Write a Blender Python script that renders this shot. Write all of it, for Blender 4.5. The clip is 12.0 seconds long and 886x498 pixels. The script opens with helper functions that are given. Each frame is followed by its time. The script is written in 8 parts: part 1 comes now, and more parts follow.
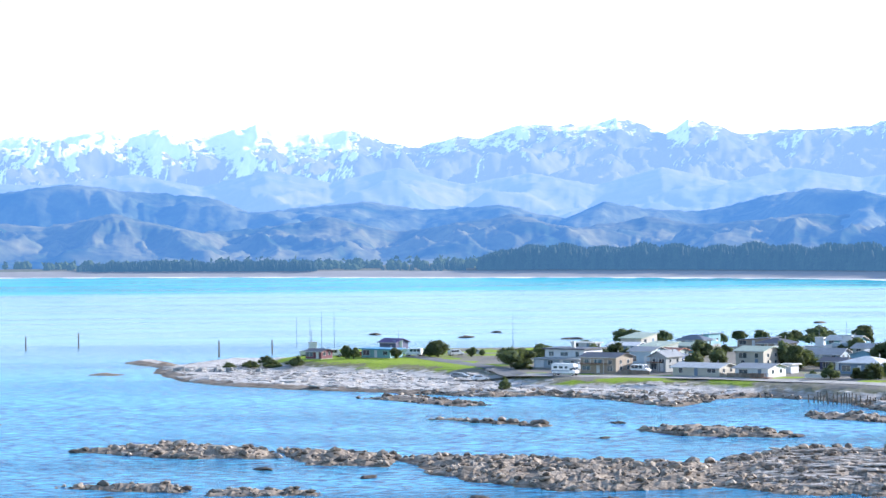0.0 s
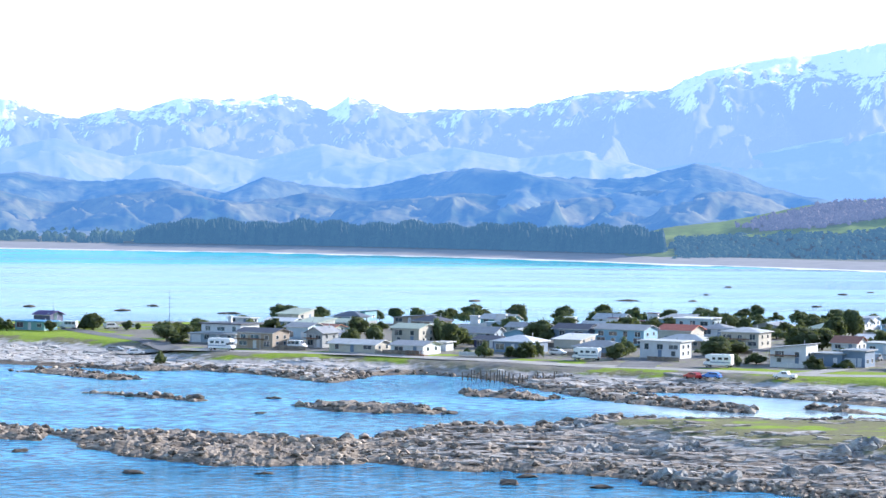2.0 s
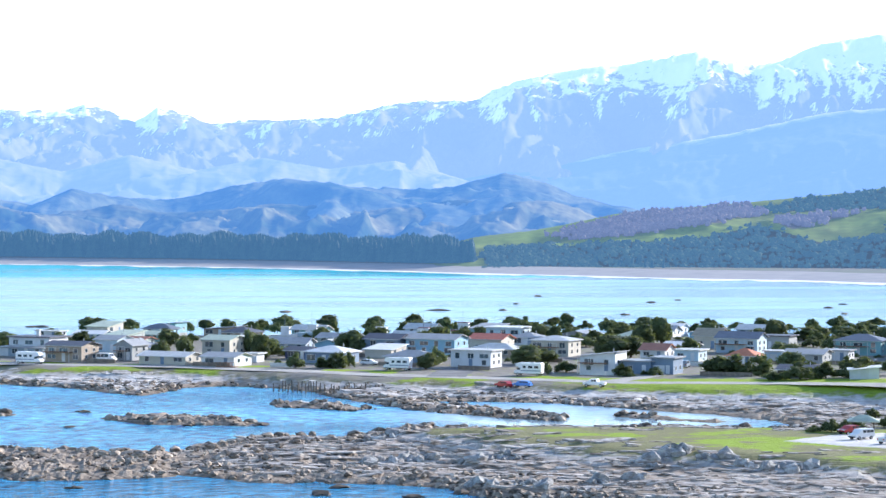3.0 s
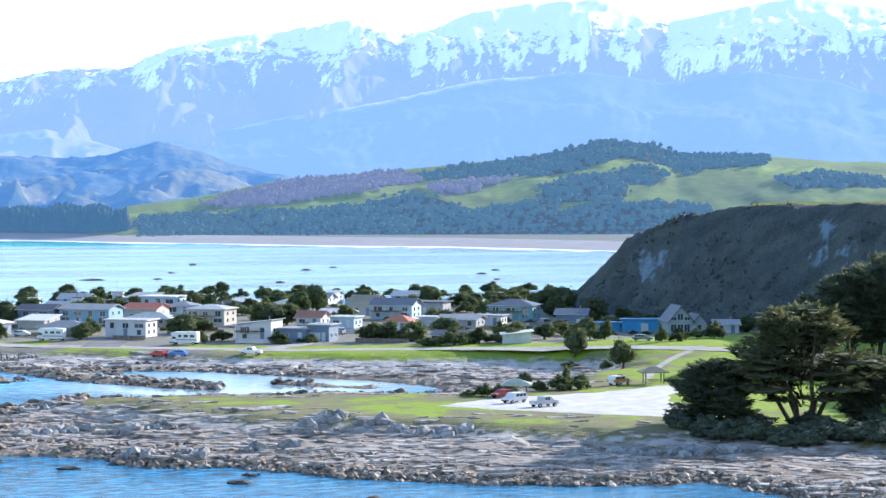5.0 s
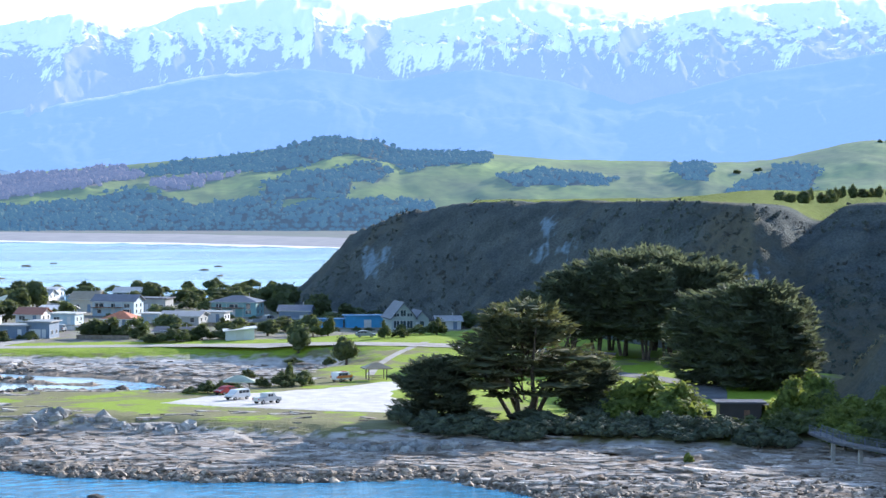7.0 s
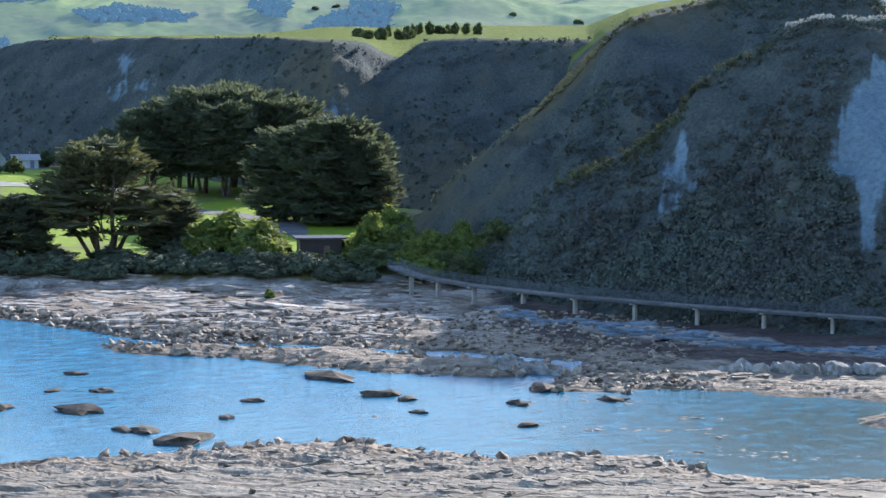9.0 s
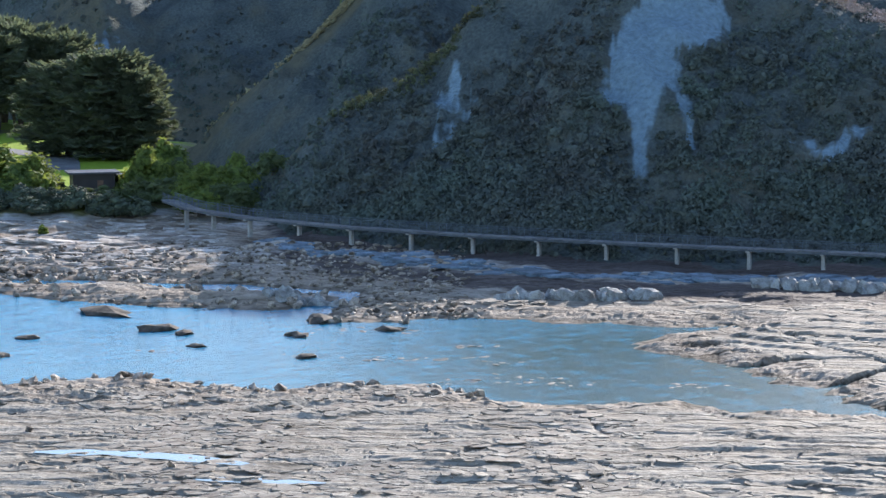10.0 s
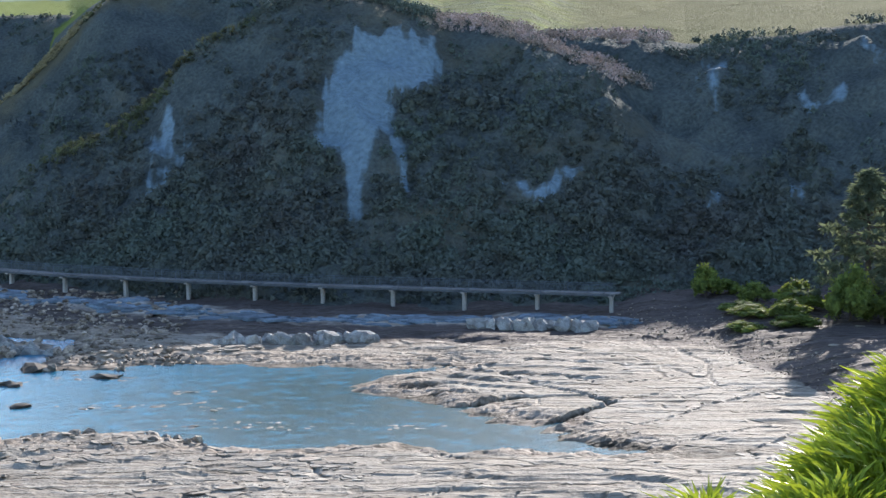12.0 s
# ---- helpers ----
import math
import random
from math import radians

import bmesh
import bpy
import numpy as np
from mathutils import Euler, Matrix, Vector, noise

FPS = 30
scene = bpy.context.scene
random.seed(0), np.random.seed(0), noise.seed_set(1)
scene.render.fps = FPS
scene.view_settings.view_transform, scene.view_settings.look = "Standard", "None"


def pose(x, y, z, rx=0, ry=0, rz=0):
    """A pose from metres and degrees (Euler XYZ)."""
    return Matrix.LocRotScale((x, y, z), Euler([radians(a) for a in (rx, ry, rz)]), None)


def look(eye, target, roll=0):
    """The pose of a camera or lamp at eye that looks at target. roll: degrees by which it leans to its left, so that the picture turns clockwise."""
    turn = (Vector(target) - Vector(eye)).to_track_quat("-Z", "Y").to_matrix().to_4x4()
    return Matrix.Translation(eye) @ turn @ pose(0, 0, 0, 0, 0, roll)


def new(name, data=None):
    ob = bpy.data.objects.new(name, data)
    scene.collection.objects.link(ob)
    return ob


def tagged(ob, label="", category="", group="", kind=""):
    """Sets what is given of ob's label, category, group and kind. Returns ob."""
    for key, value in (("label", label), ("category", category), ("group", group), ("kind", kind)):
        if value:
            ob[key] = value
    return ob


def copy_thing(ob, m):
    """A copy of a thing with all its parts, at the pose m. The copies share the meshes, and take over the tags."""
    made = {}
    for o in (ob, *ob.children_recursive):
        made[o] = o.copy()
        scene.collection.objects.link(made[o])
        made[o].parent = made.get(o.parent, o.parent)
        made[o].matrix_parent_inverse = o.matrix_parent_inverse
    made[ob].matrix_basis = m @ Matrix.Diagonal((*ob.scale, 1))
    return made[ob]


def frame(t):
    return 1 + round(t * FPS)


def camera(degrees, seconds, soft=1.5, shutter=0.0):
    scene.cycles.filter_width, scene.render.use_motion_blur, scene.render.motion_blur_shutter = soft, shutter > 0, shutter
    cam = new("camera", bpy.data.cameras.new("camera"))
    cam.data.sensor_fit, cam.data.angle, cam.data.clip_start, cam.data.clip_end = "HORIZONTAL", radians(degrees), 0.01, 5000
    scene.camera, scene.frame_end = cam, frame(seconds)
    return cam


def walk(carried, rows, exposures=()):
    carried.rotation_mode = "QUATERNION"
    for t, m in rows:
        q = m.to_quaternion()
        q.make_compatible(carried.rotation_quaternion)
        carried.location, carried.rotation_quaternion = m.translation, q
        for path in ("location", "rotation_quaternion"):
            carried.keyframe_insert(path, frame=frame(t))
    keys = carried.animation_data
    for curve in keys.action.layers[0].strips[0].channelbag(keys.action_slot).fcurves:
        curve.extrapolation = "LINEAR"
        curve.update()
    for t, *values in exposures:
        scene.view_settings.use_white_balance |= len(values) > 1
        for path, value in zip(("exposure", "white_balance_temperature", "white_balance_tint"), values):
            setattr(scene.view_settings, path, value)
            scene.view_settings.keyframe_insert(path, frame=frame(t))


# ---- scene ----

# ------------------------------------------------------------ camera and its walk
EYE = Vector((0.0, 0.0, 40.0))


def aim(heading, tilt, lean):
    """Camera pose from compass heading (0 = +y, clockwise), tilt above the level and lean, in degrees."""
    a, e = radians(heading), radians(tilt)
    return look(EYE, EYE + Vector((math.sin(a) * math.cos(e), math.cos(a) * math.cos(e), math.sin(e))), -lean)


cam = camera(20.0, 12.0)
ROWS = [(0, 0.009, -0.520, 0.571),
        (0.5, 1.210, -0.552, 0.547),
        (1, 2.789, -0.769, 0.455),
        (1.5, 4.994, -1.103, 0.163),
        (2, 7.785, -1.078, -0.596),
        (2.5, 10.065, -0.764, -0.424),
        (3, 12.105, -0.810, -0.248),
        (3.2, 12.871, -0.916, -0.270),
        (4.8, 19.142, -1.449, -0.082),
        (5, 19.960, -1.528, 0.041),
        (5.5, 21.854, -1.911, 0.205),
        (6, 23.454, -2.115, -0.088),
        (6.5, 24.748, -1.871, -0.167),
        (6.7, 25.345, -1.686, -0.196),
        (8.3, 31.667, -2.955, -0.076),
        (8.5, 32.832, -3.671, -0.084),
        (9, 35.851, -5.269, -0.282),
        (9.5, 38.351, -6.161, -0.264),
        (10, 40.987, -6.827, 0.075),
        (10.5, 43.713, -7.130, 0.140),
        (11, 46.240, -6.977, 0.190),
        (11.5, 47.510, -6.741, 0.193),
        (12, 47.501, -5.852, 0.249)]
EXPOSURES = [(0.0, 0.95, 5800, 14), (6.0, 0.98, 5850, 14), (9.0, 0.97, 5950, 14), (12.0, 0.95, 6150, 14)]
walk(cam, [(t, aim(h, e, l)) for t, h, e, l in ROWS], EXPOSURES)

# ------------------------------------------------------------ sky and sun
SUN_HEADING, SUN_HEIGHT = 64.0, 19.0
world = bpy.data.worlds.new("sky")
scene.world = world
world.use_nodes = True
wn = world.node_tree.nodes
sky = wn.new("ShaderNodeTexSky")
sky.sky_type = "NISHITA"
sky.sun_disc = False
sky.sun_elevation, sky.sun_rotation = radians(SUN_HEIGHT), radians(SUN_HEADING)
sky.air_density, sky.dust_density, sky.ozone_density = 1.0, 0.4, 1.5
world.node_tree.links.new(sky.outputs[0], wn["Background"].inputs[0])
wn["Background"].inputs[1].default_value = 0.15
sun_data = bpy.data.lights.new("sun", "SUN")
sun_data.energy, sun_data.angle, sun_data.color = 5.0, radians(0.5), (1.0, 0.91, 0.78)
sun = new("sun", sun_data)
sh, se = radians(SUN_HEADING), radians(SUN_HEIGHT)
sun.matrix_world = look(Vector((math.sin(sh) * math.cos(se), math.cos(sh) * math.cos(se), math.sin(se))) * 300, (0, 0, 0))


# ------------------------------------------------------------ materials
def mat(name, color, rough=0.8, var=0.25, scale=1.0, bump=0.0, second=None, metal=0.0, fine=8.0, spec=0.3, random_tint=0.0):
    """A surface with a broad and a fine variation of its colour, at sizes in metres."""
    m = bpy.data.materials.new(name)
    m.use_nodes = True
    t, n, l = m.node_tree, m.node_tree.nodes, m.node_tree.links
    b = n["Principled BSDF"]
    b.inputs["Roughness"].default_value, b.inputs["Metallic"].default_value = rough, metal
    b.inputs["Specular IOR Level"].default_value = spec
    geo = n.new("ShaderNodeNewGeometry")
    broad, grain = n.new("ShaderNodeTexNoise"), n.new("ShaderNodeTexNoise")
    broad.inputs["Scale"].default_value, grain.inputs["Scale"].default_value = 1 / scale, fine / scale
    broad.inputs["Detail"].default_value, grain.inputs["Detail"].default_value = 4, 3
    l.new(geo.outputs["Position"], broad.inputs["Vector"])
    l.new(geo.outputs["Position"], grain.inputs["Vector"])
    ramp = n.new("ShaderNodeValToRGB")
    dark = [c * (1 - var) for c in color] if second is None else second
    ramp.color_ramp.elements[0].color, ramp.color_ramp.elements[1].color = (*dark, 1), (*color, 1)
    ramp.color_ramp.elements[0].position, ramp.color_ramp.elements[1].position = 0.36, 0.62
    l.new(broad.outputs[0], ramp.inputs[0])
    mix = n.new("ShaderNodeMix")
    mix.data_type, mix.blend_type = "RGBA", "OVERLAY"
    mix.inputs[0].default_value = min(1, var * 1.4)
    l.new(ramp.outputs[0], mix.inputs[6])
    l.new(grain.outputs[0], mix.inputs[7])
    out = mix.outputs[2]
    if random_tint:
        info, hsv = n.new("ShaderNodeObjectInfo"), n.new("ShaderNodeHueSaturation")
        rng = n.new("ShaderNodeMapRange")
        rng.inputs[3].default_value, rng.inputs[4].default_value = 1 - random_tint, 1 + random_tint
        l.new(info.outputs["Random"], rng.inputs[0])
        l.new(rng.outputs[0], hsv.inputs["Value"])
        l.new(out, hsv.inputs["Color"])
        out = hsv.outputs[0]
    l.new(out, b.inputs["Base Color"])
    if bump:
        bp = n.new("ShaderNodeBump")
        bp.inputs["Strength"].default_value, bp.inputs["Distance"].default_value = bump, scale * 0.1
        l.new(grain.outputs[0], bp.inputs["Height"])
        l.new(bp.outputs[0], b.inputs["Normal"])
    return m


def blend(m, color, attribute, sharp=0.25, scale=2.0, vary=0.33):
    """Lays a second cover over a surface, where the named cover of the mesh says so, with a ragged border."""
    n, l = m.node_tree.nodes, m.node_tree.links
    b = n["Principled BSDF"]
    at, no, ad, mr, mx = (n.new("ShaderNode" + k) for k in ("Attribute", "TexNoise", "Math", "MapRange", "Mix"))
    no2, mc = n.new("ShaderNodeTexNoise"), n.new("ShaderNodeMix")
    geo = n.new("ShaderNodeNewGeometry")
    for node, s in ((no, 1 / scale), (no2, 3.0 / scale)):
        l.new(geo.outputs["Position"], node.inputs["Vector"])
        node.inputs["Scale"].default_value, node.inputs["Detail"].default_value = s, 5
    at.attribute_name = attribute
    ad.operation = "ADD"
    l.new(at.outputs["Fac"], ad.inputs[0])
    l.new(no.outputs[0], ad.inputs[1])
    mr.inputs[1].default_value, mr.inputs[2].default_value = 1.0 - sharp, 1.0 + sharp
    l.new(ad.outputs[0], mr.inputs[0])
    mc.data_type = mx.data_type = "RGBA"
    l.new(no2.outputs[0], mc.inputs[0])
    mc.inputs[6].default_value, mc.inputs[7].default_value = (*[c * (1 - vary) for c in color], 1), (*[c * (1 + 0.9 * vary) for c in color], 1)
    old = b.inputs["Base Color"].links[0].from_socket
    l.new(mr.outputs[0], mx.inputs[0])
    l.new(old, mx.inputs[6])
    l.new(mc.outputs[2], mx.inputs[7])
    l.new(mx.outputs[2], b.inputs["Base Color"])
    return m


def haze_glow(m, color, share):
    """Haze of the far distance, painted as a share of coloured glow on the surface."""
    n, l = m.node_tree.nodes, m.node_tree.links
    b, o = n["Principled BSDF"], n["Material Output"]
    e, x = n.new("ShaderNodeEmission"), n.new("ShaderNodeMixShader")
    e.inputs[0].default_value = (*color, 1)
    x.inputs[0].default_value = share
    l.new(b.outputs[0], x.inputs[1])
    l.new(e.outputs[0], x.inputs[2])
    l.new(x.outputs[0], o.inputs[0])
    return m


def by_height(m, low, high, color, sharp=1.0, noise_scale=30.0, amount=10.0):
    """A cover that begins above (or below) a height: snow, or the weed of the tide's reach."""
    n, l = m.node_tree.nodes, m.node_tree.links
    b = n["Principled BSDF"]
    geo, sep, no, ma, mr, mx = (n.new("ShaderNode" + k) for k in ("NewGeometry", "SeparateXYZ", "TexNoise", "Math", "MapRange", "Mix"))
    l.new(geo.outputs["Position"], sep.inputs[0])
    l.new(geo.outputs["Position"], no.inputs["Vector"])
    no.inputs["Scale"].default_value, no.inputs["Detail"].default_value, no.inputs["Roughness"].default_value = 1 / noise_scale, 8, 0.62
    ma.operation, ma.inputs[1].default_value = "MULTIPLY_ADD", amount
    l.new(no.outputs[0], ma.inputs[0])
    l.new(sep.outputs[2], ma.inputs[2])
    mr.inputs[1].default_value, mr.inputs[2].default_value = low + amount * 0.5, high + amount * 0.5
    l.new(ma.outputs[0], mr.inputs[0])
    mx.data_type = "RGBA"
    old = b.inputs["Base Color"].links[0].from_socket
    l.new(mr.outputs[0], mx.inputs[0])
    l.new(old, mx.inputs[6])
    mx.inputs[7].default_value = (*color, 1)
    l.new(mx.outputs[2], b.inputs["Base Color"])
    return m


def bedding(m):
    """Thin tilted beds and open joints, which cut the shore rock into slabs."""
    n, l = m.node_tree.nodes, m.node_tree.links
    b = n["Principled BSDF"]
    b.inputs["Roughness"].default_value, b.inputs["Specular IOR Level"].default_value = 0.82, 0.14
    geo, mp, beds, warp, add, vor, edge, mx, at, mul, bp, hi = (n.new("ShaderNode" + k) for k in ("NewGeometry", "Mapping", "TexNoise", "TexNoise", "VectorMath", "TexVoronoi", "MapRange", "Mix", "Attribute", "Math", "Bump", "Math"))
    mp.vector_type = "TEXTURE"
    mp.inputs["Rotation"].default_value = (0, 0, radians(-48))
    mp.inputs["Scale"].default_value = (11, 0.75, 4)
    l.new(geo.outputs["Position"], mp.inputs[0])
    l.new(mp.outputs[0], beds.inputs["Vector"])
    beds.inputs["Scale"].default_value, beds.inputs["Detail"].default_value = 1.0, 6
    l.new(geo.outputs["Position"], warp.inputs["Vector"])
    warp.inputs["Scale"].default_value, warp.inputs["Detail"].default_value = 0.25, 3
    add.operation = "MULTIPLY_ADD"
    add.inputs[1].default_value = (4, 4, 0)
    flat = n.new("ShaderNodeMapping")
    flat.vector_type = "TEXTURE"
    flat.inputs["Rotation"].default_value, flat.inputs["Scale"].default_value = (0, 0, radians(-48)), (3.4, 1.0, 3.0)
    l.new(warp.outputs["Color"], add.inputs[0])
    l.new(geo.outputs["Position"], add.inputs[2])
    vor.feature = "DISTANCE_TO_EDGE"
    vor.inputs["Scale"].default_value = 0.22
    l.new(add.outputs[0], flat.inputs[0])
    l.new(flat.outputs[0], vor.inputs["Vector"])
    edge.inputs[1].default_value, edge.inputs[2].default_value = 0.006, 0.03
    edge.inputs[3].default_value, edge.inputs[4].default_value = 1.0, 0.0
    l.new(vor.outputs["Distance"], edge.inputs[0])
    at.attribute_name = "slab"
    mul.operation = "MULTIPLY"
    l.new(edge.outputs[0], mul.inputs[0])
    l.new(at.outputs["Fac"], mul.inputs[1])
    mx.data_type = "RGBA"
    old = b.inputs["Base Color"].links[0].from_socket
    l.new(mul.outputs[0], mx.inputs[0])
    l.new(old, mx.inputs[6])
    mx.inputs[7].default_value = (0.13, 0.115, 0.09, 1)
    l.new(mx.outputs[2], b.inputs["Base Color"])
    fine, hair, cut, chip = (n.new("ShaderNode" + k) for k in ("TexVoronoi", "MapRange", "Mix", "Math"))
    fine.feature = "DISTANCE_TO_EDGE"
    fine.inputs["Scale"].default_value = 0.75
    l.new(flat.outputs[0], fine.inputs["Vector"])
    hair.inputs[1].default_value, hair.inputs[2].default_value, hair.inputs[3].default_value, hair.inputs[4].default_value = 0.0, 0.035, 0.75, 0.0
    l.new(fine.outputs["Distance"], hair.inputs[0])
    chip.operation = "MULTIPLY"
    l.new(hair.outputs[0], chip.inputs[0])
    l.new(at.outputs["Fac"], chip.inputs[1])
    cut.data_type = "RGBA"
    l.new(chip.outputs[0], cut.inputs[0])
    l.new(mx.outputs[2], cut.inputs[6])
    cut.inputs[7].default_value = (0.17, 0.14, 0.105, 1)
    band, tone = n.new("ShaderNodeValToRGB"), n.new("ShaderNodeMix")
    band.color_ramp.elements[0].position, band.color_ramp.elements[0].color = 0.38, (0.58, 0.54, 0.50, 1)
    band.color_ramp.elements[1].position, band.color_ramp.elements[1].color = 0.60, (1.0, 1.0, 1.0, 1)
    l.new(beds.outputs[0], band.inputs[0])
    tone.data_type, tone.blend_type = "RGBA", "MULTIPLY"
    rocky = n.new("ShaderNodeMath")
    rocky.operation, rocky.inputs[0].default_value = "SUBTRACT", 0.95
    turf = n.new("ShaderNodeAttribute")
    turf.attribute_name = "soil"
    l.new(turf.outputs["Fac"], rocky.inputs[1])
    l.new(rocky.outputs[0], tone.inputs[0])
    l.new(cut.outputs[2], tone.inputs[6])
    l.new(band.outputs[0], tone.inputs[7])
    l.new(tone.outputs[2], b.inputs["Base Color"])
    hi.operation = "SUBTRACT"
    l.new(beds.outputs[0], hi.inputs[0])
    l.new(mul.outputs[0], hi.inputs[1])
    l.new(hi.outputs[0], bp.inputs["Height"])
    bp.inputs["Strength"].default_value, bp.inputs["Distance"].default_value = 0.55, 0.5
    first = b.inputs["Normal"].links[0].from_socket
    l.new(first, bp.inputs["Normal"])
    l.new(bp.outputs[0], b.inputs["Normal"])
    return m


rock_mat = mat("shore_rock", (0.44, 0.375, 0.305), 0.75, 0.5, 4.0, 0.35, second=(0.20, 0.15, 0.108), fine=9)
by_height(rock_mat, 0.85, 1.6, (0.53, 0.50, 0.46), noise_scale=5, amount=1.6)
blend(rock_mat, (0.365, 0.33, 0.272), "slab", scale=2.5, vary=0.42)
# shingle on the bank; over the foot zone it paints the cliff's shade
blend(rock_mat, (0.105, 0.086, 0.080), "shingle", scale=3.0, sharp=0.15)
blend(rock_mat, (0.68, 0.65, 0.61), "sand", scale=2.5, sharp=0.12)
blend(rock_mat, (0.39, 0.325, 0.255), "reef", scale=2.0, vary=0.6)
blend(rock_mat, (0.22, 0.21, 0.10), "dry", scale=2.0, sharp=0.12)
blend(rock_mat, (0.25, 0.23, 0.20), "yard", scale=4.0)
blend(rock_mat, (0.26, 0.355, 0.032), "grass", scale=3.0, sharp=0.12)
# weed near the tide line; in joints and cracks it paints crevice shade
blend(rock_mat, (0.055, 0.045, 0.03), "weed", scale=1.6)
bedding(rock_mat)
boulder_mat = mat("boulder", (0.42, 0.35, 0.275), 0.75, 0.5, 1.1, 0.8, second=(0.12, 0.09, 0.065), random_tint=0.35)


def piece_tone(m, low=0.55, high=1.35):
    """Each loose piece of a joined mesh has its own tone."""
    n, l = m.node_tree.nodes, m.node_tree.links
    b = n["Principled BSDF"]
    geo, rng, hsv = n.new("ShaderNodeNewGeometry"), n.new("ShaderNodeMapRange"), n.new("ShaderNodeHueSaturation")
    rng.inputs[3].default_value, rng.inputs[4].default_value = low, high
    l.new(geo.outputs["Random Per Island"], rng.inputs[0])
    l.new(rng.outputs[0], hsv.inputs["Value"])
    l.new(b.inputs["Base Color"].links[0].from_socket, hsv.inputs["Color"])
    l.new(hsv.outputs[0], b.inputs["Base Color"])
    return m


piece_tone(boulder_mat, 0.5, 1.6)
plate_mat = piece_tone(mat("rock_plate", (0.36, 0.315, 0.25), 0.75, 0.4, 1.2, 0.4, second=(0.20, 0.155, 0.115), fine=7), 0.6, 1.25)
grey_plate_mat = piece_tone(mat("grey_plate", (0.56, 0.51, 0.46), 0.8, 0.45, 1.4, 0.5, second=(0.24, 0.19, 0.145), fine=7), 0.6, 1.25)
pale_plate_mat = piece_tone(mat("pale_plate", (0.62, 0.58, 0.54), 0.8, 0.4, 1.4, 0.4, second=(0.36, 0.32, 0.28), fine=7), 0.7, 1.15)
# shore rock tinted blue: the cliff's shade is put into the colour
ledge_mat = piece_tone(mat("ledge_rock", (0.19, 0.255, 0.315), 0.8, 0.35, 1.6, 0.4, second=(0.11, 0.14, 0.17), fine=7), 0.65, 1.2)
# paler and bluer than plain scrub: haze over the cliff put into the colour
cliff_mat = mat("cliff_scrub", (0.113, 0.130, 0.122), 0.95, 0.5, 9.0, 0.7, second=(0.073, 0.087, 0.086), fine=16, spec=0.04)
blend(cliff_mat, (0.135, 0.128, 0.092), "tuft", scale=5.0, sharp=0.25)
blend(cliff_mat, (0.16, 0.20, 0.045), "grass", scale=5.0, vary=0.5)
blend(cliff_mat, (0.070, 0.080, 0.024), "rough", scale=3.0, vary=0.6)
# slip colour has the blue of sky-lit shade painted in
blend(cliff_mat, (0.215, 0.295, 0.345), "scar", scale=2.4, sharp=0.16, vary=0.55)
plain_mat = mat("coastal_plain", (0.10, 0.11, 0.05), 0.95, 0.4, 60, second=(0.13, 0.11, 0.075))
blend(plain_mat, (0.15, 0.22, 0.04), "grass", scale=60)
blend(plain_mat, (0.30, 0.27, 0.25), "sand", scale=40)
haze_glow(plain_mat, (0.25, 0.42, 0.70), 0.15)
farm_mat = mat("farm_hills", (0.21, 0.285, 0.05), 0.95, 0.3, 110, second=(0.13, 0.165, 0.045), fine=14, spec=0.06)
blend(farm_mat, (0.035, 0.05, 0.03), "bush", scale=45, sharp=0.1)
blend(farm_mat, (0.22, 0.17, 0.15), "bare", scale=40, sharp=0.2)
haze_glow(farm_mat, (0.25, 0.42, 0.70), 0.15)
foot_mat = haze_glow(mat("foothills", (0.21, 0.205, 0.08), 0.95, 0.5, 90, 0.15, second=(0.05, 0.08, 0.03), fine=7, spec=0.05), (0.12, 0.33, 0.77), 0.44)
front_mat = haze_glow(mat("front_hills", (0.25, 0.22, 0.085), 0.95, 0.5, 80, 0.1, second=(0.04, 0.07, 0.028), fine=7, spec=0.05), (0.12, 0.32, 0.74), 0.40)
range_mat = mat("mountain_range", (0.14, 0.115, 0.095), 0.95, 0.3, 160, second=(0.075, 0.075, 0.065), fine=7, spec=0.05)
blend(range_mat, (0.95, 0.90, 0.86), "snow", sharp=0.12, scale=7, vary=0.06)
haze_glow(range_mat, (0.60, 0.98, 1.65), 0.28)
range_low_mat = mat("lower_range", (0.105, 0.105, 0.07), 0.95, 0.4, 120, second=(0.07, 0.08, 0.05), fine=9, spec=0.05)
# pale crest band: dry grass with its sunlight put into the colour
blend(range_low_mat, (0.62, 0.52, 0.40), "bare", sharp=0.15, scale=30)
haze_glow(range_low_mat, (0.265, 0.475, 0.93), 0.59)
range_mid_mat = haze_glow(mat("middle_range", (0.26, 0.19, 0.135), 0.95, 0.4, 160, second=(0.10, 0.095, 0.07), fine=7), (0.31, 0.55, 1.0), 0.50)


def leafy(m, glow, share=0.3):
    """Thin leaves that let some of the sun through."""
    n, l = m.node_tree.nodes, m.node_tree.links
    thin, both = n.new("ShaderNodeBsdfTranslucent"), n.new("ShaderNodeMixShader")
    thin.inputs[0].default_value, both.inputs[0].default_value = (*glow, 1), share
    l.new(n["Principled BSDF"].outputs[0], both.inputs[1])
    l.new(thin.outputs[0], both.inputs[2])
    l.new(both.outputs[0], n["Material Output"].inputs[0])
    return m


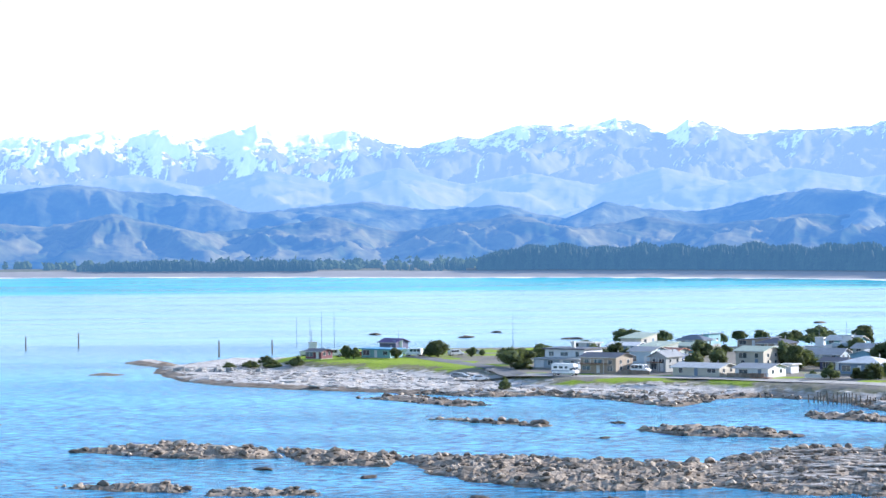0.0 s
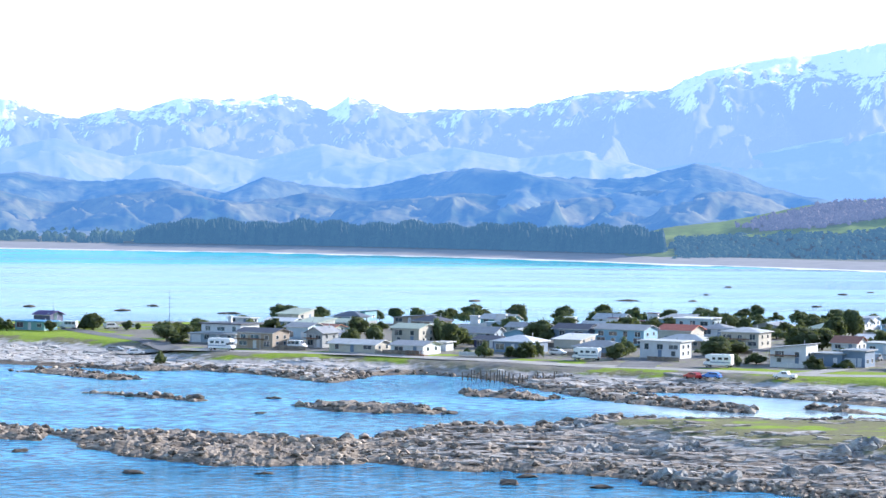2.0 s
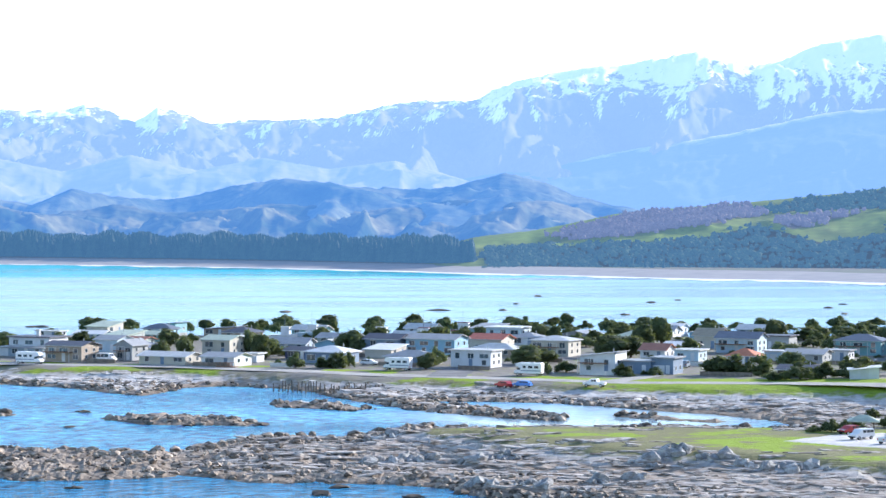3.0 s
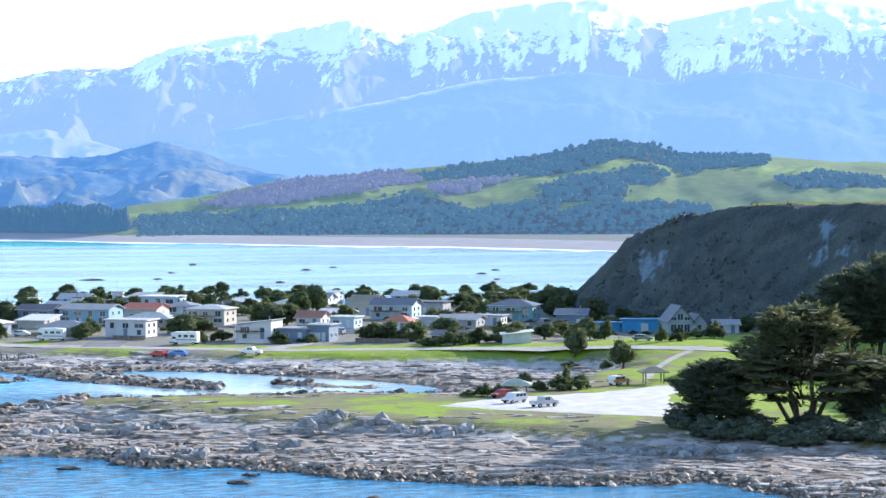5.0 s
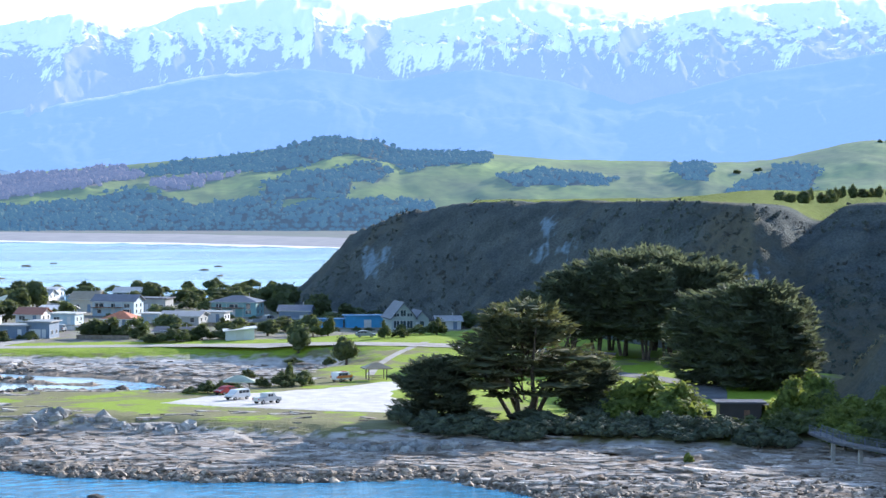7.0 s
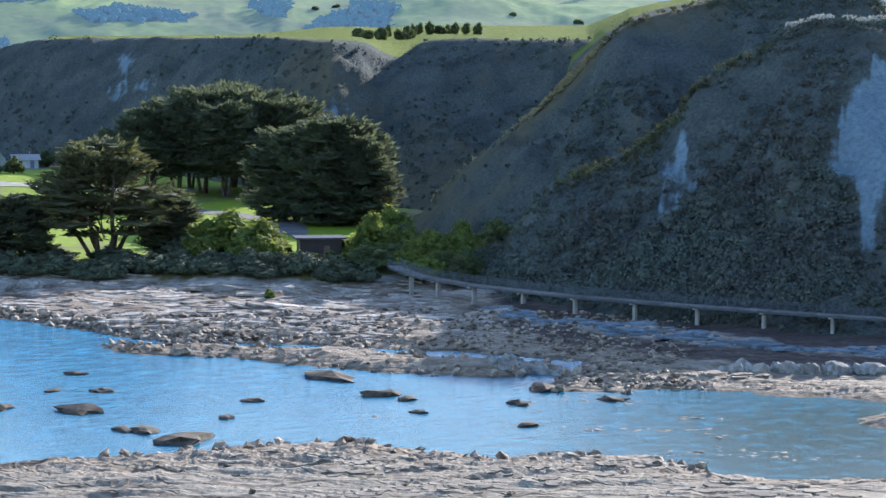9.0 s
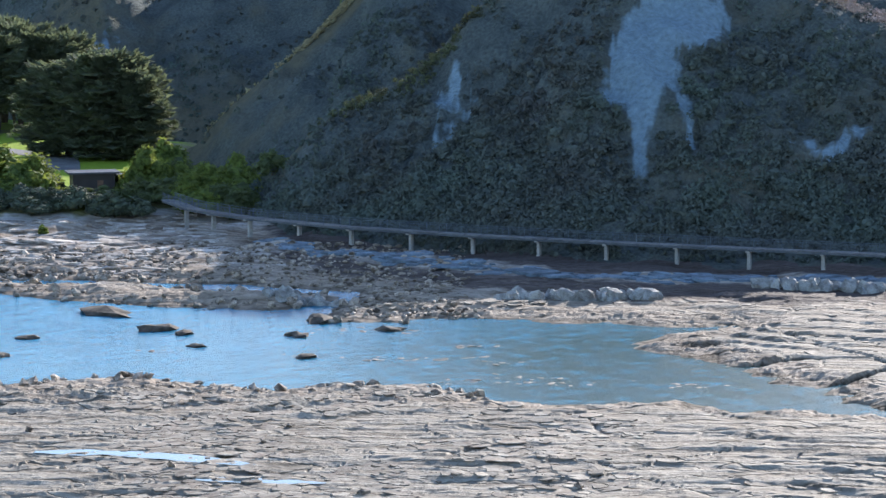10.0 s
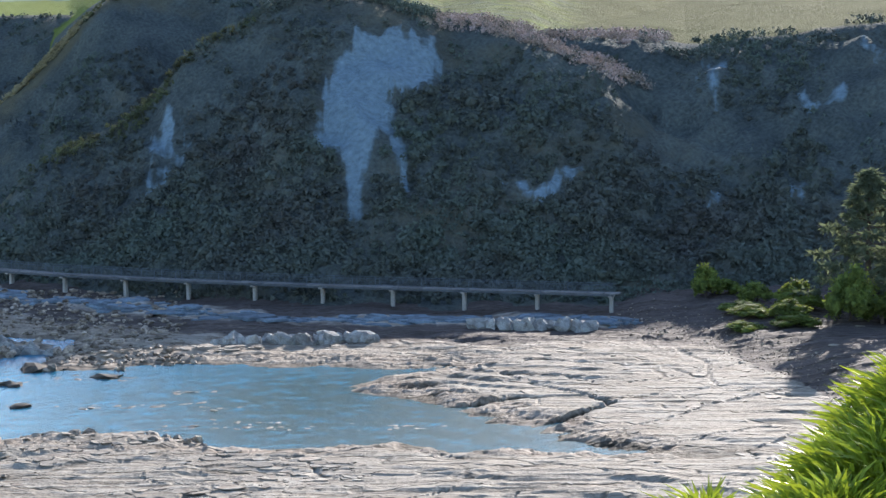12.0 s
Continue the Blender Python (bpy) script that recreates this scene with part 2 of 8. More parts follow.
leaf_dark = mat("cypress_leaf", (0.145, 0.17, 0.11), 0.85, 0.3, 1.2, second=(0.105, 0.125, 0.085))
leaf_olive = mat("olive_cypress_leaf", (0.17, 0.175, 0.09), 0.85, 0.4, 1.5, second=(0.085, 0.10, 0.055))
# bush leaf darkened to paint the cypresses' shade on the thicket
leaf_shade = mat("shaded_thicket_leaf", (0.095, 0.12, 0.075), 0.85, 0.35, 1.0, second=(0.055, 0.07, 0.05), random_tint=0.25)
leaf_mid = mat("coastal_leaf", (0.105, 0.135, 0.06), 0.8, 0.35, 1.2, second=(0.06, 0.08, 0.04), random_tint=0.35)
leaf_light = mat("shrub_leaf", (0.19, 0.24, 0.055), 0.8, 0.4, 0.8, second=(0.05, 0.08, 0.02), random_tint=0.25)
# the pines' blue haze is a glow mixed into the leaf
leaf_pine = haze_glow(mat("pine_leaf", (0.045, 0.07, 0.045), 0.9, 0.4, 8, second=(0.02, 0.035, 0.025)), (0.10, 0.25, 0.46), 0.33)
# dry scrub, paled so its colour carries sunlight on the cliff edge
lit_dry_leaf = mat("lit_dry_leaf", (0.50, 0.40, 0.37), 0.85, 0.4, 3.0, second=(0.27, 0.22, 0.17))
tuft_leaf = mat("dry_grass_tuft", (0.42, 0.37, 0.22), 0.85, 0.35, 2.0, second=(0.26, 0.22, 0.12))
plume_mat = mat("pampas_plume", (0.72, 0.68, 0.60), 0.9, 0.2, 1.0)
# lighter copy of the scrub leaf, painting sunlight on the crests
crest_leaf = mat("crest_leaf", (0.15, 0.168, 0.088), 0.85, 0.4, 4.0, second=(0.055, 0.06, 0.035))
# scrub leaf with the same blue haze mixed into its colour
scrub_leaf = mat("cliff_scrub_leaf", (0.116, 0.148, 0.126), 0.9, 0.25, 26.0, second=(0.108, 0.113, 0.106), spec=0.08)
flax_mat = mat("flax_blade", (0.33, 0.40, 0.05), 0.45, 0.4, 0.12, second=(0.14, 0.21, 0.025))
leafy(flax_mat, (0.40, 0.48, 0.03))
leafy(leaf_mid, (0.20, 0.24, 0.06), 0.35)
leafy(leaf_light, (0.27, 0.32, 0.06), 0.35)
leafy(leaf_dark, (0.16, 0.19, 0.10), 0.42)
leafy(crest_leaf, (0.12, 0.13, 0.06), 0.2)
leafy(leaf_olive, (0.20, 0.21, 0.07), 0.25)
bark = mat("bark", (0.12, 0.095, 0.075), 0.95, 0.4, 0.5, 0.5)


def water():
    m = bpy.data.materials.new("sea_water")
    m.use_nodes = True
    n, l = m.node_tree.nodes, m.node_tree.links
    b = n["Principled BSDF"]
    b.inputs["IOR"].default_value = 1.33
    geo, sep = n.new("ShaderNodeNewGeometry"), n.new("ShaderNodeSeparateXYZ")
    l.new(geo.outputs["Position"], sep.inputs[0])
    # wind: ruffled water near, slicks towards the bay
    mp = n.new("ShaderNodeMapping")
    mp.inputs["Scale"].default_value = (0.004, 0.02, 1)
    mp.inputs["Rotation"].default_value = (0, 0, radians(12))
    slick = n.new("ShaderNodeTexNoise")
    slick.inputs["Scale"].default_value, slick.inputs["Detail"].default_value = 1, 4
    l.new(geo.outputs["Position"], mp.inputs[0])
    l.new(mp.outputs[0], slick.inputs["Vector"])
    # colour: deep blue near, pale bay from painted sky reflection, turquoise along the far beach
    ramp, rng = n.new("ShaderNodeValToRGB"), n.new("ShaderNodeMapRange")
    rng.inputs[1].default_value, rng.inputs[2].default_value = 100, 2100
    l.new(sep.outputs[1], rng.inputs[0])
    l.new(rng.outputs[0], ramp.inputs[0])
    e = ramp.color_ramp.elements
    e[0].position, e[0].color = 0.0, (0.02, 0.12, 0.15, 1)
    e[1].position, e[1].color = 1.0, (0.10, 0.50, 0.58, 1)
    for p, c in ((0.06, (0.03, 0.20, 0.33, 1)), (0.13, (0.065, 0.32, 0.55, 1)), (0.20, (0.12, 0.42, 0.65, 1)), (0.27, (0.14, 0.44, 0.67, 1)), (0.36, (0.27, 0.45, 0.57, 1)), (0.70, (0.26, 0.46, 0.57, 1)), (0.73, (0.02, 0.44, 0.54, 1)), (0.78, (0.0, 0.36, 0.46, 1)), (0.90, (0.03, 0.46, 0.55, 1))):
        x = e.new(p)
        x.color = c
    mx = n.new("ShaderNodeMix")
    mx.data_type, mx.blend_type, mx.inputs[0].default_value = "RGBA", "OVERLAY", 0.22
    l.new(ramp.outputs[0], mx.inputs[6])
    l.new(slick.outputs[0], mx.inputs[7])
    chop, mp3, mx3 = n.new("ShaderNodeTexNoise"), n.new("ShaderNodeMapping"), n.new("ShaderNodeMix")
    mp3.inputs["Scale"].default_value, mp3.inputs["Rotation"].default_value = (0.28, 0.65, 1), (0, 0, radians(8))
    l.new(geo.outputs["Position"], mp3.inputs[0])
    l.new(mp3.outputs[0], chop.inputs["Vector"])
    chop.inputs["Scale"].default_value, chop.inputs["Detail"].default_value, chop.inputs["Roughness"].default_value = 1.0, 6, 0.7
    # ripple light and dark also go into the base colour
    mx3.data_type, mx3.blend_type = "RGBA", "OVERLAY"
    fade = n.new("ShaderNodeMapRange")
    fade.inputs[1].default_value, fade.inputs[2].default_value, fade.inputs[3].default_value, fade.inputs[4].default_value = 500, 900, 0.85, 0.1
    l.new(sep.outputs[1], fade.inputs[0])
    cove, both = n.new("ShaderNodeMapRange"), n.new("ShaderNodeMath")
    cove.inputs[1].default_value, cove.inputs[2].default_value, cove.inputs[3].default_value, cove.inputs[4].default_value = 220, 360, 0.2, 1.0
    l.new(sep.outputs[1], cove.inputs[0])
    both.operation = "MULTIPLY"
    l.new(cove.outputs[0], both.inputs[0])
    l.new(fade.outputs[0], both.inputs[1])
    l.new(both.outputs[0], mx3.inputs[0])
    l.new(mx.outputs[2], mx3.inputs[6])
    crisp = n.new("ShaderNodeMapRange")
    crisp.inputs[1].default_value, crisp.inputs[2].default_value = 0.40, 0.62
    l.new(chop.outputs[0], crisp.inputs[0])
    l.new(crisp.outputs[0], mx3.inputs[7])
    def pool(x, y, inner, outer):
        away, near = n.new("ShaderNodeVectorMath"), n.new("ShaderNodeMapRange")
        away.operation, away.inputs[1].default_value = "DISTANCE", (x, y, 0)
        l.new(geo.outputs["Position"], away.inputs[0])
        near.inputs[1].default_value, near.inputs[2].default_value, near.inputs[3].default_value, near.inputs[4].default_value = inner, outer, 1.0, 0.0
        l.new(away.outputs["Value"], near.inputs[0])
        return near.outputs[0]

    # the floor shows through at the shallow end of the cove, darkened to paint the cliff's reflection
    floor, bed, speck, deep = n.new("ShaderNodeMix"), n.new("ShaderNodeMath"), n.new("ShaderNodeTexNoise"), n.new("ShaderNodeMapRange")
    speck.inputs["Scale"].default_value, speck.inputs["Detail"].default_value = 0.4, 6
    l.new(geo.outputs["Position"], speck.inputs["Vector"])
    deep.inputs[1].default_value, deep.inputs[2].default_value = 0.28, 0.55
    l.new(speck.outputs[0], deep.inputs[0])
    bed.operation = "MULTIPLY"
    l.new(pool(172, 164, 16, 44), bed.inputs[0])
    l.new(deep.outputs[0], bed.inputs[1])
    floor.data_type = "RGBA"
    l.new(bed.outputs[0], floor.inputs[0])
    l.new(mx3.outputs[2], floor.inputs[6])
    floor.inputs[7].default_value = (0.03, 0.08, 0.068, 1)
    # sheltered lagoon: pale sky reflection put into the base colour
    pale, half = n.new("ShaderNodeMix"), n.new("ShaderNodeMath")
    half.operation, half.inputs[1].default_value = "MULTIPLY", 0.75
    l.new(pool(132, 478, 26, 46), half.inputs[0])
    pale.data_type = "RGBA"
    l.new(half.outputs[0], pale.inputs[0])
    l.new(floor.outputs[2], pale.inputs[6])
    pale.inputs[7].default_value = (0.36, 0.45, 0.50, 1)
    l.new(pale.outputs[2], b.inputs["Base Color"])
    rough = n.new("ShaderNodeMapRange")
    rough.inputs[1].default_value, rough.inputs[2].default_value = 0.35, 0.65
    rough.inputs[3].default_value, rough.inputs[4].default_value = 0.10, 0.24
    l.new(slick.outputs[0], rough.inputs[0])
    l.new(rough.outputs[0], b.inputs["Roughness"])
    wave, wave2, add, bp = n.new("ShaderNodeTexNoise"), n.new("ShaderNodeTexNoise"), n.new("ShaderNodeMath"), n.new("ShaderNodeBump")
    mp2 = n.new("ShaderNodeMapping")
    mp2.inputs["Scale"].default_value = (0.35, 0.9, 1)
    mp2.inputs["Rotation"].default_value = (0, 0, radians(-15))
    l.new(geo.outputs["Position"], mp2.inputs[0])
    for w, s in ((wave, 0.8), (wave2, 0.16)):
        l.new(mp2.outputs[0], w.inputs["Vector"])
        w.inputs["Scale"].default_value, w.inputs["Detail"].default_value = s, 4
    l.new(wave.outputs[0], add.inputs[0])
    l.new(wave2.outputs[0], add.inputs[1])
    add2 = n.new("ShaderNodeMath")
    add2.operation, add2.inputs[1].default_value = "MULTIPLY_ADD", 2.5
    l.new(chop.outputs[0], add2.inputs[0])
    l.new(add.outputs[0], add2.inputs[2])
    calm, still = n.new("ShaderNodeMapRange"), n.new("ShaderNodeMath")
    calm.inputs[1].default_value, calm.inputs[2].default_value, calm.inputs[3].default_value, calm.inputs[4].default_value = 210, 400, 0.16, 1.0
    l.new(sep.outputs[1], calm.inputs[0])
    still.operation = "MULTIPLY"
    far = n.new("ShaderNodeMapRange")
    far.inputs[1].default_value, far.inputs[2].default_value = 560, 900
    far.inputs[3].default_value, far.inputs[4].default_value = 0.75, 0.10
    l.new(sep.outputs[1], far.inputs[0])
    l.new(add2.outputs[0], bp.inputs["Height"])
    l.new(far.outputs[0], still.inputs[0])
    l.new(calm.outputs[0], still.inputs[1])
    lee, flat = n.new("ShaderNodeMath"), n.new("ShaderNodeMath")
    lee.operation, lee.inputs[0].default_value = "SUBTRACT", 1.0
    l.new(pool(132, 478, 26, 46), lee.inputs[1])
    flat.operation = "MULTIPLY"
    l.new(still.outputs[0], flat.inputs[0])
    l.new(lee.outputs[0], flat.inputs[1])
    l.new(flat.outputs[0], bp.inputs["Strength"])
    surf = n.new("ShaderNodeMapRange")
    surf.inputs[1].default_value, surf.inputs[2].default_value, surf.inputs[3].default_value, surf.inputs[4].default_value = 1480, 1580, 0.5, 0.03
    l.new(sep.outputs[1], surf.inputs[0])
    l.new(surf.outputs[0], b.inputs["Specular IOR Level"])
    bp.inputs["Distance"].default_value = 0.6
    l.new(bp.outputs[0], b.inputs["Normal"])
    return m


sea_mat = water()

# ------------------------------------------------------------ noise and plans for the land
TABLE = np.random.RandomState(7).rand(256, 256)


def vnoise(x, y):
    xi, yi = np.floor(x).astype(int), np.floor(y).astype(int)
    fx, fy = x - xi, y - yi
    fx, fy = fx * fx * fx * (fx * (fx * 6 - 15) + 10), fy * fy * fy * (fy * (fy * 6 - 15) + 10)
    a, b = TABLE[xi % 256, yi % 256], TABLE[(xi + 1) % 256, yi % 256]
    c, d = TABLE[xi % 256, (yi + 1) % 256], TABLE[(xi + 1) % 256, (yi + 1) % 256]
    return a + (b - a) * fx + (c - a) * fy + (a - b - c + d) * fx * fy


def fbm(x, y, octaves=5, gain=0.5):
    s, a, w = 0, 1.0, 0
    for i in range(octaves):
        s, w = s + a * vnoise(x + 17.3 * i, y + 9.1 * i), w + a
        x, y, a = x * 2.03, y * 2.03, a * gain
    return s / w


def ridged(x, y, octaves=5, gain=0.5):
    s, a, w = 0, 1.0, 0
    for i in range(octaves):
        s, w = s + a * (1 - np.abs(2 * vnoise(x + 31.7 * i, y + 5.3 * i) - 1)), w + a
        x, y, a = x * 2.07, y * 2.07, a * gain
    return s / w


def inside(x, y, poly):
    """Signed distance to an outline on the plan, positive inside."""
    p = np.array(poly, float)
    q = np.roll(p, -1, axis=0)
    best, odd = np.full(x.shape, 1e9), np.zeros(x.shape, bool)
    for (ax, ay), (bx, by) in zip(p, q):
        dx, dy = bx - ax, by - ay
        t = np.clip(((x - ax) * dx + (y - ay) * dy) / (dx * dx + dy * dy + 1e-9), 0, 1)
        best = np.minimum(best, (x - ax - t * dx) ** 2 + (y - ay - t * dy) ** 2)
        if dy:
            odd ^= ((ay > y) != (by > y)) & (x < (y - ay) * dx / dy + ax)
    return np.where(odd, 1, -1) * np.sqrt(best)


def sstep(a, b, x):
    t = np.clip((x - a) / (b - a), 0, 1)
    return t * t * (3 - 2 * t)


def grid_mesh(name, X, Y, Z, material, keep=None, covers=None, smooth=True):
    """A sheet from rows and columns of places."""
    r, c = X.shape
    me = bpy.data.meshes.new(name)
    i = np.arange(r * c).reshape(r, c)
    quads = np.stack([i[:-1, :-1], i[:-1, 1:], i[1:, 1:], i[1:, :-1]], -1).reshape(-1, 4)
    if keep is not None:
        k = keep.ravel()
        quads = quads[k[quads].any(1)]
        used = np.unique(quads)
        back = np.zeros(r * c, int)
        back[used] = np.arange(len(used))
        quads = back[quads]
    else:
        used = np.arange(r * c)
    co = np.stack([X.ravel()[used], Y.ravel()[used], Z.ravel()[used]], 1).astype(np.float32)
    me.vertices.add(len(co))
    me.vertices.foreach_set("co", co.ravel())
    me.loops.add(quads.size)
    me.loops.foreach_set("vertex_index", quads.ravel().astype(np.int32))
    me.polygons.add(len(quads))
    me.polygons.foreach_set("loop_start", np.arange(0, quads.size, 4, dtype=np.int32))
    me.update(calc_edges=True)
    me.polygons.foreach_set("use_smooth", np.full(len(quads), smooth))
    for key, v in (covers or {}).items():
        me.attributes.new(key, "FLOAT", "POINT").data.foreach_set("value", v.ravel()[used].astype(np.float32))
    me.materials.append(material)
    return new(name, me)


def polar(h0, h1, dh, r0, r1, dr, r_near=0, dr_near=0.0):
    """Places in rows of growing distance and columns of heading round the lookout."""
    a = np.radians(np.arange(h0, h1 + dh / 2, dh))
    r = np.exp(np.arange(math.log(max(r0, r_near)), math.log(r1) + dr, dr))
    if r_near > r0:
        r = np.concatenate([np.exp(np.arange(math.log(r0), math.log(r_near) - dr_near / 2, dr_near)), r])
    A, R = np.meshgrid(a, r)
    return R * np.sin(A), R * np.cos(A), np.degrees(A), R


# ------------------------------------------------------------ sea
bm = bmesh.new()
bmesh.ops.create_circle(bm, cap_ends=True, radius=4900, segments=64)
me = bpy.data.meshes.new("sea")
bm.to_mesh(me)
me.materials.append(sea_mat)
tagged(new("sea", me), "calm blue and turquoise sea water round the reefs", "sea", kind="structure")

# ------------------------------------------------------------ near coast
COAST_VILLAGE = [(-82, 722), (-79, 690), (-69, 658), (-51, 632), (-31, 615), (-6, 599), (12, 585), (23, 590), (34, 577), (51, 548),
                 (61, 570), (73, 577), (86, 572), (93, 532), (98, 512), (112, 524), (132, 515), (144, 499), (158, 480), (167, 458), (164, 446)]
COAST_HEAD = [(155, 438), (143, 447), (128, 448), (111, 449), (98, 452), (88, 452), (74, 435), (61, 444), (43, 412), (40, 386), (51, 371), (67, 365),
              (80, 355), (81, 344), (93, 341), (105, 322), (117, 310), (139, 300), (146, 302), (149, 276), (159, 264), (167, 254), (176, 243)]
COAST_COVE = [(184, 226), (172, 217), (166, 211), (172, 206.5), (178, 203), (183, 198.5), (188, 190.5), (193, 182), (199, 178.5), (193, 179), (186, 180), (178, 176), (178.5, 170), (177, 164), (175.5, 158),
              (174, 152.5), (174.5, 147.5), (170.5, 141), (170, 134.5), (168, 134), (165.5, 138.5), (163, 142.5), (160, 146.5), (160, 152.5), (154.5, 155), (150, 158), (148, 163), (148, 170), (146, 175.5),
              (142.5, 179), (136, 179.5), (132, 186), (130, 194), (112, 201), (80, 203), (40, 190), (60, 130), (110, 60), (300, 60), (520, 200)]
COAST_BACK = [(620, 600), (560, 800), (450, 850), (356, 836), (317, 835), (274, 832), (232, 829), (181, 850), (80, 850), (-31, 842), (-48, 805), (-64, 775), (-74, 744)]
LAND = COAST_VILLAGE + COAST_HEAD + COAST_COVE + COAST_BACK
REEFS = [[(99.5, 523), (113, 510), (127, 480), (124, 470), (106, 490), (97, 512)], [(76, 520), (86, 520), (93, 505), (88, 500), (76, 512)], [(-95, 747), (-93, 770), (-84, 757), (-74, 726), (-70, 700), (-78, 716), (-88, 734)], [(-98, 690), (-90, 684), (-86, 690), (-94, 698)], [(-20, 586), (4, 556), (10, 560), (-8, 590)], [(-66, 452), (-48, 438), (-30, 436), (-31, 450), (-51, 462)], [(-28, 448), (-22, 423), (-9, 417), (-9, 440)],
         [(-8, 432), (-2, 404), (17, 376), (38, 380), (44, 398), (43, 414), (29, 418), (5, 432)], [(-61, 388), (-40, 380), (-41, 386), (-58, 393)],
         [(-35, 376), (-19, 374), (-19, 380), (-33, 382)], [(-3, 520), (20, 497), (21, 502), (2, 524)], [(38, 488), (44, 474), (66, 465), (62, 482), (50, 492)],
         [(143, 272), (156, 262), (170, 243), (180, 224), (168, 221), (159, 233), (152, 251), (142, 264)], [(104, 503), (122, 487), (126, 490), (108, 506)], [(138, 478), (152, 460), (155, 463), (142, 481)]]
TOWN = [(-44, 712), (-30, 690), (-10, 676), (9, 656), (20, 632), (32, 608), (70, 596), (105, 558), (130, 540), (160, 522), (190, 508), (215, 480), (245, 430), (300, 430), (420, 600),
        (400, 800), (180, 830), (40, 820), (-30, 780)]
LOTS = [(10, 645), (30, 628), (75, 610), (110, 578), (150, 546), (185, 532), (215, 507), (250, 520), (300, 560), (380, 620), (380, 800), (180, 820), (60, 800), (25, 740)]
HEAD_GREEN = [(92, 428), (100, 400), (112, 385), (130, 365), (150, 345), (172, 335), (190, 310), (215, 305), (236, 318), (262, 350), (280, 400), (272, 440), (245, 452), (215, 470), (190, 440), (165, 415), (150, 418), (120, 425)]


NEAR_H = [35.5, 36.5, 37.5, 38.5, 40, 41.5, 42.7, 44, 45.6, 47, 48.4, 50, 51.3, 52.4, 55.5, 60, 76]
NEAR_FOOT = [386, 365, 345, 336, 328, 322, 318, 315, 314, 314, 314, 314, 314, 314, 312, 312, 330]


BANK_H, BANK_R = [51, 52, 52.9, 53.65, 54.6, 55.7, 56.35, 58, 60], [300, 284, 282.5, 278, 263, 254, 243, 228, 215]
# open joints and small channels across the shore platform: line on the plan, width, depth
CRACKS = [([(176, 161), (183, 159), (188.7, 153.8), (187.4, 149.6), (180.6, 148.3), (174, 147.5)], 0.6, 0.75), ([(197, 180), (195, 172), (190.5, 162), (190, 157.5), (188.5, 151)], 0.32, 0.22),
          ([(188.5, 150.5), (195.5, 148.4), (202, 147.5), (203.3, 141.4), (200.5, 138)], 0.26, 0.16), ([(208, 190.6), (212, 186), (218, 181.3), (222.8, 174.8), (228, 167.5)], 0.35, 0.25),
          ([(160, 146), (165.3, 141.8), (170, 135.5), (171.3, 126.7), (179, 122)], 2.2, 0.25), ([(221, 168.5), (214, 158), (206, 152), (202, 148)], 0.25, 0.15), ([(184, 159.5), (188.2, 154)], 0.5, 0.2), ([(200, 178), (206, 168), (208, 158), (203, 148)], 0.22, 0.14)]


def crack_depth(x, y):
    cut = np.zeros(x.shape)
    wave = 0.9 * (fbm(x / 3.5, y / 3.5, 3) - 0.5)
    for pts, width, depth in CRACKS:
        for (ax, ay), (bx, by) in zip(pts, pts[1:]):
            dx, dy = bx - ax, by - ay
            t = np.clip(((x - ax) * dx + (y - ay) * dy) / (dx * dx + dy * dy), 0, 1)
            away = np.hypot(x - ax - t * dx, y - ay - t * dy) + wave
            cut = np.maximum(cut, depth * sstep(width * 1.3, width * 0.5, away))
    return cut


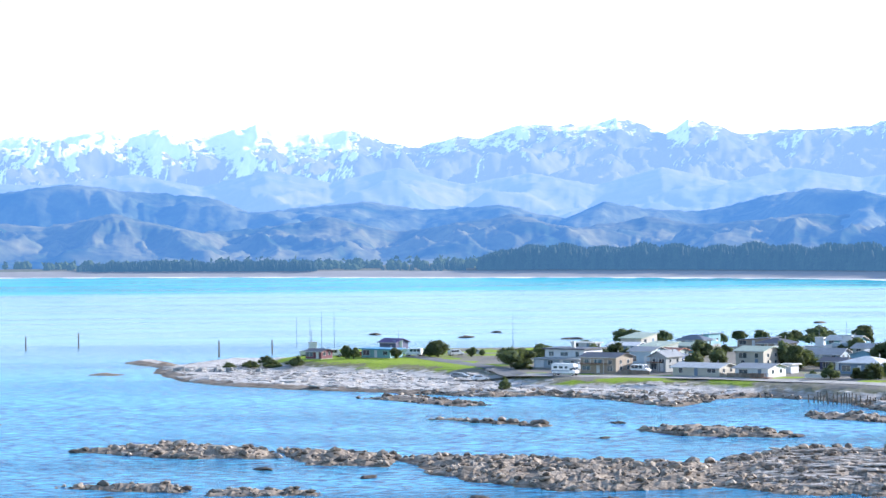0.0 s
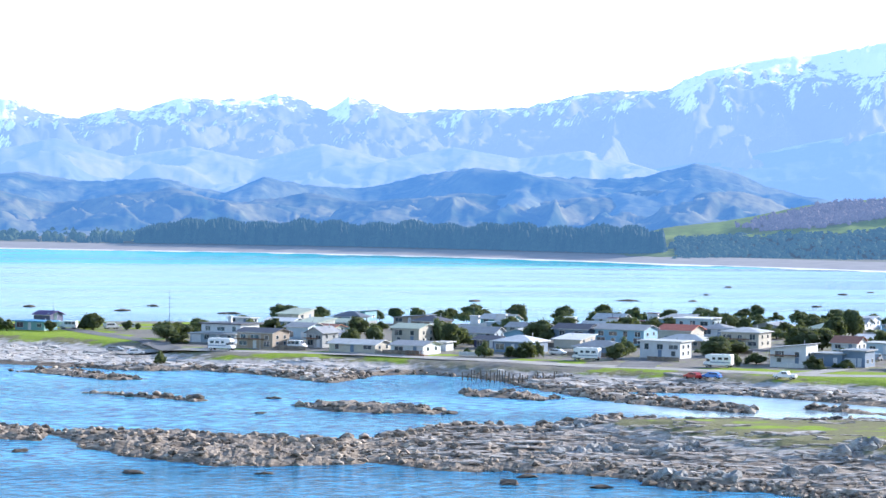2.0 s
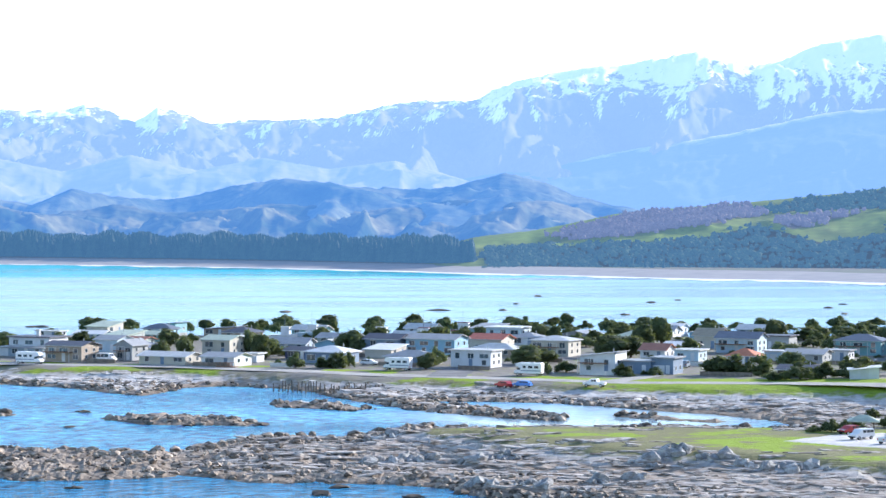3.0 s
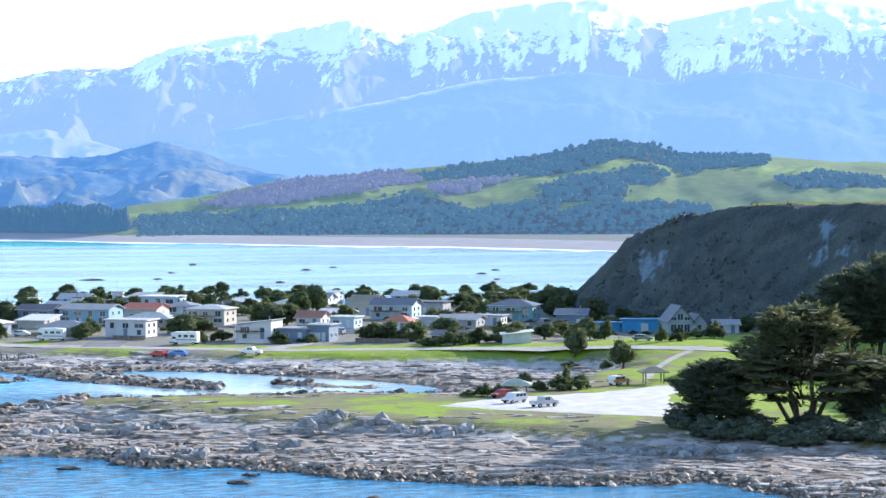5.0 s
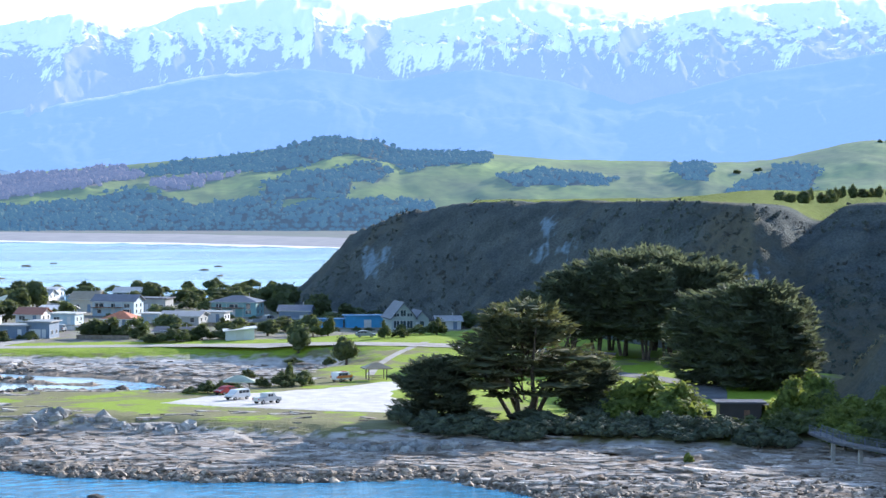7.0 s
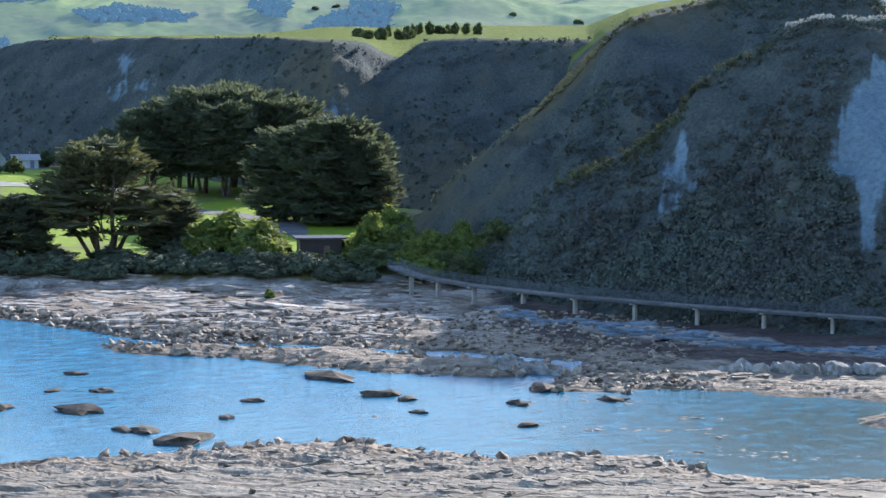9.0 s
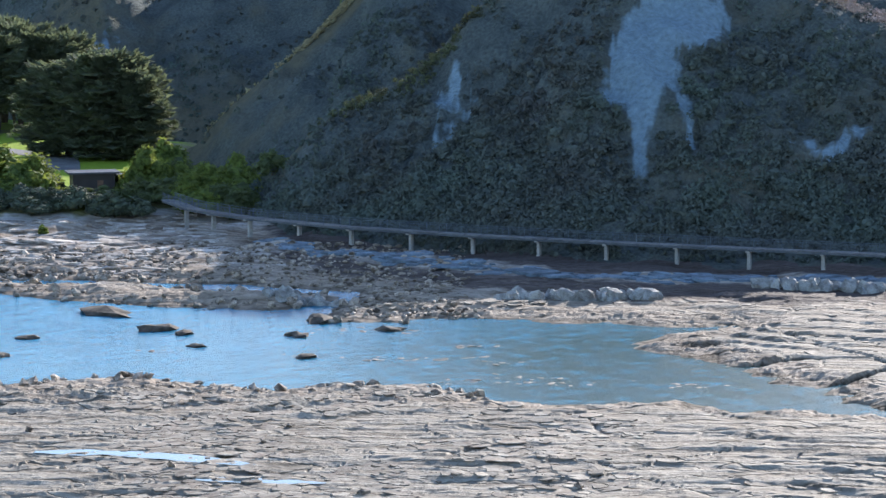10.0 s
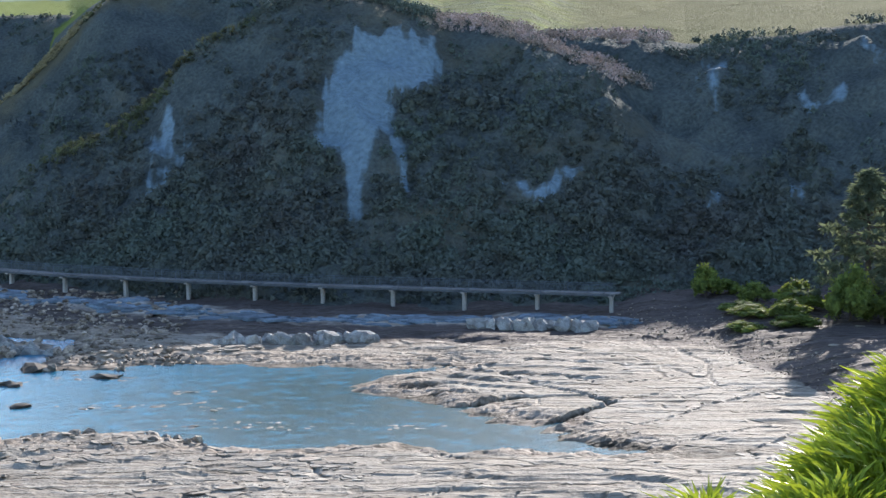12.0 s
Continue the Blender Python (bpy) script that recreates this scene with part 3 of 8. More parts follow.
def land_height(x, y):
    """Height of the coast's rock and soil, and its covers of turf and pale sand."""
    wob = 5 * (fbm(x / 14, y / 14, 4) - 0.5) * (1 - 0.55 * sstep(240, 215, np.hypot(x, y)))
    d = inside(x, y, LAND) + wob
    for poly in REEFS:
        d = np.maximum(d, np.minimum(inside(x, y, poly) + wob * 0.8, 7))
    rag = 14 * (fbm(x / 12 + 40, y / 12, 4) - 0.5)
    town, head = inside(x, y, TOWN) + 0.6 * rag, inside(x, y, HEAD_GREEN) + rag
    dist = np.hypot(x, y)
    near = sstep(330, 250, dist)
    heading = np.degrees(np.arctan2(x, y))
    strata = dist / (3.0 + 1.5 * sstep(250, 420, dist)) + 3.0 * fbm(x / 45, y / 45, 3) + 0.7 * fbm(x / 9, y / 9, 3)
    u = strata % 1.0
    saw = np.where(u < 0.28, sstep(0, 0.28, u), 1 - (u - 0.28) / 0.72)
    blocks = ridged(x / 6.5, y / 3.6, 5, 0.66) - 0.55
    calm = near * sstep(2, 8, d) * np.maximum(sstep(38, 43, heading), sstep(225, 205, dist))
    village = sstep(470, 530, dist)
    bench = sstep(9, 14, heading) * sstep(470, 440, dist)
    rough = (1.75 - 1.25 * village - 1.1 * bench) * (1 - near) + near * (1.2 - 1.02 * calm)
    # broad flat beds that end in thin steps towards the sea
    b1 = (dist / 6.5 + 4.2 * fbm(x / 55 + 3, y / 55, 3) + 1.0 * fbm(x / 13, y / 13, 3)) % 1.0
    b2 = (dist / 2.6 + 5.0 * fbm(x / 40 + 8, y / 40 + 2, 3) + 0.9 * fbm(x / 7, y / 7, 3)) % 1.0
    step1, step2 = np.where(b1 < 0.16, sstep(0, 0.16, b1), 1 - (b1 - 0.16) / 0.84), np.where(b2 < 0.3, sstep(0, 0.3, b2), 1 - (b2 - 0.3) / 0.7)
    beds = 0.26 * step1 * sstep(0.25, 0.7, vnoise(x / 14 + 5, y / 14)) + 0.15 * step2 * sstep(0.4, 0.75, vnoise(x / 9, y / 9 + 7))
    joint = sstep(0.975, 0.99, 1 - np.abs(2 * vnoise(x / 13 + 0.5 * fbm(x / 5, y / 5, 2), y / 8) - 1))
    cuts = crack_depth(x, y) * sstep(300, 270, dist)
    shelf = ((0.45 + 0.5 * bench) * (1 - near) * (saw - 0.45) * (0.4 + 1.2 * vnoise(x / 17, y / 17)) + near * (beds - 0.15 + 0.34 * calm * (1 - 0.85 * sstep(44, 48, heading) * sstep(190, 210, dist)) * 0.95 * (ridged((x - y) / 5.0, (x + y) / 1.8, 5, 0.62) - 0.6))) * sstep(0, 6, d)
    rock = np.clip(d * 0.16, -3, 0.75) + rough * blocks * sstep(-4, 3, d) + shelf - 0.2 * joint * calm - cuts
    rock = rock + 0.35 * sstep(-34, -8, dist - np.interp(heading, NEAR_H, NEAR_FOOT)) * sstep(35.5, 37.5, heading) * (0.7 + 0.6 * vnoise(x / 6, y / 6))
    rock = rock + 1.5 * sstep(0, 30, dist - np.interp(heading, BANK_H, BANK_R)) * sstep(51.2, 52.5, heading)
    soil = sstep(-15, 3, np.maximum(town, head - 3))
    lots = sstep(-2, 6, inside(x, y, LOTS))
    soft = 3.0 + 0.35 * (fbm(x / 20, y / 20, 4) - 0.5) + 2.6 * np.exp(-((x - 236) ** 2 + (y - 490) ** 2) / 45.0 ** 2)
    z = rock * (1 - soil) + soft * soil
    shore = np.maximum(sstep(-22, -6, town), village * sstep(2, 6, d)) * (1 - soil)
    slab = near * sstep(1, 7, d)
    # low: tide-line weed and patches, plus shade painted into joints and cracks
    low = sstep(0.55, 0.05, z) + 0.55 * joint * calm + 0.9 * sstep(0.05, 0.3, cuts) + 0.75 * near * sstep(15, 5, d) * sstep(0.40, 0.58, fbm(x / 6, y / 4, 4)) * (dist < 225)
    # dark rock at the cliff foot, with the cliff's shade put into the colour
    foot_shade = sstep(-40, -30, 9 * (fbm(x / 8, y / 8, 3) - 0.5) + dist - np.interp(heading, NEAR_H, NEAR_FOOT)) * sstep(36, 38, heading)
    ledge = np.exp(-((dist - np.interp(heading, NEAR_H, NEAR_FOOT) + 17 + 4 * (fbm(x / 20, y / 20, 3) - 0.5)) / 4.2) ** 2)
    above = dist - np.interp(heading, BANK_H, BANK_R) + 7 * (fbm(x / 6 + 9, y / 6, 3) - 0.5)
    bank_zone = sstep(-2, 2, above) * sstep(51.2, 52, heading)
    shingle = 0.95 * foot_shade * (1 - ledge) + 1.1 * bank_zone
    reef = sstep(11 - 6 * village, 5 - 4 * village, d) * (1 - near) * (1 - soil) + 1.0 * near * (1 - calm) * sstep(0.74, 0.5, fbm(x / 9 + 4, y / 9, 3)) * (1 - soil)
    reef = np.clip(reef + near * sstep(8, 3, d + 3 * (fbm(x / 5, y / 5, 3) - 0.5)) * sstep(47, 43, heading) * (1 - soil), 0, 1)
    front = 0.9 * sstep(-1.5, 1, heading) * sstep(16.5, 13.5, heading) * (head < -8) * sstep(0.62, 0.5, fbm(x / 16, y / 10, 3))
    verge = 1 - 0.45 * sstep(14, 2, head) * sstep(-20, -10, head) * (town < 0)
    turf = np.clip(verge * soil * (1 - 0.62 * np.maximum(lots, front * 1.3)) * (1 - 0.55 * sstep(0.45, 0.62, fbm(x / 9, y / 9, 4)) * (town < 0) * sstep(186, 172, x)) * (1 - 0.55 * sstep(-6, 0, head) * sstep(30, 12, head) * sstep(0.42, 0.60, fbm(x / 7 + 2, y / 5, 4))) * (1 - 0.5 * (head > -9) * sstep(205, 190, x) * sstep(0.45, 0.58, fbm(x / 11 + 5, y / 8, 4))), 0, 1)
    return z, turf, np.clip(shore * 0.9, 0, 1), slab, np.clip(low * 0.75, 0, 1), np.clip(shingle, 0, 1), np.clip(soil * np.maximum(lots, front), 0, 1), soil, reef


X, Y, A, R = polar(-12, 60, 0.068, 128, 760, 0.0042, 340, 0.0024)
Z, turf, shore, slab, low, shingle, yard, soil, reef = land_height(X, Y)
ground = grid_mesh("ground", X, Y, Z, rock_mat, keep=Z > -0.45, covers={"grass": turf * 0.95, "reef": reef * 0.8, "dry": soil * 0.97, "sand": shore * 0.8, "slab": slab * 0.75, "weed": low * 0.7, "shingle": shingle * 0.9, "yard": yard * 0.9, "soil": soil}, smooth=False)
tagged(ground, "pale stratified shore rock with green turf behind", "ground", kind="structure")

# ------------------------------------------------------------ cliff and bluff
NEAR_RUN = [10, 16, 24, 32, 42, 54, 62, 66, 66, 66, 62, 56, 50, 56, 60, 64, 70]
CREST_H = [35.5, 36.3, 37.3, 38.14, 38.65, 39.41, 40.18, 40.82, 41.33, 41.71, 42.35, 42.98, 43.5, 44.3, 46, 46.9, 47.5, 48.5, 49.5, 50.3, 51, 51.7, 52.2, 52.7, 53.6, 76]
CREST_E = [-6.6, -5.6, -4.85, -3.95, -3.65, -3.22, -2.8, -2.4, -1.82, -1.38, -1.02, -0.78, -0.4, -0.15, -0.15, -0.4, -0.7, -0.75, -1.05, -1.48, -1.7, -1.97, -2.2, -2.7, -7, -7]
EAST_H, EAST_E = [44, 50, 52.2, 53, 55.4, 57.5, 62, 76], [-1.1, -1.05, -1.12, -1.2, -0.95, -0.75, -0.5, -0.4]
SPUR_H = [33.6, 34.6, 35.4, 36.3, 37.3, 38.3, 39.5, 40.5, 41.6, 46, 60]
SPUR_FOOT = [440, 425, 412, 402, 392, 386, 382, 382, 384, 390, 400]
SPUR_RUN = [8, 18, 28, 38, 48, 56, 60, 62, 64, 64, 64]
RIDGE_H = [33.6, 34.7, 35.4, 36.1, 36.86, 37.5, 38.14, 38.78, 39.22, 39.54, 40.05, 40.69, 41.71, 42.83, 44, 45.4, 46.4, 47.4, 60]
RIDGE_E = [-5.5, -4.75, -4.25, -3.6, -3.0, -2.48, -1.9, -1.27, -0.82, -0.52, -0.12, 0.12, 0.38, 0.75, 0.9, 0.5, -0.7, -5, -5]
BLUFF_H = [22.3, 23.1, 24.2, 25.2, 26.7, 28.8, 31.9, 33.3, 34.4, 35.7, 41, 60]
BLUFF_FOOT = [706, 694, 680, 662, 630, 590, 525, 500, 505, 500, 480, 470]
BLUFF_TOP = [-4, 7, 24, 30.2, 33.4, 34.2, 34.9, 34.6, 33.6, 34.8, 35.2, 4]


def slope(A, R, headings, foot, run, top, rise, fall):
    """One hillside: a face up to its crest, then a plateau that rises, or a back that falls away."""
    f, w, z = np.interp(A, headings, foot), np.interp(A, headings, run), top
    x, y = R * np.sin(np.radians(A)), R * np.cos(np.radians(A))
    warp = 9 * (fbm(x / 30, y / 30, 4) - 0.5) * sstep(0, 25, R - f)
    s = (R - f + warp) / w
    face = np.clip(s, -0.4, 1)
    beyond = np.maximum(R - f + warp - w, 0)
    low = np.where(A < headings[0], -60.0, 0.0)
    up = np.maximum(face, 0)
    return low + 1.5 + (z - 1.5) * (0.3 * sstep(0, 1, up) + 0.7 * up) + np.minimum(face, 0) * 14 + np.minimum(beyond, 300) * rise - beyond * fall, s


def cliff_height(x, y):
    R, A = np.hypot(x, y), np.degrees(np.arctan2(x, y))
    edge = np.interp(A, NEAR_H, NEAR_FOOT) + np.interp(A, NEAR_H, NEAR_RUN)
    near, s1 = slope(A, R, NEAR_H, NEAR_FOOT, NEAR_RUN, 40 + edge * np.tan(np.radians(np.interp(A, CREST_H, CREST_E))), 0.02 + 0.03 * sstep(47, 49.5, A), 0.75 * sstep(43.6, 42.4, A))
    east, s4 = slope(A, R, EAST_H, [313] * 8, [74] * 8, 40 + 387 * np.tan(np.radians(np.interp(A, EAST_H, EAST_E))), 0.018 + 0 * A, 0 * A)
    s1, near = np.where(east > near, s4, s1), np.maximum(near, east)
    rim_r = np.interp(A, SPUR_H, SPUR_FOOT) + np.interp(A, SPUR_H, SPUR_RUN)
    spur, s2 = slope(A, R, SPUR_H, SPUR_FOOT, SPUR_RUN, 40 + rim_r * np.tan(np.radians(np.interp(A, RIDGE_H, RIDGE_E))), 0.012 + 0 * A, 0.7 * sstep(38.8, 37.6, A))
    shoulder = sstep(-0.15, 0.25, A - 38.0 - 1.6 * np.clip(s2, 0, 1) ** 1.5) * np.sin(np.pi * np.clip(s2, 0, 1)) * sstep(42, 40.5, A)
    spur = spur + 4.5 * shoulder
    bluff, s3 = slope(A, R, BLUFF_H, BLUFF_FOOT, [75] * 12, np.interp(A, BLUFF_H, BLUFF_TOP), -0.012 + 0.016 * sstep(31, 34, A), 0.55 * sstep(27.0, 25.0, A))
    gut = 3.6 * np.exp(-((A - 34.5 - (R - 570) * 0.012) / 0.45) ** 2) * sstep(500, 540, R) * sstep(660, 590, R)
    bluff = bluff - gut
    Z = np.maximum(np.maximum(near, spur), bluff)
    which = np.where(Z == near, 0, np.where(Z == spur, 1, 2))
    s = np.choose(which, (s1, s2, s3))
    on = sstep(-0.05, 0.2, s) * (1 - 0.85 * sstep(0.85, 1.05, s))
    ribs = 4.5 * (ridged(np.radians(A) * R / 24 + 0.8 * fbm(x / 18, y / 18, 3), R / 150, 3) - 0.6) * (which < 2)
    crags = ribs + 6.5 * (fbm(x / 15, y / 15, 5) - 0.5) + 3.4 * (ridged(x / 7, y / 7, 4) - 0.6)
    return Z + crags * on, s, which, A, R, np.degrees(np.arctan2(Z - 40, R))


X, Y, A, R = polar(22.2, 76, 0.075, 296, 1200, 0.0052)
Z, s, which, A, R, elev = cliff_height(X, Y)
turf = sstep(1.04, 1.3, s + 0.25 * (fbm(X / 12, Y / 12, 3) - 0.5) - 0.12 * (which < 2) - 0.9 * (which == 1) - 0.9 * (which == 0) * sstep(44.2, 43.6, A))
crest = np.exp(-((s - 1.0) / 0.09) ** 2) * (which < 2) * sstep(44.5, 42, A)
SLIPS = [[(45.67, -1.14), (46.44, -1.02), (47.34, -1.15), (47.46, -1.85), (47.14, -2.56), (46.35, -2.5), (46.3, -3.5), (46.1, -3.7), (45.78, -4.03), (45.64, -4.93), (45.32, -5.12), (45.26, -4.41), (45.2, -3.72), (44.68, -3.7), (44.62, -3.25), (44.89, -2.22), (45.28, -1.71)],
         [(46.25, -3.62), (46.6, -3.7), (46.72, -4.81), (46.5, -4.5)],
         [(41.2, -2.5), (41.5, -2.7), (41.3, -3.3), (40.9, -3.8), (40.8, -3.5)], [(41.5, -3.25), (41.75, -3.0), (41.2, -4.1), (40.8, -4.75), (40.7, -4.5)],
         [(48.85, -4.35), (49.2, -4.25), (49.45, -4.6), (49.9, -4.55), (50.25, -3.95), (50.7, -3.92), (50.1, -4.75), (49.75, -5.0), (49.3, -4.75)],
         [(53.5, -1.85), (53.9, -1.8), (53.7, -2.6), (53.5, -2.4)], [(55.6, -2.5), (56.5, -2.45), (56.5, -2.65), (55.8, -2.7)], [(53.65, -4.5), (53.85, -4.5), (53.8, -4.85), (53.65, -4.8)], [(55.4, -4.35), (55.6, -4.3), (55.65, -4.6), (55.45, -4.55)],
         [(57.0, -1.4), (57.5, -1.3), (57.3, -1.7)],
         [(24.6, -1.75), (24.95, -1.65), (24.9, -1.95), (24.65, -2.25), (24.5, -2.2)], [(28.5, -1.0), (28.8, -0.85), (28.85, -1.25), (28.5, -1.3)],
         [(28.1, -1.75), (28.8, -1.55), (29.2, -1.45), (29.0, -1.75), (28.4, -1.95)], [(32.4, -1.85), (33.2, -1.95), (33.5, -1.8), (33.4, -2.2), (32.7, -2.1)]]
scar = np.full(A.shape, -9.0)
for poly in SLIPS:
    scar = np.maximum(scar, inside(A, elev, poly))
scar = np.clip(0.46 + scar * 2.2 + 1.3 * (fbm(A * 7 + 0.8 * elev, elev * 1.6, 5, 0.6) - 0.5), 0, 0.95)
bank_grass = 0.8 * np.exp(-((A - 35.2) / 0.45) ** 2 - ((elev + 4.15) / 0.35) ** 2)
# tuft: dry grass; on crests, nose and ridge it also paints their sunlight
cliff = grid_mesh("cliff", X, Y, Z, cliff_mat, keep=Z > -1, covers={"tuft": np.clip(0.55 * np.clip(2.4 * fbm(X / 30, Y / 30, 4) - 0.75, 0, 1) + 0.5 * crest + bank_grass + 0.4 * (which == 2) * sstep(31.8, 32.6, A) * sstep(33.6, 33.2, A) * sstep(0.55, 0.9, s) + 0.75 * np.exp(-((s - 1.0) / 0.05) ** 2) * (which == 1) * sstep(39.8, 39.3, A), 0, 1), "grass": turf * np.where(which == 0, 0.55, 0.9) * sstep(24.6, 26, A), "rough": 0.95 * (which == 0) * sstep(0.98, 1.05, s) * (0.45 + 0.55 * sstep(50, 51.5, A - 0.6 * (fbm(X / 20, Y / 20, 3) - 0.5))), "scar": scar * (s > 0.03)})
tagged(cliff, "steep shaded cliff with dark scrub and pale slips", "cliff", kind="structure")

# ------------------------------------------------------------ far side of the bay
BEACH_H, BEACH_R = [-14, -9.8, 0.2, 6, 9.2, 12.5, 16.7, 20, 24, 34, 60], [2250, 2150, 1965, 1870, 1790, 1690, 1590, 1550, 1450, 1380, 1300]
X, Y, A, R = polar(-14, 60, 0.12, 1250, 4300, 0.012)
beach = np.interp(A, BEACH_H, BEACH_R) + 25 * (fbm(A / 2, A * 0 + 0.5, 3) - 0.5)
inland = R - beach
Z = np.clip(inland * 0.045, -3, 3.5) + np.clip(inland - 90, 0, 1500) * 0.004
field = sstep(0.52, 0.6, vnoise(X / 130, Y / 90)) * sstep(150, 260, inland)
plain = grid_mesh("plain", X, Y, Z, plain_mat, keep=Z > -1.5, covers={"grass": field * 0.8, "sand": sstep(120, 70, inland)})
tagged(plain, "flat coastal plain behind a grey shingle beach", "plain", kind="structure")


SHEETS = {}


def ridge(name, material, headings, elevs, crest_r, front, back, rough_size, rough_amount, dh=0.08, dr=0.006, covers=None, label="", shape=1.0, soft=0.0, gain=0.55):
    """A range of hills whose crest stands at crest_r with the given elevations above the level."""
    X, Y, A, R = polar(headings[0], headings[-1], dh, front, back, dr)
    top = np.interp(A, headings, elevs)
    crest = crest_r * np.tan(np.radians(top)) + 40
    s = np.clip((R - front) / (crest_r - front), 0, 1)
    after = np.clip((R - crest_r) / (back - crest_r), 0, 1)
    warp = 0.5 * fbm(X / rough_size, Y / rough_size, 3)
    spurs = ridged(np.radians(A) * crest_r / rough_size + warp * 1.6, R / (rough_size * 3.0) + warp, 6, gain)
    knobs = ridged(X / rough_size * 0.8, Y / rough_size * 0.8, 5, gain)
    n = (0.65 * spurs + 0.35 * knobs) * (1 - soft) + soft * (0.15 + 0.9 * fbm(X / rough_size * 1.3, Y / rough_size * 1.3, 5))
    hump = np.sin(np.pi * s) * (1.1 - 0.4 * s) * (1 - after) * (0.5 + 0.5 * sstep(0.25, 0.65, s))
    jag = (ridged(np.radians(A) * crest_r / (rough_size * 0.30), R / rough_size, 5, 0.62) - 0.5) * rough_amount * 0.11
    Z = crest * s ** shape * (1 - after) - 4 * (1 - s) + (n - 0.58) * rough_amount * 1.7 * hump + jag * s * (1 - soft)
    limit = 40 + R * np.tan(np.radians(top)) - (1 - s) * crest * 0.10
    Z = np.where(s < 1, np.minimum(Z, limit + 0.25 * np.maximum(Z - limit, 0) * (s < 0.8)), Z)
    cover = covers(X, Y, A, R, Z, s) if covers else None
    SHEETS[name] = X, Y, Z, A, s, cover
    ob = grid_mesh(name, X, Y, Z, material, covers=cover)
    return tagged(ob, label, "hills", kind="structure")


RANGE_H = [-14, -10, -9.5, -8.8, -7.6, -7.1, -6.4, -5.5, -4.2, -3.5, -1.9, -1.3, -0.5, 0.2, 0.9, 1.8, 3.1, 4.0, 5.1, 5.6, 6.8, 8.3, 9.7, 11, 12.9, 13.6, 14.1, 15.2, 17, 17.9, 19.2, 20.7, 21.9, 23.4, 25.1, 27.9, 31.2, 33.2, 36, 48]
RANGE_E = [2.1, 2.0, 2.16, 2.07, 2.23, 2.06, 2.27, 2.05, 2.36, 2.07, 2.22, 1.93, 1.79, 1.99, 2.0, 2.31, 2.23, 2.43, 2.04, 2.36, 2.02, 2.09, 2.23, 2.54, 2.59, 3.0, 3.16, 3.3, 3.58, 3.7, 3.38, 3.86, 4.04, 4.15, 3.63, 4.18, 3.72, 4.0, 4.1, 3.6]
SNOW_H, SNOW_E = [-14, -3.5, -1.2, 4.5, 8, 10, 13, 20, 30, 36, 48], [1.5, 1.58, 1.9, 2.25, 2.2, 2.4, 2.75, 3.05, 3.15, 3.3, 3.3]


def snow_cover(X, Y, A, R, Z, s):
    """Snow above the snowline of each heading, which runs down the gullies and leaves the ribs bare."""
    e = np.degrees(np.arctan2(Z - 40, R))
    line = np.interp(A, SNOW_H, SNOW_E)
    run = np.radians(A) * 4600
    dz = np.gradient(Z, axis=1) / (np.gradient(X, axis=1) ** 2 + np.gradient(Y, axis=1) ** 2) ** 0.5
    streak = fbm(run / 22 + 0.5 * fbm(run / 50, Z / 20, 3), Z / 12 + R / 160, 5, 0.66) - 0.5
    return {"snow": np.clip(0.5 + 0.85 * (e - line) + 1.35 * streak + 0.5 * np.clip(dz, -1.0, 1.0), 0, 1)}


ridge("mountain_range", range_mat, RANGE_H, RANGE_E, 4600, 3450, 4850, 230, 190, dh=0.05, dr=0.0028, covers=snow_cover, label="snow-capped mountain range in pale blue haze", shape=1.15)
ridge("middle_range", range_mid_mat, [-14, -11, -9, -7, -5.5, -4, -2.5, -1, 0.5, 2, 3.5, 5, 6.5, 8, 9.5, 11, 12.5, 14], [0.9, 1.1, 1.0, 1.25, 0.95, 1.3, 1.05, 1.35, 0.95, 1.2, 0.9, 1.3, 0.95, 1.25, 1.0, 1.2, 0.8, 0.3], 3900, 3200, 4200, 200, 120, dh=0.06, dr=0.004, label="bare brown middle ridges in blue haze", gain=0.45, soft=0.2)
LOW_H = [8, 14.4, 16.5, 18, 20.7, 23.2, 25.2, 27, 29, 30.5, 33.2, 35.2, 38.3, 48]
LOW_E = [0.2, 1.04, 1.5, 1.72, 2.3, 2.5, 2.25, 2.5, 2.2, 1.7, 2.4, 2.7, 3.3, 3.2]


def lit_crest(X, Y, A, R, Z, s):
    """Pale grass along the top of the ridge, with its sunlit edge painted in."""
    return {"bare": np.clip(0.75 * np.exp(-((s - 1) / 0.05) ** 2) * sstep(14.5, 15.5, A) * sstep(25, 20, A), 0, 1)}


ridge("lower_range", range_low_mat, LOW_H, LOW_E, 4000, 3250, 4300, 230, 85, dh=0.06, dr=0.004, covers=lit_crest, label="forested lower mountain slopes in blue haze", soft=0.25)
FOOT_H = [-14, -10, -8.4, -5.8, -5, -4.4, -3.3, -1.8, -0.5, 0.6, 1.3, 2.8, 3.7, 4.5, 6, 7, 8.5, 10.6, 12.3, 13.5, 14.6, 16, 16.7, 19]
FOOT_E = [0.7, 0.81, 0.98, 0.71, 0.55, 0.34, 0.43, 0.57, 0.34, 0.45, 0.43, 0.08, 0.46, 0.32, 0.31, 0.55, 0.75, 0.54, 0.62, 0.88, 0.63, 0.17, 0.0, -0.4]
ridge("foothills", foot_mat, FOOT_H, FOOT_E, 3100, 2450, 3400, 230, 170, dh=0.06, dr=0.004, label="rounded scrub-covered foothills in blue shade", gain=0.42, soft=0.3)
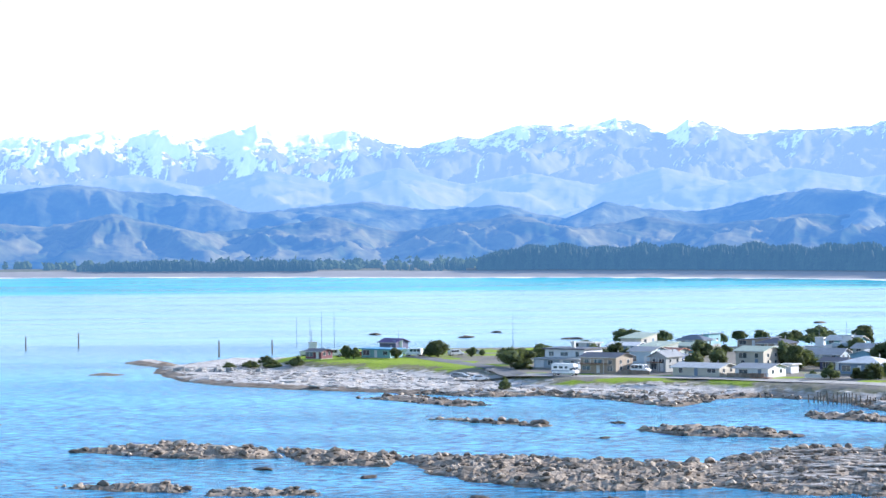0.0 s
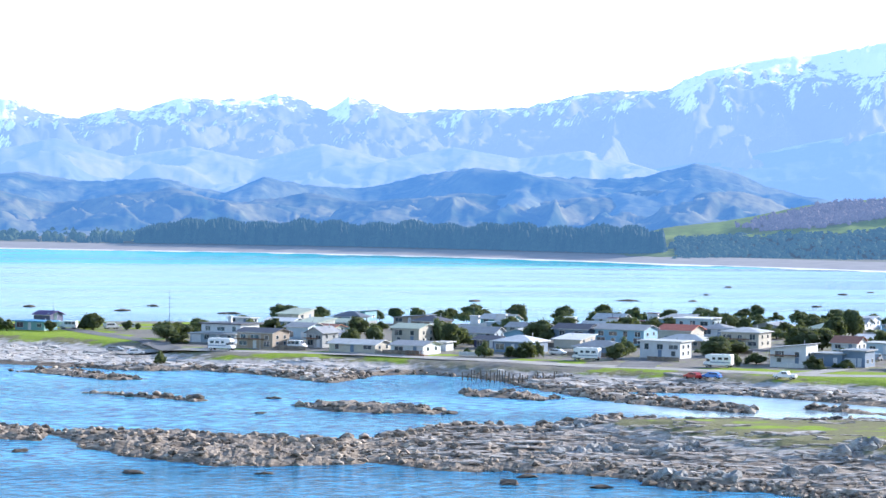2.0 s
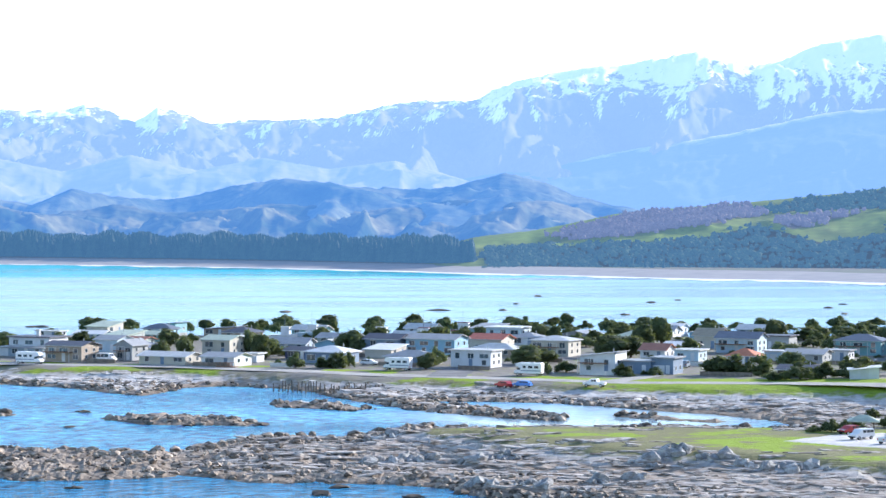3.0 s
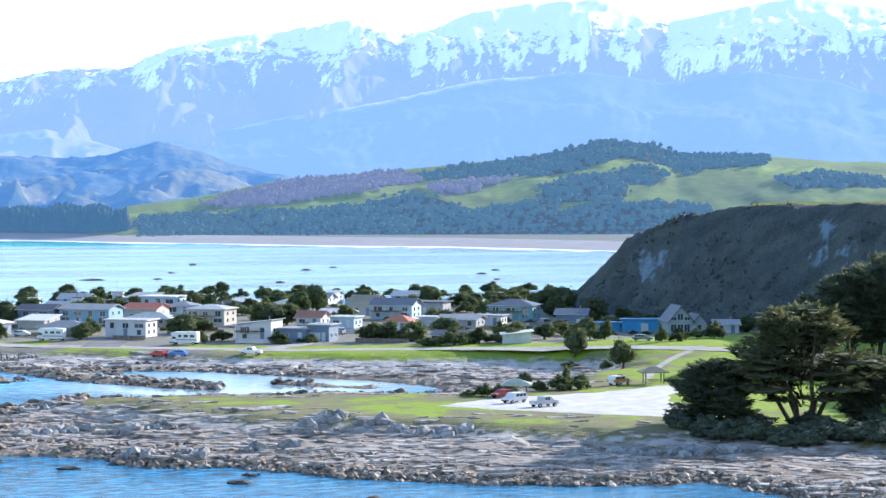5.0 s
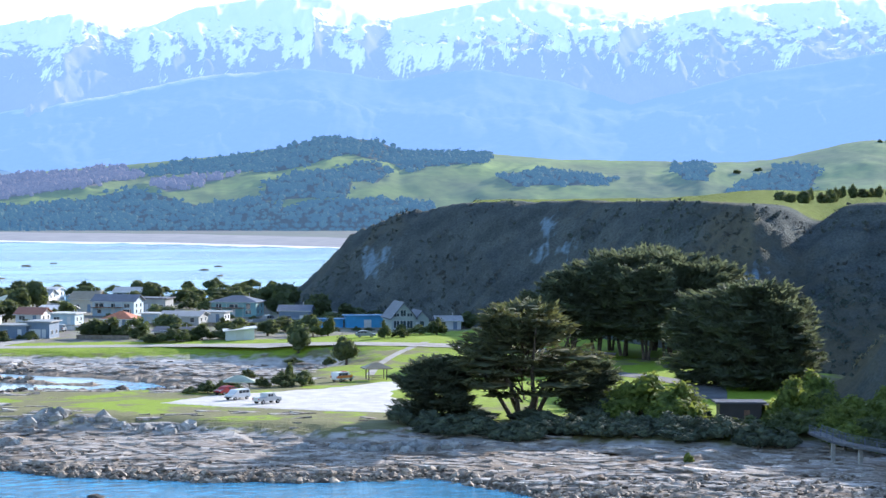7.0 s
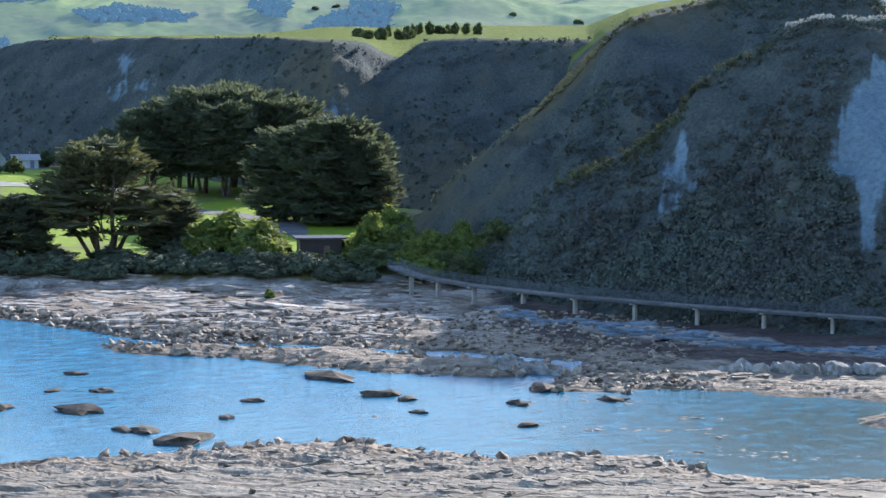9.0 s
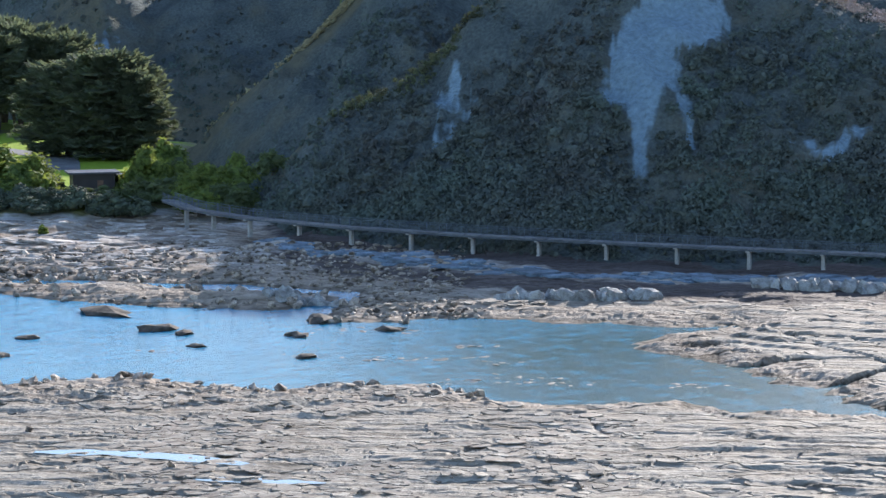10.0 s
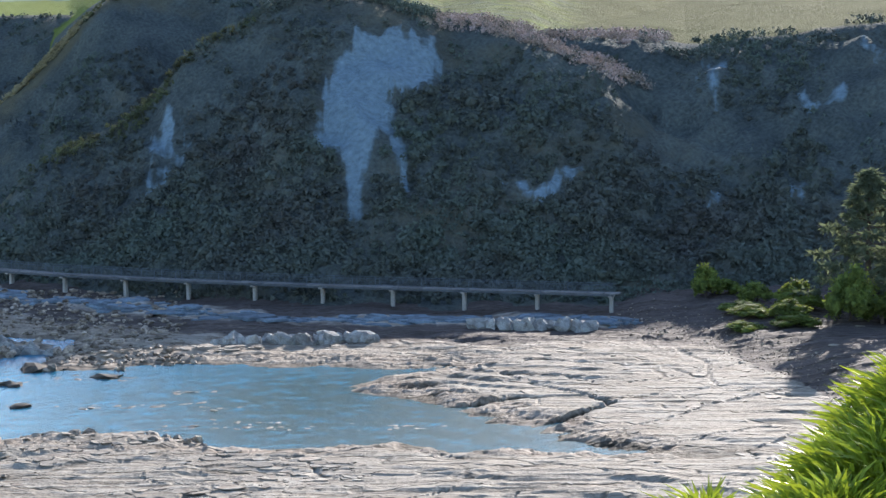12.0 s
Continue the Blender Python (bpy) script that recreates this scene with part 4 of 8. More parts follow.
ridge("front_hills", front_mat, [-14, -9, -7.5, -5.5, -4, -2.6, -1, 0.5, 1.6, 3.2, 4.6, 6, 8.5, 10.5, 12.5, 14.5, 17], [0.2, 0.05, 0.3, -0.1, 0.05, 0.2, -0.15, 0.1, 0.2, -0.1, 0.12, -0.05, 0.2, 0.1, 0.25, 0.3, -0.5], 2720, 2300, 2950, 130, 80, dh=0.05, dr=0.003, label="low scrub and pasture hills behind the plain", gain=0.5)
FARM_H = [11, 12.8, 14.1, 16, 18, 20, 21.3, 22.6, 23.6, 24.7, 25.3, 27, 29, 33.2, 34.1, 35.3, 36, 36.7, 38.3, 41, 60]
FARM_E = [-1.0, -0.54, -0.4, 0, 0.18, 0.37, 0.5, 0.69, 0.95, 0.86, 0.63, 0.59, 0.44, 0.41, 0.54, 0.82, 0.92, 0.86, 0.47, 0.4, 0.4]


# the last outline is a hill's dark left flank, its shading laid in as bush
BUSH = [[(19.0, 0.08), (20.02, 0.3), (22.06, 0.62), (23.59, 1.02), (24.74, 0.9), (25.37, 0.65), (27.35, 0.64), (27.15, 0.39), (25.37, 0.19), (25.0, 0.37), (24.1, 0.57), (23.08, 0.27), (22.44, 0.14), (20.78, 0.09)],
        [(22.18, -0.47), (22.25, -0.05), (22.95, 0.15), (23.85, 0.15), (24.17, -0.11), (24.1, -0.43)], [(23.85, 0.02), (23.97, 0.3), (24.61, 0.35), (25.06, 0.2), (24.74, -0.08)],
        [(13.1, -0.77), (16.06, -0.68), (18.23, -0.46), (19.19, -0.21), (20.02, -0.47), (20.78, -0.66), (22.06, -0.5), (22.69, -0.69), (23.33, -0.5), (24.61, -0.44), (26.0, -0.5), (26.0, -1.6), (13.1, -1.6)],
        [(27.54, 0.08), (28.43, 0.2), (30.22, 0.06), (29.96, -0.16), (27.92, -0.1)], [(31.37, 0.35), (32.26, 0.43), (32.26, -0.04), (31.75, 0.02)], [(32.6, -0.28), (34.05, 0.4), (34.75, 0.3), (34.6, -0.34), (33.0, -0.5)]]
BARE = [[(14.4, -0.54), (16.06, -0.05), (17.59, 0.08), (18.99, 0.24), (19.5, 0.04), (18.23, -0.26), (17.21, -0.42), (15.68, -0.57)], [(19.5, -0.11), (20.78, 0.04), (21.93, 0.13), (21.04, -0.12), (20.02, -0.34)]]


def farm_cover(X, Y, A, R, Z, s):
    """Blocks of bush and of leafless trees between the paddocks; one bush block draws a shaded flank."""
    e = np.degrees(np.arctan2(Z - 40, R))
    rag = 0.16 * (fbm(X / 45, Y / 45, 4) - 0.5)
    bush, bare = np.full(A.shape, -9.0), np.full(A.shape, -9.0)
    for poly in BUSH:
        bush = np.maximum(bush, inside(A, e, poly))
    for poly in BARE:
        bare = np.maximum(bare, inside(A, e, poly))
    return {"bush": sstep(-0.04, 0.05, bush + rag), "bare": 0.75 * sstep(-0.05, 0.1, bare + rag)}


ridge("farm_hills", farm_mat, FARM_H, FARM_E, 2050, 1720, 2450, 150, 22, dh=0.08, dr=0.004, covers=farm_cover, label="green rolling farm hills with patches of bush", shape=0.6)


# ------------------------------------------------------------ the lookout's own hill
X, Y, A, R = polar(-180, 180, 4, 0.04, 150, 0.12)
Z = 38.35 - 0.32 * np.maximum(R - 4.5, 0) + 0.25 * (fbm(X / 2, Y / 2, 3) - 0.5)
Z = np.where(np.cos(np.radians(A - 205)) > 0.2, np.maximum(Z, 37.5 - 0.02 * R), Z)
hill_mat = mat("hill_turf", (0.12, 0.16, 0.04), 0.95, 0.4, 1.5, 0.5, second=(0.08, 0.09, 0.03))
tagged(grid_mesh("lookout_hill", X, Y, Z, hill_mat), "grassy hill under the lookout", "hill", kind="structure")

# ------------------------------------------------------------ builders
def part(name, bm, material, parent, label=""):
    """Links a bmesh as one mesh object under a thing or a part."""
    me = bpy.data.meshes.new(name)
    bm.normal_update()
    bm.to_mesh(me)
    bm.free()
    me.materials.append(material)
    ob = new(name, me)
    ob.parent = parent
    if label:
        tagged(ob, label)
    return ob


def shared(name, me, parent, at):
    ob = new(name, me)
    ob.parent, ob.location = parent, at
    return ob


def box(bm, x0, x1, y0, y1, z0, z1, bevel=0.0):
    v = bmesh.ops.create_cube(bm, size=1, matrix=Matrix.Translation(((x0 + x1) / 2, (y0 + y1) / 2, (z0 + z1) / 2)) @ Matrix.Diagonal((x1 - x0, y1 - y0, z1 - z0, 1)))["verts"]
    if bevel:
        e = list({e for q in v for e in q.link_edges})
        bmesh.ops.bevel(bm, geom=e, offset=bevel, segments=1, affect="EDGES")
    return bm


def boxed(*a, **k):
    return box(bmesh.new(), *a, **k)


def prism(pts, y0, y1):
    """A side profile (x, z) pushed out across from y0 to y1."""
    bm = bmesh.new()
    a, b = [bm.verts.new((x, y0, z)) for x, z in pts], [bm.verts.new((x, y1, z)) for x, z in pts]
    n = len(pts)
    bm.faces.new(a[::-1])
    bm.faces.new(b)
    for i in range(n):
        bm.faces.new((a[i], a[(i + 1) % n], b[(i + 1) % n], b[i]))
    bmesh.ops.recalc_face_normals(bm, faces=bm.faces)
    return bm


def tube(bm, p, q, r0, r1, seg=7):
    p, q = Vector(p), Vector(q)
    d = q - p
    m = Matrix.Translation((p + q) / 2) @ d.to_track_quat("Z", "Y").to_matrix().to_4x4()
    bmesh.ops.create_cone(bm, cap_ends=True, segments=seg, radius1=r0, radius2=r1, depth=d.length, matrix=m)
    return bm


def base(name, x, y, z, rz, label, category, group=""):
    ob = new(name)
    ob.matrix_world = pose(x, y, z, 0, 0, rz)
    return tagged(ob, label, category, group)


def raw_mesh(name, verts, faces, material, smooth=False):
    me = bpy.data.meshes.new(name)
    n, k = faces.shape
    me.vertices.add(len(verts))
    me.vertices.foreach_set("co", np.asarray(verts, np.float32).ravel())
    me.loops.add(n * k)
    me.loops.foreach_set("vertex_index", faces.ravel().astype(np.int32))
    me.polygons.add(n)
    me.polygons.foreach_set("loop_start", np.arange(0, n * k, k, dtype=np.int32))
    me.update(calc_edges=True)
    me.polygons.foreach_set("use_smooth", np.full(n, smooth))
    me.materials.append(material)
    return me


def ground_at(x, y):
    return float(land_height(np.array([x]), np.array([y]))[0][0])


# ------------------------------------------------------------ trees
rs = np.random.RandomState(11)


def leaves(centres, radii, per, size, flat=1.0, droop=0.0, slim=0.45, outward=0.0):
    """Small leaf sprays over the shells of many clumps: vertices and three-sided faces."""
    c = np.repeat(centres, per, 0)
    r = np.repeat(radii, per, 0)
    n = len(c)
    v = rs.normal(size=(n, 3))
    v /= np.linalg.norm(v, axis=1)[:, None]
    p = c + v * r * (0.55 + 0.5 * rs.rand(n, 1))
    u = rs.normal(size=(n, 3))
    u[:, 2] *= flat
    u = u * (1 - outward) + v * outward * 1.6
    u /= np.linalg.norm(u, axis=1)[:, None]
    w = np.cross(u, v + 0.6 * rs.normal(size=(n, 3)))
    w /= np.linalg.norm(w, axis=1)[:, None] + 1e-6
    s = size * (0.6 + 0.8 * rs.rand(n, 1))
    tip = u * s
    tip[:, 2] -= droop * s[:, 0]
    a, b, d = p - w * s * slim, p + w * s * slim, p + tip
    return np.stack([a, b, d], 1).reshape(-1, 3), np.arange(n * 3).reshape(n, 3)


def cores(centres, radii, shrink=0.72):
    """Dark inner masses of the clumps."""
    bm = bmesh.new()
    bmesh.ops.create_icosphere(bm, subdivisions=1, radius=1)
    v = np.array([q.co for q in bm.verts])
    f = np.array([[q.index for q in t.verts] for t in bm.faces])
    bm.free()
    k = len(centres)
    V = centres[:, None, :] + v[None] * radii[:, None, :] * shrink * (0.8 + 0.4 * rs.rand(k, len(v), 1))
    return V.reshape(-1, 3), (f[None] + (np.arange(k) * len(v))[:, None, None]).reshape(-1, 3)


def crown_mesh(name, centres, radii, per, size, material, flat=1.0, droop=0.0, shrink=0.72, slim=0.45, outward=0.0):
    v1, f1 = leaves(centres, radii, per, size, flat, droop, slim, outward)
    v2, f2 = cores(centres, radii, shrink)
    return raw_mesh(name, np.concatenate([v1, v2]), np.concatenate([f1, f2 + len(v1)]), material)


def tree_proto(kind, seed):
    """A tree of unit width and height, standing at the origin; its parts are a trunk with limbs and a crown."""
    global rs
    rs = np.random.RandomState(seed)
    ob = new({"cypress": "cypress_tree", "round": "coastal_tree", "bush": "bush", "shrub": "shrub", "thicket": "thicket", "hedge": "hedge", "conifer": "conifer_tree", "olive": "cypress_tree", "skirted": "cypress_tree"}[kind])
    bm = bmesh.new()
    if kind in ("cypress", "olive", "skirted"):
        # layered fans of foliage that point outwards and lift towards the top
        k, low = {"cypress": (230, 0.24), "olive": (140, 0.22), "skirted": (260, 0.04)}[kind]
        a, h = rs.rand(k) * 6.28, low + (0.96 - low) * rs.rand(k) ** 0.85
        u = (h - low) / (1 - low)
        lobe = 0.80 + 0.16 * np.sin(3 * a + seed) + 0.13 * np.sin(5 * a + 9 * h) + 0.10 * np.sin(14 * h + 2 * a)
        swell = np.sqrt(np.clip(1 - (np.maximum(u - 0.18, 0) / 0.86) ** 2.2, 0.02, 1)) * np.where(u < 0.18, 0.70 + 1.66 * u, 1)
        rad = np.clip(0.50 * lobe * swell * (0.55 + 0.50 * rs.rand(k) ** 0.6), 0.05, 0.52)
        lift = np.radians(3 + 34 * u ** 3 + 7 * rs.normal(size=k))
        per = 85 if kind == "olive" else 95
        A2, H2, R2, L2 = (np.repeat(q, per) for q in (a, h, rad, lift))
        n = k * per
        t = rs.rand(n) ** 0.75
        wide = (0.022 + 0.12 * (1 - t) ** 0.8) * rs.normal(size=n) * 0.75
        reach = R2 * (0.30 + 0.72 * t)
        p = np.stack([np.cos(A2) * reach - np.sin(A2) * wide, np.sin(A2) * reach + np.cos(A2) * wide, H2 + (t - 0.75) * R2 * 0.72 * np.tan(L2) + 0.012 * rs.normal(size=n) - 0.25 * np.abs(wide)], 1)
        d = np.stack([np.cos(A2) * np.cos(L2) - np.sin(A2) * wide * 7, np.sin(A2) * np.cos(L2) + np.cos(A2) * wide * 7, np.sin(L2) + 0.15], 1) + 0.35 * rs.normal(size=(n, 3))
        d /= np.linalg.norm(d, axis=1)[:, None]
        w = np.cross(d, np.array([0, 0, 1.0]) + 0.5 * rs.normal(size=(n, 3)))
        w /= np.linalg.norm(w, axis=1)[:, None] + 1e-6
        z = 0.037 * (0.6 + 0.8 * rs.rand(n, 1))
        v1 = np.stack([p - w * z * 0.3, p + w * z * 0.3, p + d * z * 1.25], 1).reshape(-1, 3)
        c = np.stack([0.62 * rad * np.cos(a), 0.62 * rad * np.sin(a), h - 0.08 * rad], 1)
        r = np.stack([0.28 * rad + 0.02, 0.28 * rad + 0.02, 0.012 + 0.03 * rad], 1)
        v2, f2 = cores(c, r, 0.9)
        me = raw_mesh("crown", np.concatenate([v1, v2]), np.concatenate([np.arange(3 * n).reshape(n, 3), f2 + 3 * n]), leaf_olive if kind == "olive" else leaf_dark)
        stems = {"olive": 6, "cypress": 3, "skirted": 3}[kind]
        for i in range(stems):
            t = i * 6.283 / stems + seed
            w = (0.055 if kind == "olive" else 0.02) * (0.7 + 0.5 * rs.rand())
            q = Vector((4.2 * w * math.cos(t), 4.2 * w * math.sin(t), 0.36 + 0.08 * rs.rand()))
            mid = Vector((2.4 * w * math.cos(t + 0.3), 2.4 * w * math.sin(t + 0.3), 0.18))
            tube(bm, (w * math.cos(t), w * math.sin(t), -0.03), mid, 0.017, 0.014)
            tube(bm, mid, q, 0.014, 0.011)
            tube(bm, q, q * 1.5 + Vector((0, 0, 0.14)), 0.011, 0.004)
        for i in range(0, k, 8):
            tube(bm, (0.1 * c[i][0], 0.1 * c[i][1], max(0.15, c[i][2] - 0.20)), c[i], 0.007, 0.002, 5)
    elif kind == "conifer":
        k = 64
        h = np.linspace(0.12, 0.99, k)
        a = np.arange(k) * 2.4
        rad = 0.46 * (1.02 - h) ** 0.8 * (0.35 + 0.75 * rs.rand(k))
        c = np.stack([rad * np.cos(a), rad * np.sin(a), h], 1)
        r = np.stack([0.03 + 0.065 * (1 - h)] * 2 + [0.014 + 0 * h], 1)
        me = crown_mesh("crown", c, r, 80, 0.045, leaf_dark, flat=0.5, droop=0.15, shrink=0.3, slim=0.22, outward=0.5)
        for i in range(0, k, 4):
            tube(bm, (0, 0, h[i] - 0.03), c[i], 0.008, 0.003, 5)
        tube(bm, (0, 0, -0.03), (0, 0, 0.95), 0.03, 0.004)
    elif kind == "round":
        k = 30
        v = rs.normal(size=(k, 3))
        v /= np.linalg.norm(v, axis=1)[:, None]
        c = v * np.array([0.34, 0.34, 0.29]) * (0.55 + 0.42 * rs.rand(k, 1)) + np.array([0.06 * math.sin(seed), 0, 0.44])
        r = np.stack([0.11 + 0.11 * rs.rand(k)] * 3, 1) * np.array([1.1, 1, 0.9])
        me = crown_mesh("crown", c, r, 75, 0.058, leaf_mid, shrink=0.8)
        tube(bm, (0, 0, -0.03), (0.02, 0.01, 0.35), 0.045, 0.03)
        for i in range(0, k, 4):
            tube(bm, (0.02, 0.01, 0.3), c[i], 0.022, 0.008, 5)
    else:
        k = {"bush": 24, "shrub": 26, "thicket": 30, "hedge": 34}[kind]
        if kind == "hedge":
            c = np.stack([rs.uniform(-0.40, 0.40, k), rs.uniform(-0.16, 0.16, k), rs.uniform(0.15, 0.80, k)], 1)
        else:
            a, q = rs.rand(k) * 6.28, np.sqrt(rs.rand(k))
            c = np.stack([0.36 * q * np.cos(a), 0.36 * q * np.sin(a), 0.18 + 0.60 * (1 - q ** 2) * rs.rand(k) ** 0.5 + 0.08 * rs.rand(k)], 1)
        r = np.stack([0.13 + 0.05 * rs.rand(k)] * 2 + [0.17 + 0.05 * rs.rand(k)], 1)
        me = crown_mesh("crown", c, r, 56, 0.072, {"shrub": leaf_light, "thicket": leaf_shade}.get(kind, leaf_mid))
        tube(bm, (0, 0, -0.03), (0, 0, 0.35), 0.03, 0.012)
    part("trunk", bm, bark, ob)
    cr = new("crown", me)
    cr.parent = ob
    return ob


TREE_LABELS = {"skirted": ("dense dark cypress with foliage down to the ground", "tree"), "olive": ("spreading olive green cypress with several bare stems", "tree"), "cypress": ("dark green spreading cypress with bare lower trunk", "tree"), "round": ("dense dark green round-crowned coastal tree in turf", "tree"),
               "bush": ("low dark green leafy bush on the ground", "bush"), "shrub": ("bright green leafy shrub on the slope", "shrub"),
               "thicket": ("dense dark shaded thicket under the cypresses", "thicket"),
               "hedge": ("clipped dark green hedge beside the road", "hedge"), "conifer": ("pointed dark conifer standing in rough grass", "tree")}
PROTOS, USED = {}, {}


def tree(kind, x, y, width, height, z=None):
    if kind not in PROTOS:
        PROTOS[kind] = [tree_proto(kind, 100 + 7 * i + len(kind)) for i in range({"cypress": 2, "hedge": 2, "conifer": 1, "olive": 1}.get(kind, 3))]
        USED[kind] = 0
    i = USED[kind]
    USED[kind] += 1
    p = PROTOS[kind][i % len(PROTOS[kind])]
    if z is None:
        z = ground_at(x, y)
    turn = math.radians((i * 67) % 360 if kind != "hedge" else -36)
    m = Matrix.LocRotScale((x, y, z - 0.05), Euler((0, 0, turn)), (width * 1.12, width * 1.12, height * 1.05))
    if i < len(PROTOS[kind]):
        p.matrix_world = m
        ob = p
    else:
        ob = copy_thing(p, Matrix.Identity(4))
        ob.matrix_basis = m
    return tagged(ob, *TREE_LABELS[kind], group="planting of the settlement")


# ------------------------------------------------------------ houses
def paint(name, c, **k):
    return mat(name, c, k.pop("rough", 0.55), 0.10, 1.6, 0.0, fine=12, **k)


WALL = {n: paint(n + "_wall", c) for n, c in (("white", (0.62, 0.64, 0.66)), ("cream", (0.50, 0.47, 0.40)), ("tan", (0.34, 0.28, 0.22)), ("grey", (0.33, 0.35, 0.36)),
        ("blue_grey", (0.30, 0.37, 0.44)), ("slate_blue", (0.17, 0.24, 0.34)), ("sky_blue", (0.24, 0.42, 0.54)), ("pale_blue", (0.45, 0.57, 0.65)), ("navy", (0.07, 0.08, 0.16)),
        ("teal", (0.20, 0.38, 0.40)), ("dark_wood", (0.06, 0.05, 0.05)), ("bright_blue", (0.07, 0.33, 0.62)), ("grey_green", (0.36, 0.42, 0.40)), ("maroon", (0.16, 0.05, 0.07)))}
ROOF = {n: mat(n, c, 0.5, 0.18, 1.2, 0.1, fine=9) for n, c in (("roof_dark", (0.10, 0.10, 0.12)), ("roof_grey", (0.34, 0.35, 0.36)), ("roof_pale", (0.58, 0.58, 0.56)), ("roof_white", (0.76, 0.76, 0.74)),
        ("roof_green", (0.48, 0.54, 0.42)), ("roof_red", (0.48, 0.14, 0.08)), ("roof_rust", (0.36, 0.15, 0.09)), ("roof_tan", (0.36, 0.30, 0.20)), ("roof_slate", (0.14, 0.16, 0.20)),
        ("roof_orange", (0.58, 0.20, 0.09)), ("roof_blue", (0.10, 0.30, 0.52)), ("roof_purple", (0.10, 0.07, 0.20)))}
COLOUR_WORD = {"slate_blue": "slate blue", "sky_blue": "sky blue", "pale_blue": "pale blue", "blue_grey": "blue-grey", "dark_wood": "dark timber", "bright_blue": "bright blue", "grey_green": "grey-green"}
pane_mat = mat("window_glass", (0.05, 0.07, 0.09), 0.06, 0.1, 1.0, spec=0.8)
frame_mat = mat("window_frame_paint", (0.58, 0.59, 0.58), 0.5, 0.08, 0.6)
deck_mat = mat("deck_timber", (0.26, 0.15, 0.10), 0.8, 0.3, 0.6)
brick_mat = mat("chimney_plaster", (0.70, 0.69, 0.66), 0.8, 0.2, 0.5)
concrete = mat("concrete", (0.40, 0.39, 0.37), 0.85, 0.2, 2.0, 0.2)
WIN = {}


def window(parent, x, y, z, w, h, side):
    """A framed window set 6 cm proud of a wall; side: f front, r right end, l left end."""
    key = (round(w, 1), round(h, 1))
    if key not in WIN:
        w, h = key
        bm = bmesh.new()
        for a in ((-w / 2, -w / 2 + 0.06), (w / 2 - 0.06, w / 2)):
            box(bm, *a, -0.05, 0.02, -h / 2, h / 2)
        for a in ((-h / 2, -h / 2 + 0.06), (h / 2 - 0.06, h / 2)):
            box(bm, -w / 2 + 0.06, w / 2 - 0.06, -0.06, 0.02, *a)
        if w > 1.3:
            box(bm, -0.04, 0.04, -0.05, 0.02, -h / 2 + 0.06, h / 2 - 0.06)
        fm, pm = bpy.data.meshes.new("window"), bpy.data.meshes.new("pane")
        bm.to_mesh(fm)
        bm.free()
        fm.materials.append(frame_mat)
        bm = boxed(-w / 2 + 0.08, w / 2 - 0.08, -0.025, 0.0, -h / 2 + 0.08, h / 2 - 0.08)
        bm.to_mesh(pm)
        bm.free()
        pm.materials.append(pane_mat)
        WIN[key] = fm, pm
    fm, pm = WIN[key]
    ob = shared("window", fm, parent, (x, y, z))
    ob.rotation_euler = (0, 0, {"f": 0, "r": math.pi / 2, "l": -math.pi / 2}[side])
    shared("pane", pm, ob, (0, 0, 0))


def roof_mesh(kind, w, d, h, rise):
    """Roof shell with overhanging eaves, 18 cm thick."""
    o, t = 0.6, 0.16
    bm = bmesh.new()
    W, D = w / 2 + o, d / 2 + o
    if kind == "flat":
        box(bm, -W, W, -D, D, h, h + 0.28)
        return bm
    if kind == "mono":
        low, high = h, h + rise
        bm.free()
        return prism([(-W, low), (W, high), (W, high + t), (-W, low + t)], -D, D)
    k = rise / ((d / 2) if kind != "front" else (w / 2))
    e = h - k * o
    if kind == "gable":
        for sgn in (-1, 1):
            v = [bm.verts.new(p) for p in ((-W, sgn * D, e), (W, sgn * D, e), (W, 0, h + rise), (-W, 0, h + rise))]
            u = [bm.verts.new((p.co.x, p.co.y, p.co.z + t)) for p in v]
            for q in ((v[0], v[1], v[2], v[3]), (u[3], u[2], u[1], u[0])) + tuple((v[i], u[i], u[(i + 1) % 4], v[(i + 1) % 4]) for i in range(4)):
                bm.faces.new(q)
    elif kind == "front":
        for sgn in (-1, 1):
            v = [bm.verts.new(p) for p in ((sgn * W, -D, e), (sgn * W, D, e), (0, D, h + rise), (0, -D, h + rise))]
            u = [bm.verts.new((p.co.x, p.co.y, p.co.z + t)) for p in v]
            for q in ((v[0], v[1], v[2], v[3]), (u[3], u[2], u[1], u[0])) + tuple((v[i], u[i], u[(i + 1) % 4], v[(i + 1) % 4]) for i in range(4)):
                bm.faces.new(q)
    else:
        r = max(w / 2 - d / 2, 0.4)
        lo = [bm.verts.new(p) for p in ((-W, -D, e), (W, -D, e), (W, D, e), (-W, D, e))]
        up = [bm.verts.new((v.co.x, v.co.y, v.co.z + t)) for v in lo]
        a, b = bm.verts.new((-r, 0, h + rise + t)), bm.verts.new((r, 0, h + rise + t))
        bm.faces.new(lo[::-1])
        for i in range(4):
            bm.faces.new((lo[i], lo[(i + 1) % 4], up[(i + 1) % 4], up[i]))
        for q in ((up[0], up[1], b, a), (up[1], up[2], b), (up[2], up[3], a, b), (up[3], up[0], a)):
            bm.faces.new(q)
    bmesh.ops.recalc_face_normals(bm, faces=bm.faces)
    return bm


BUILT = []


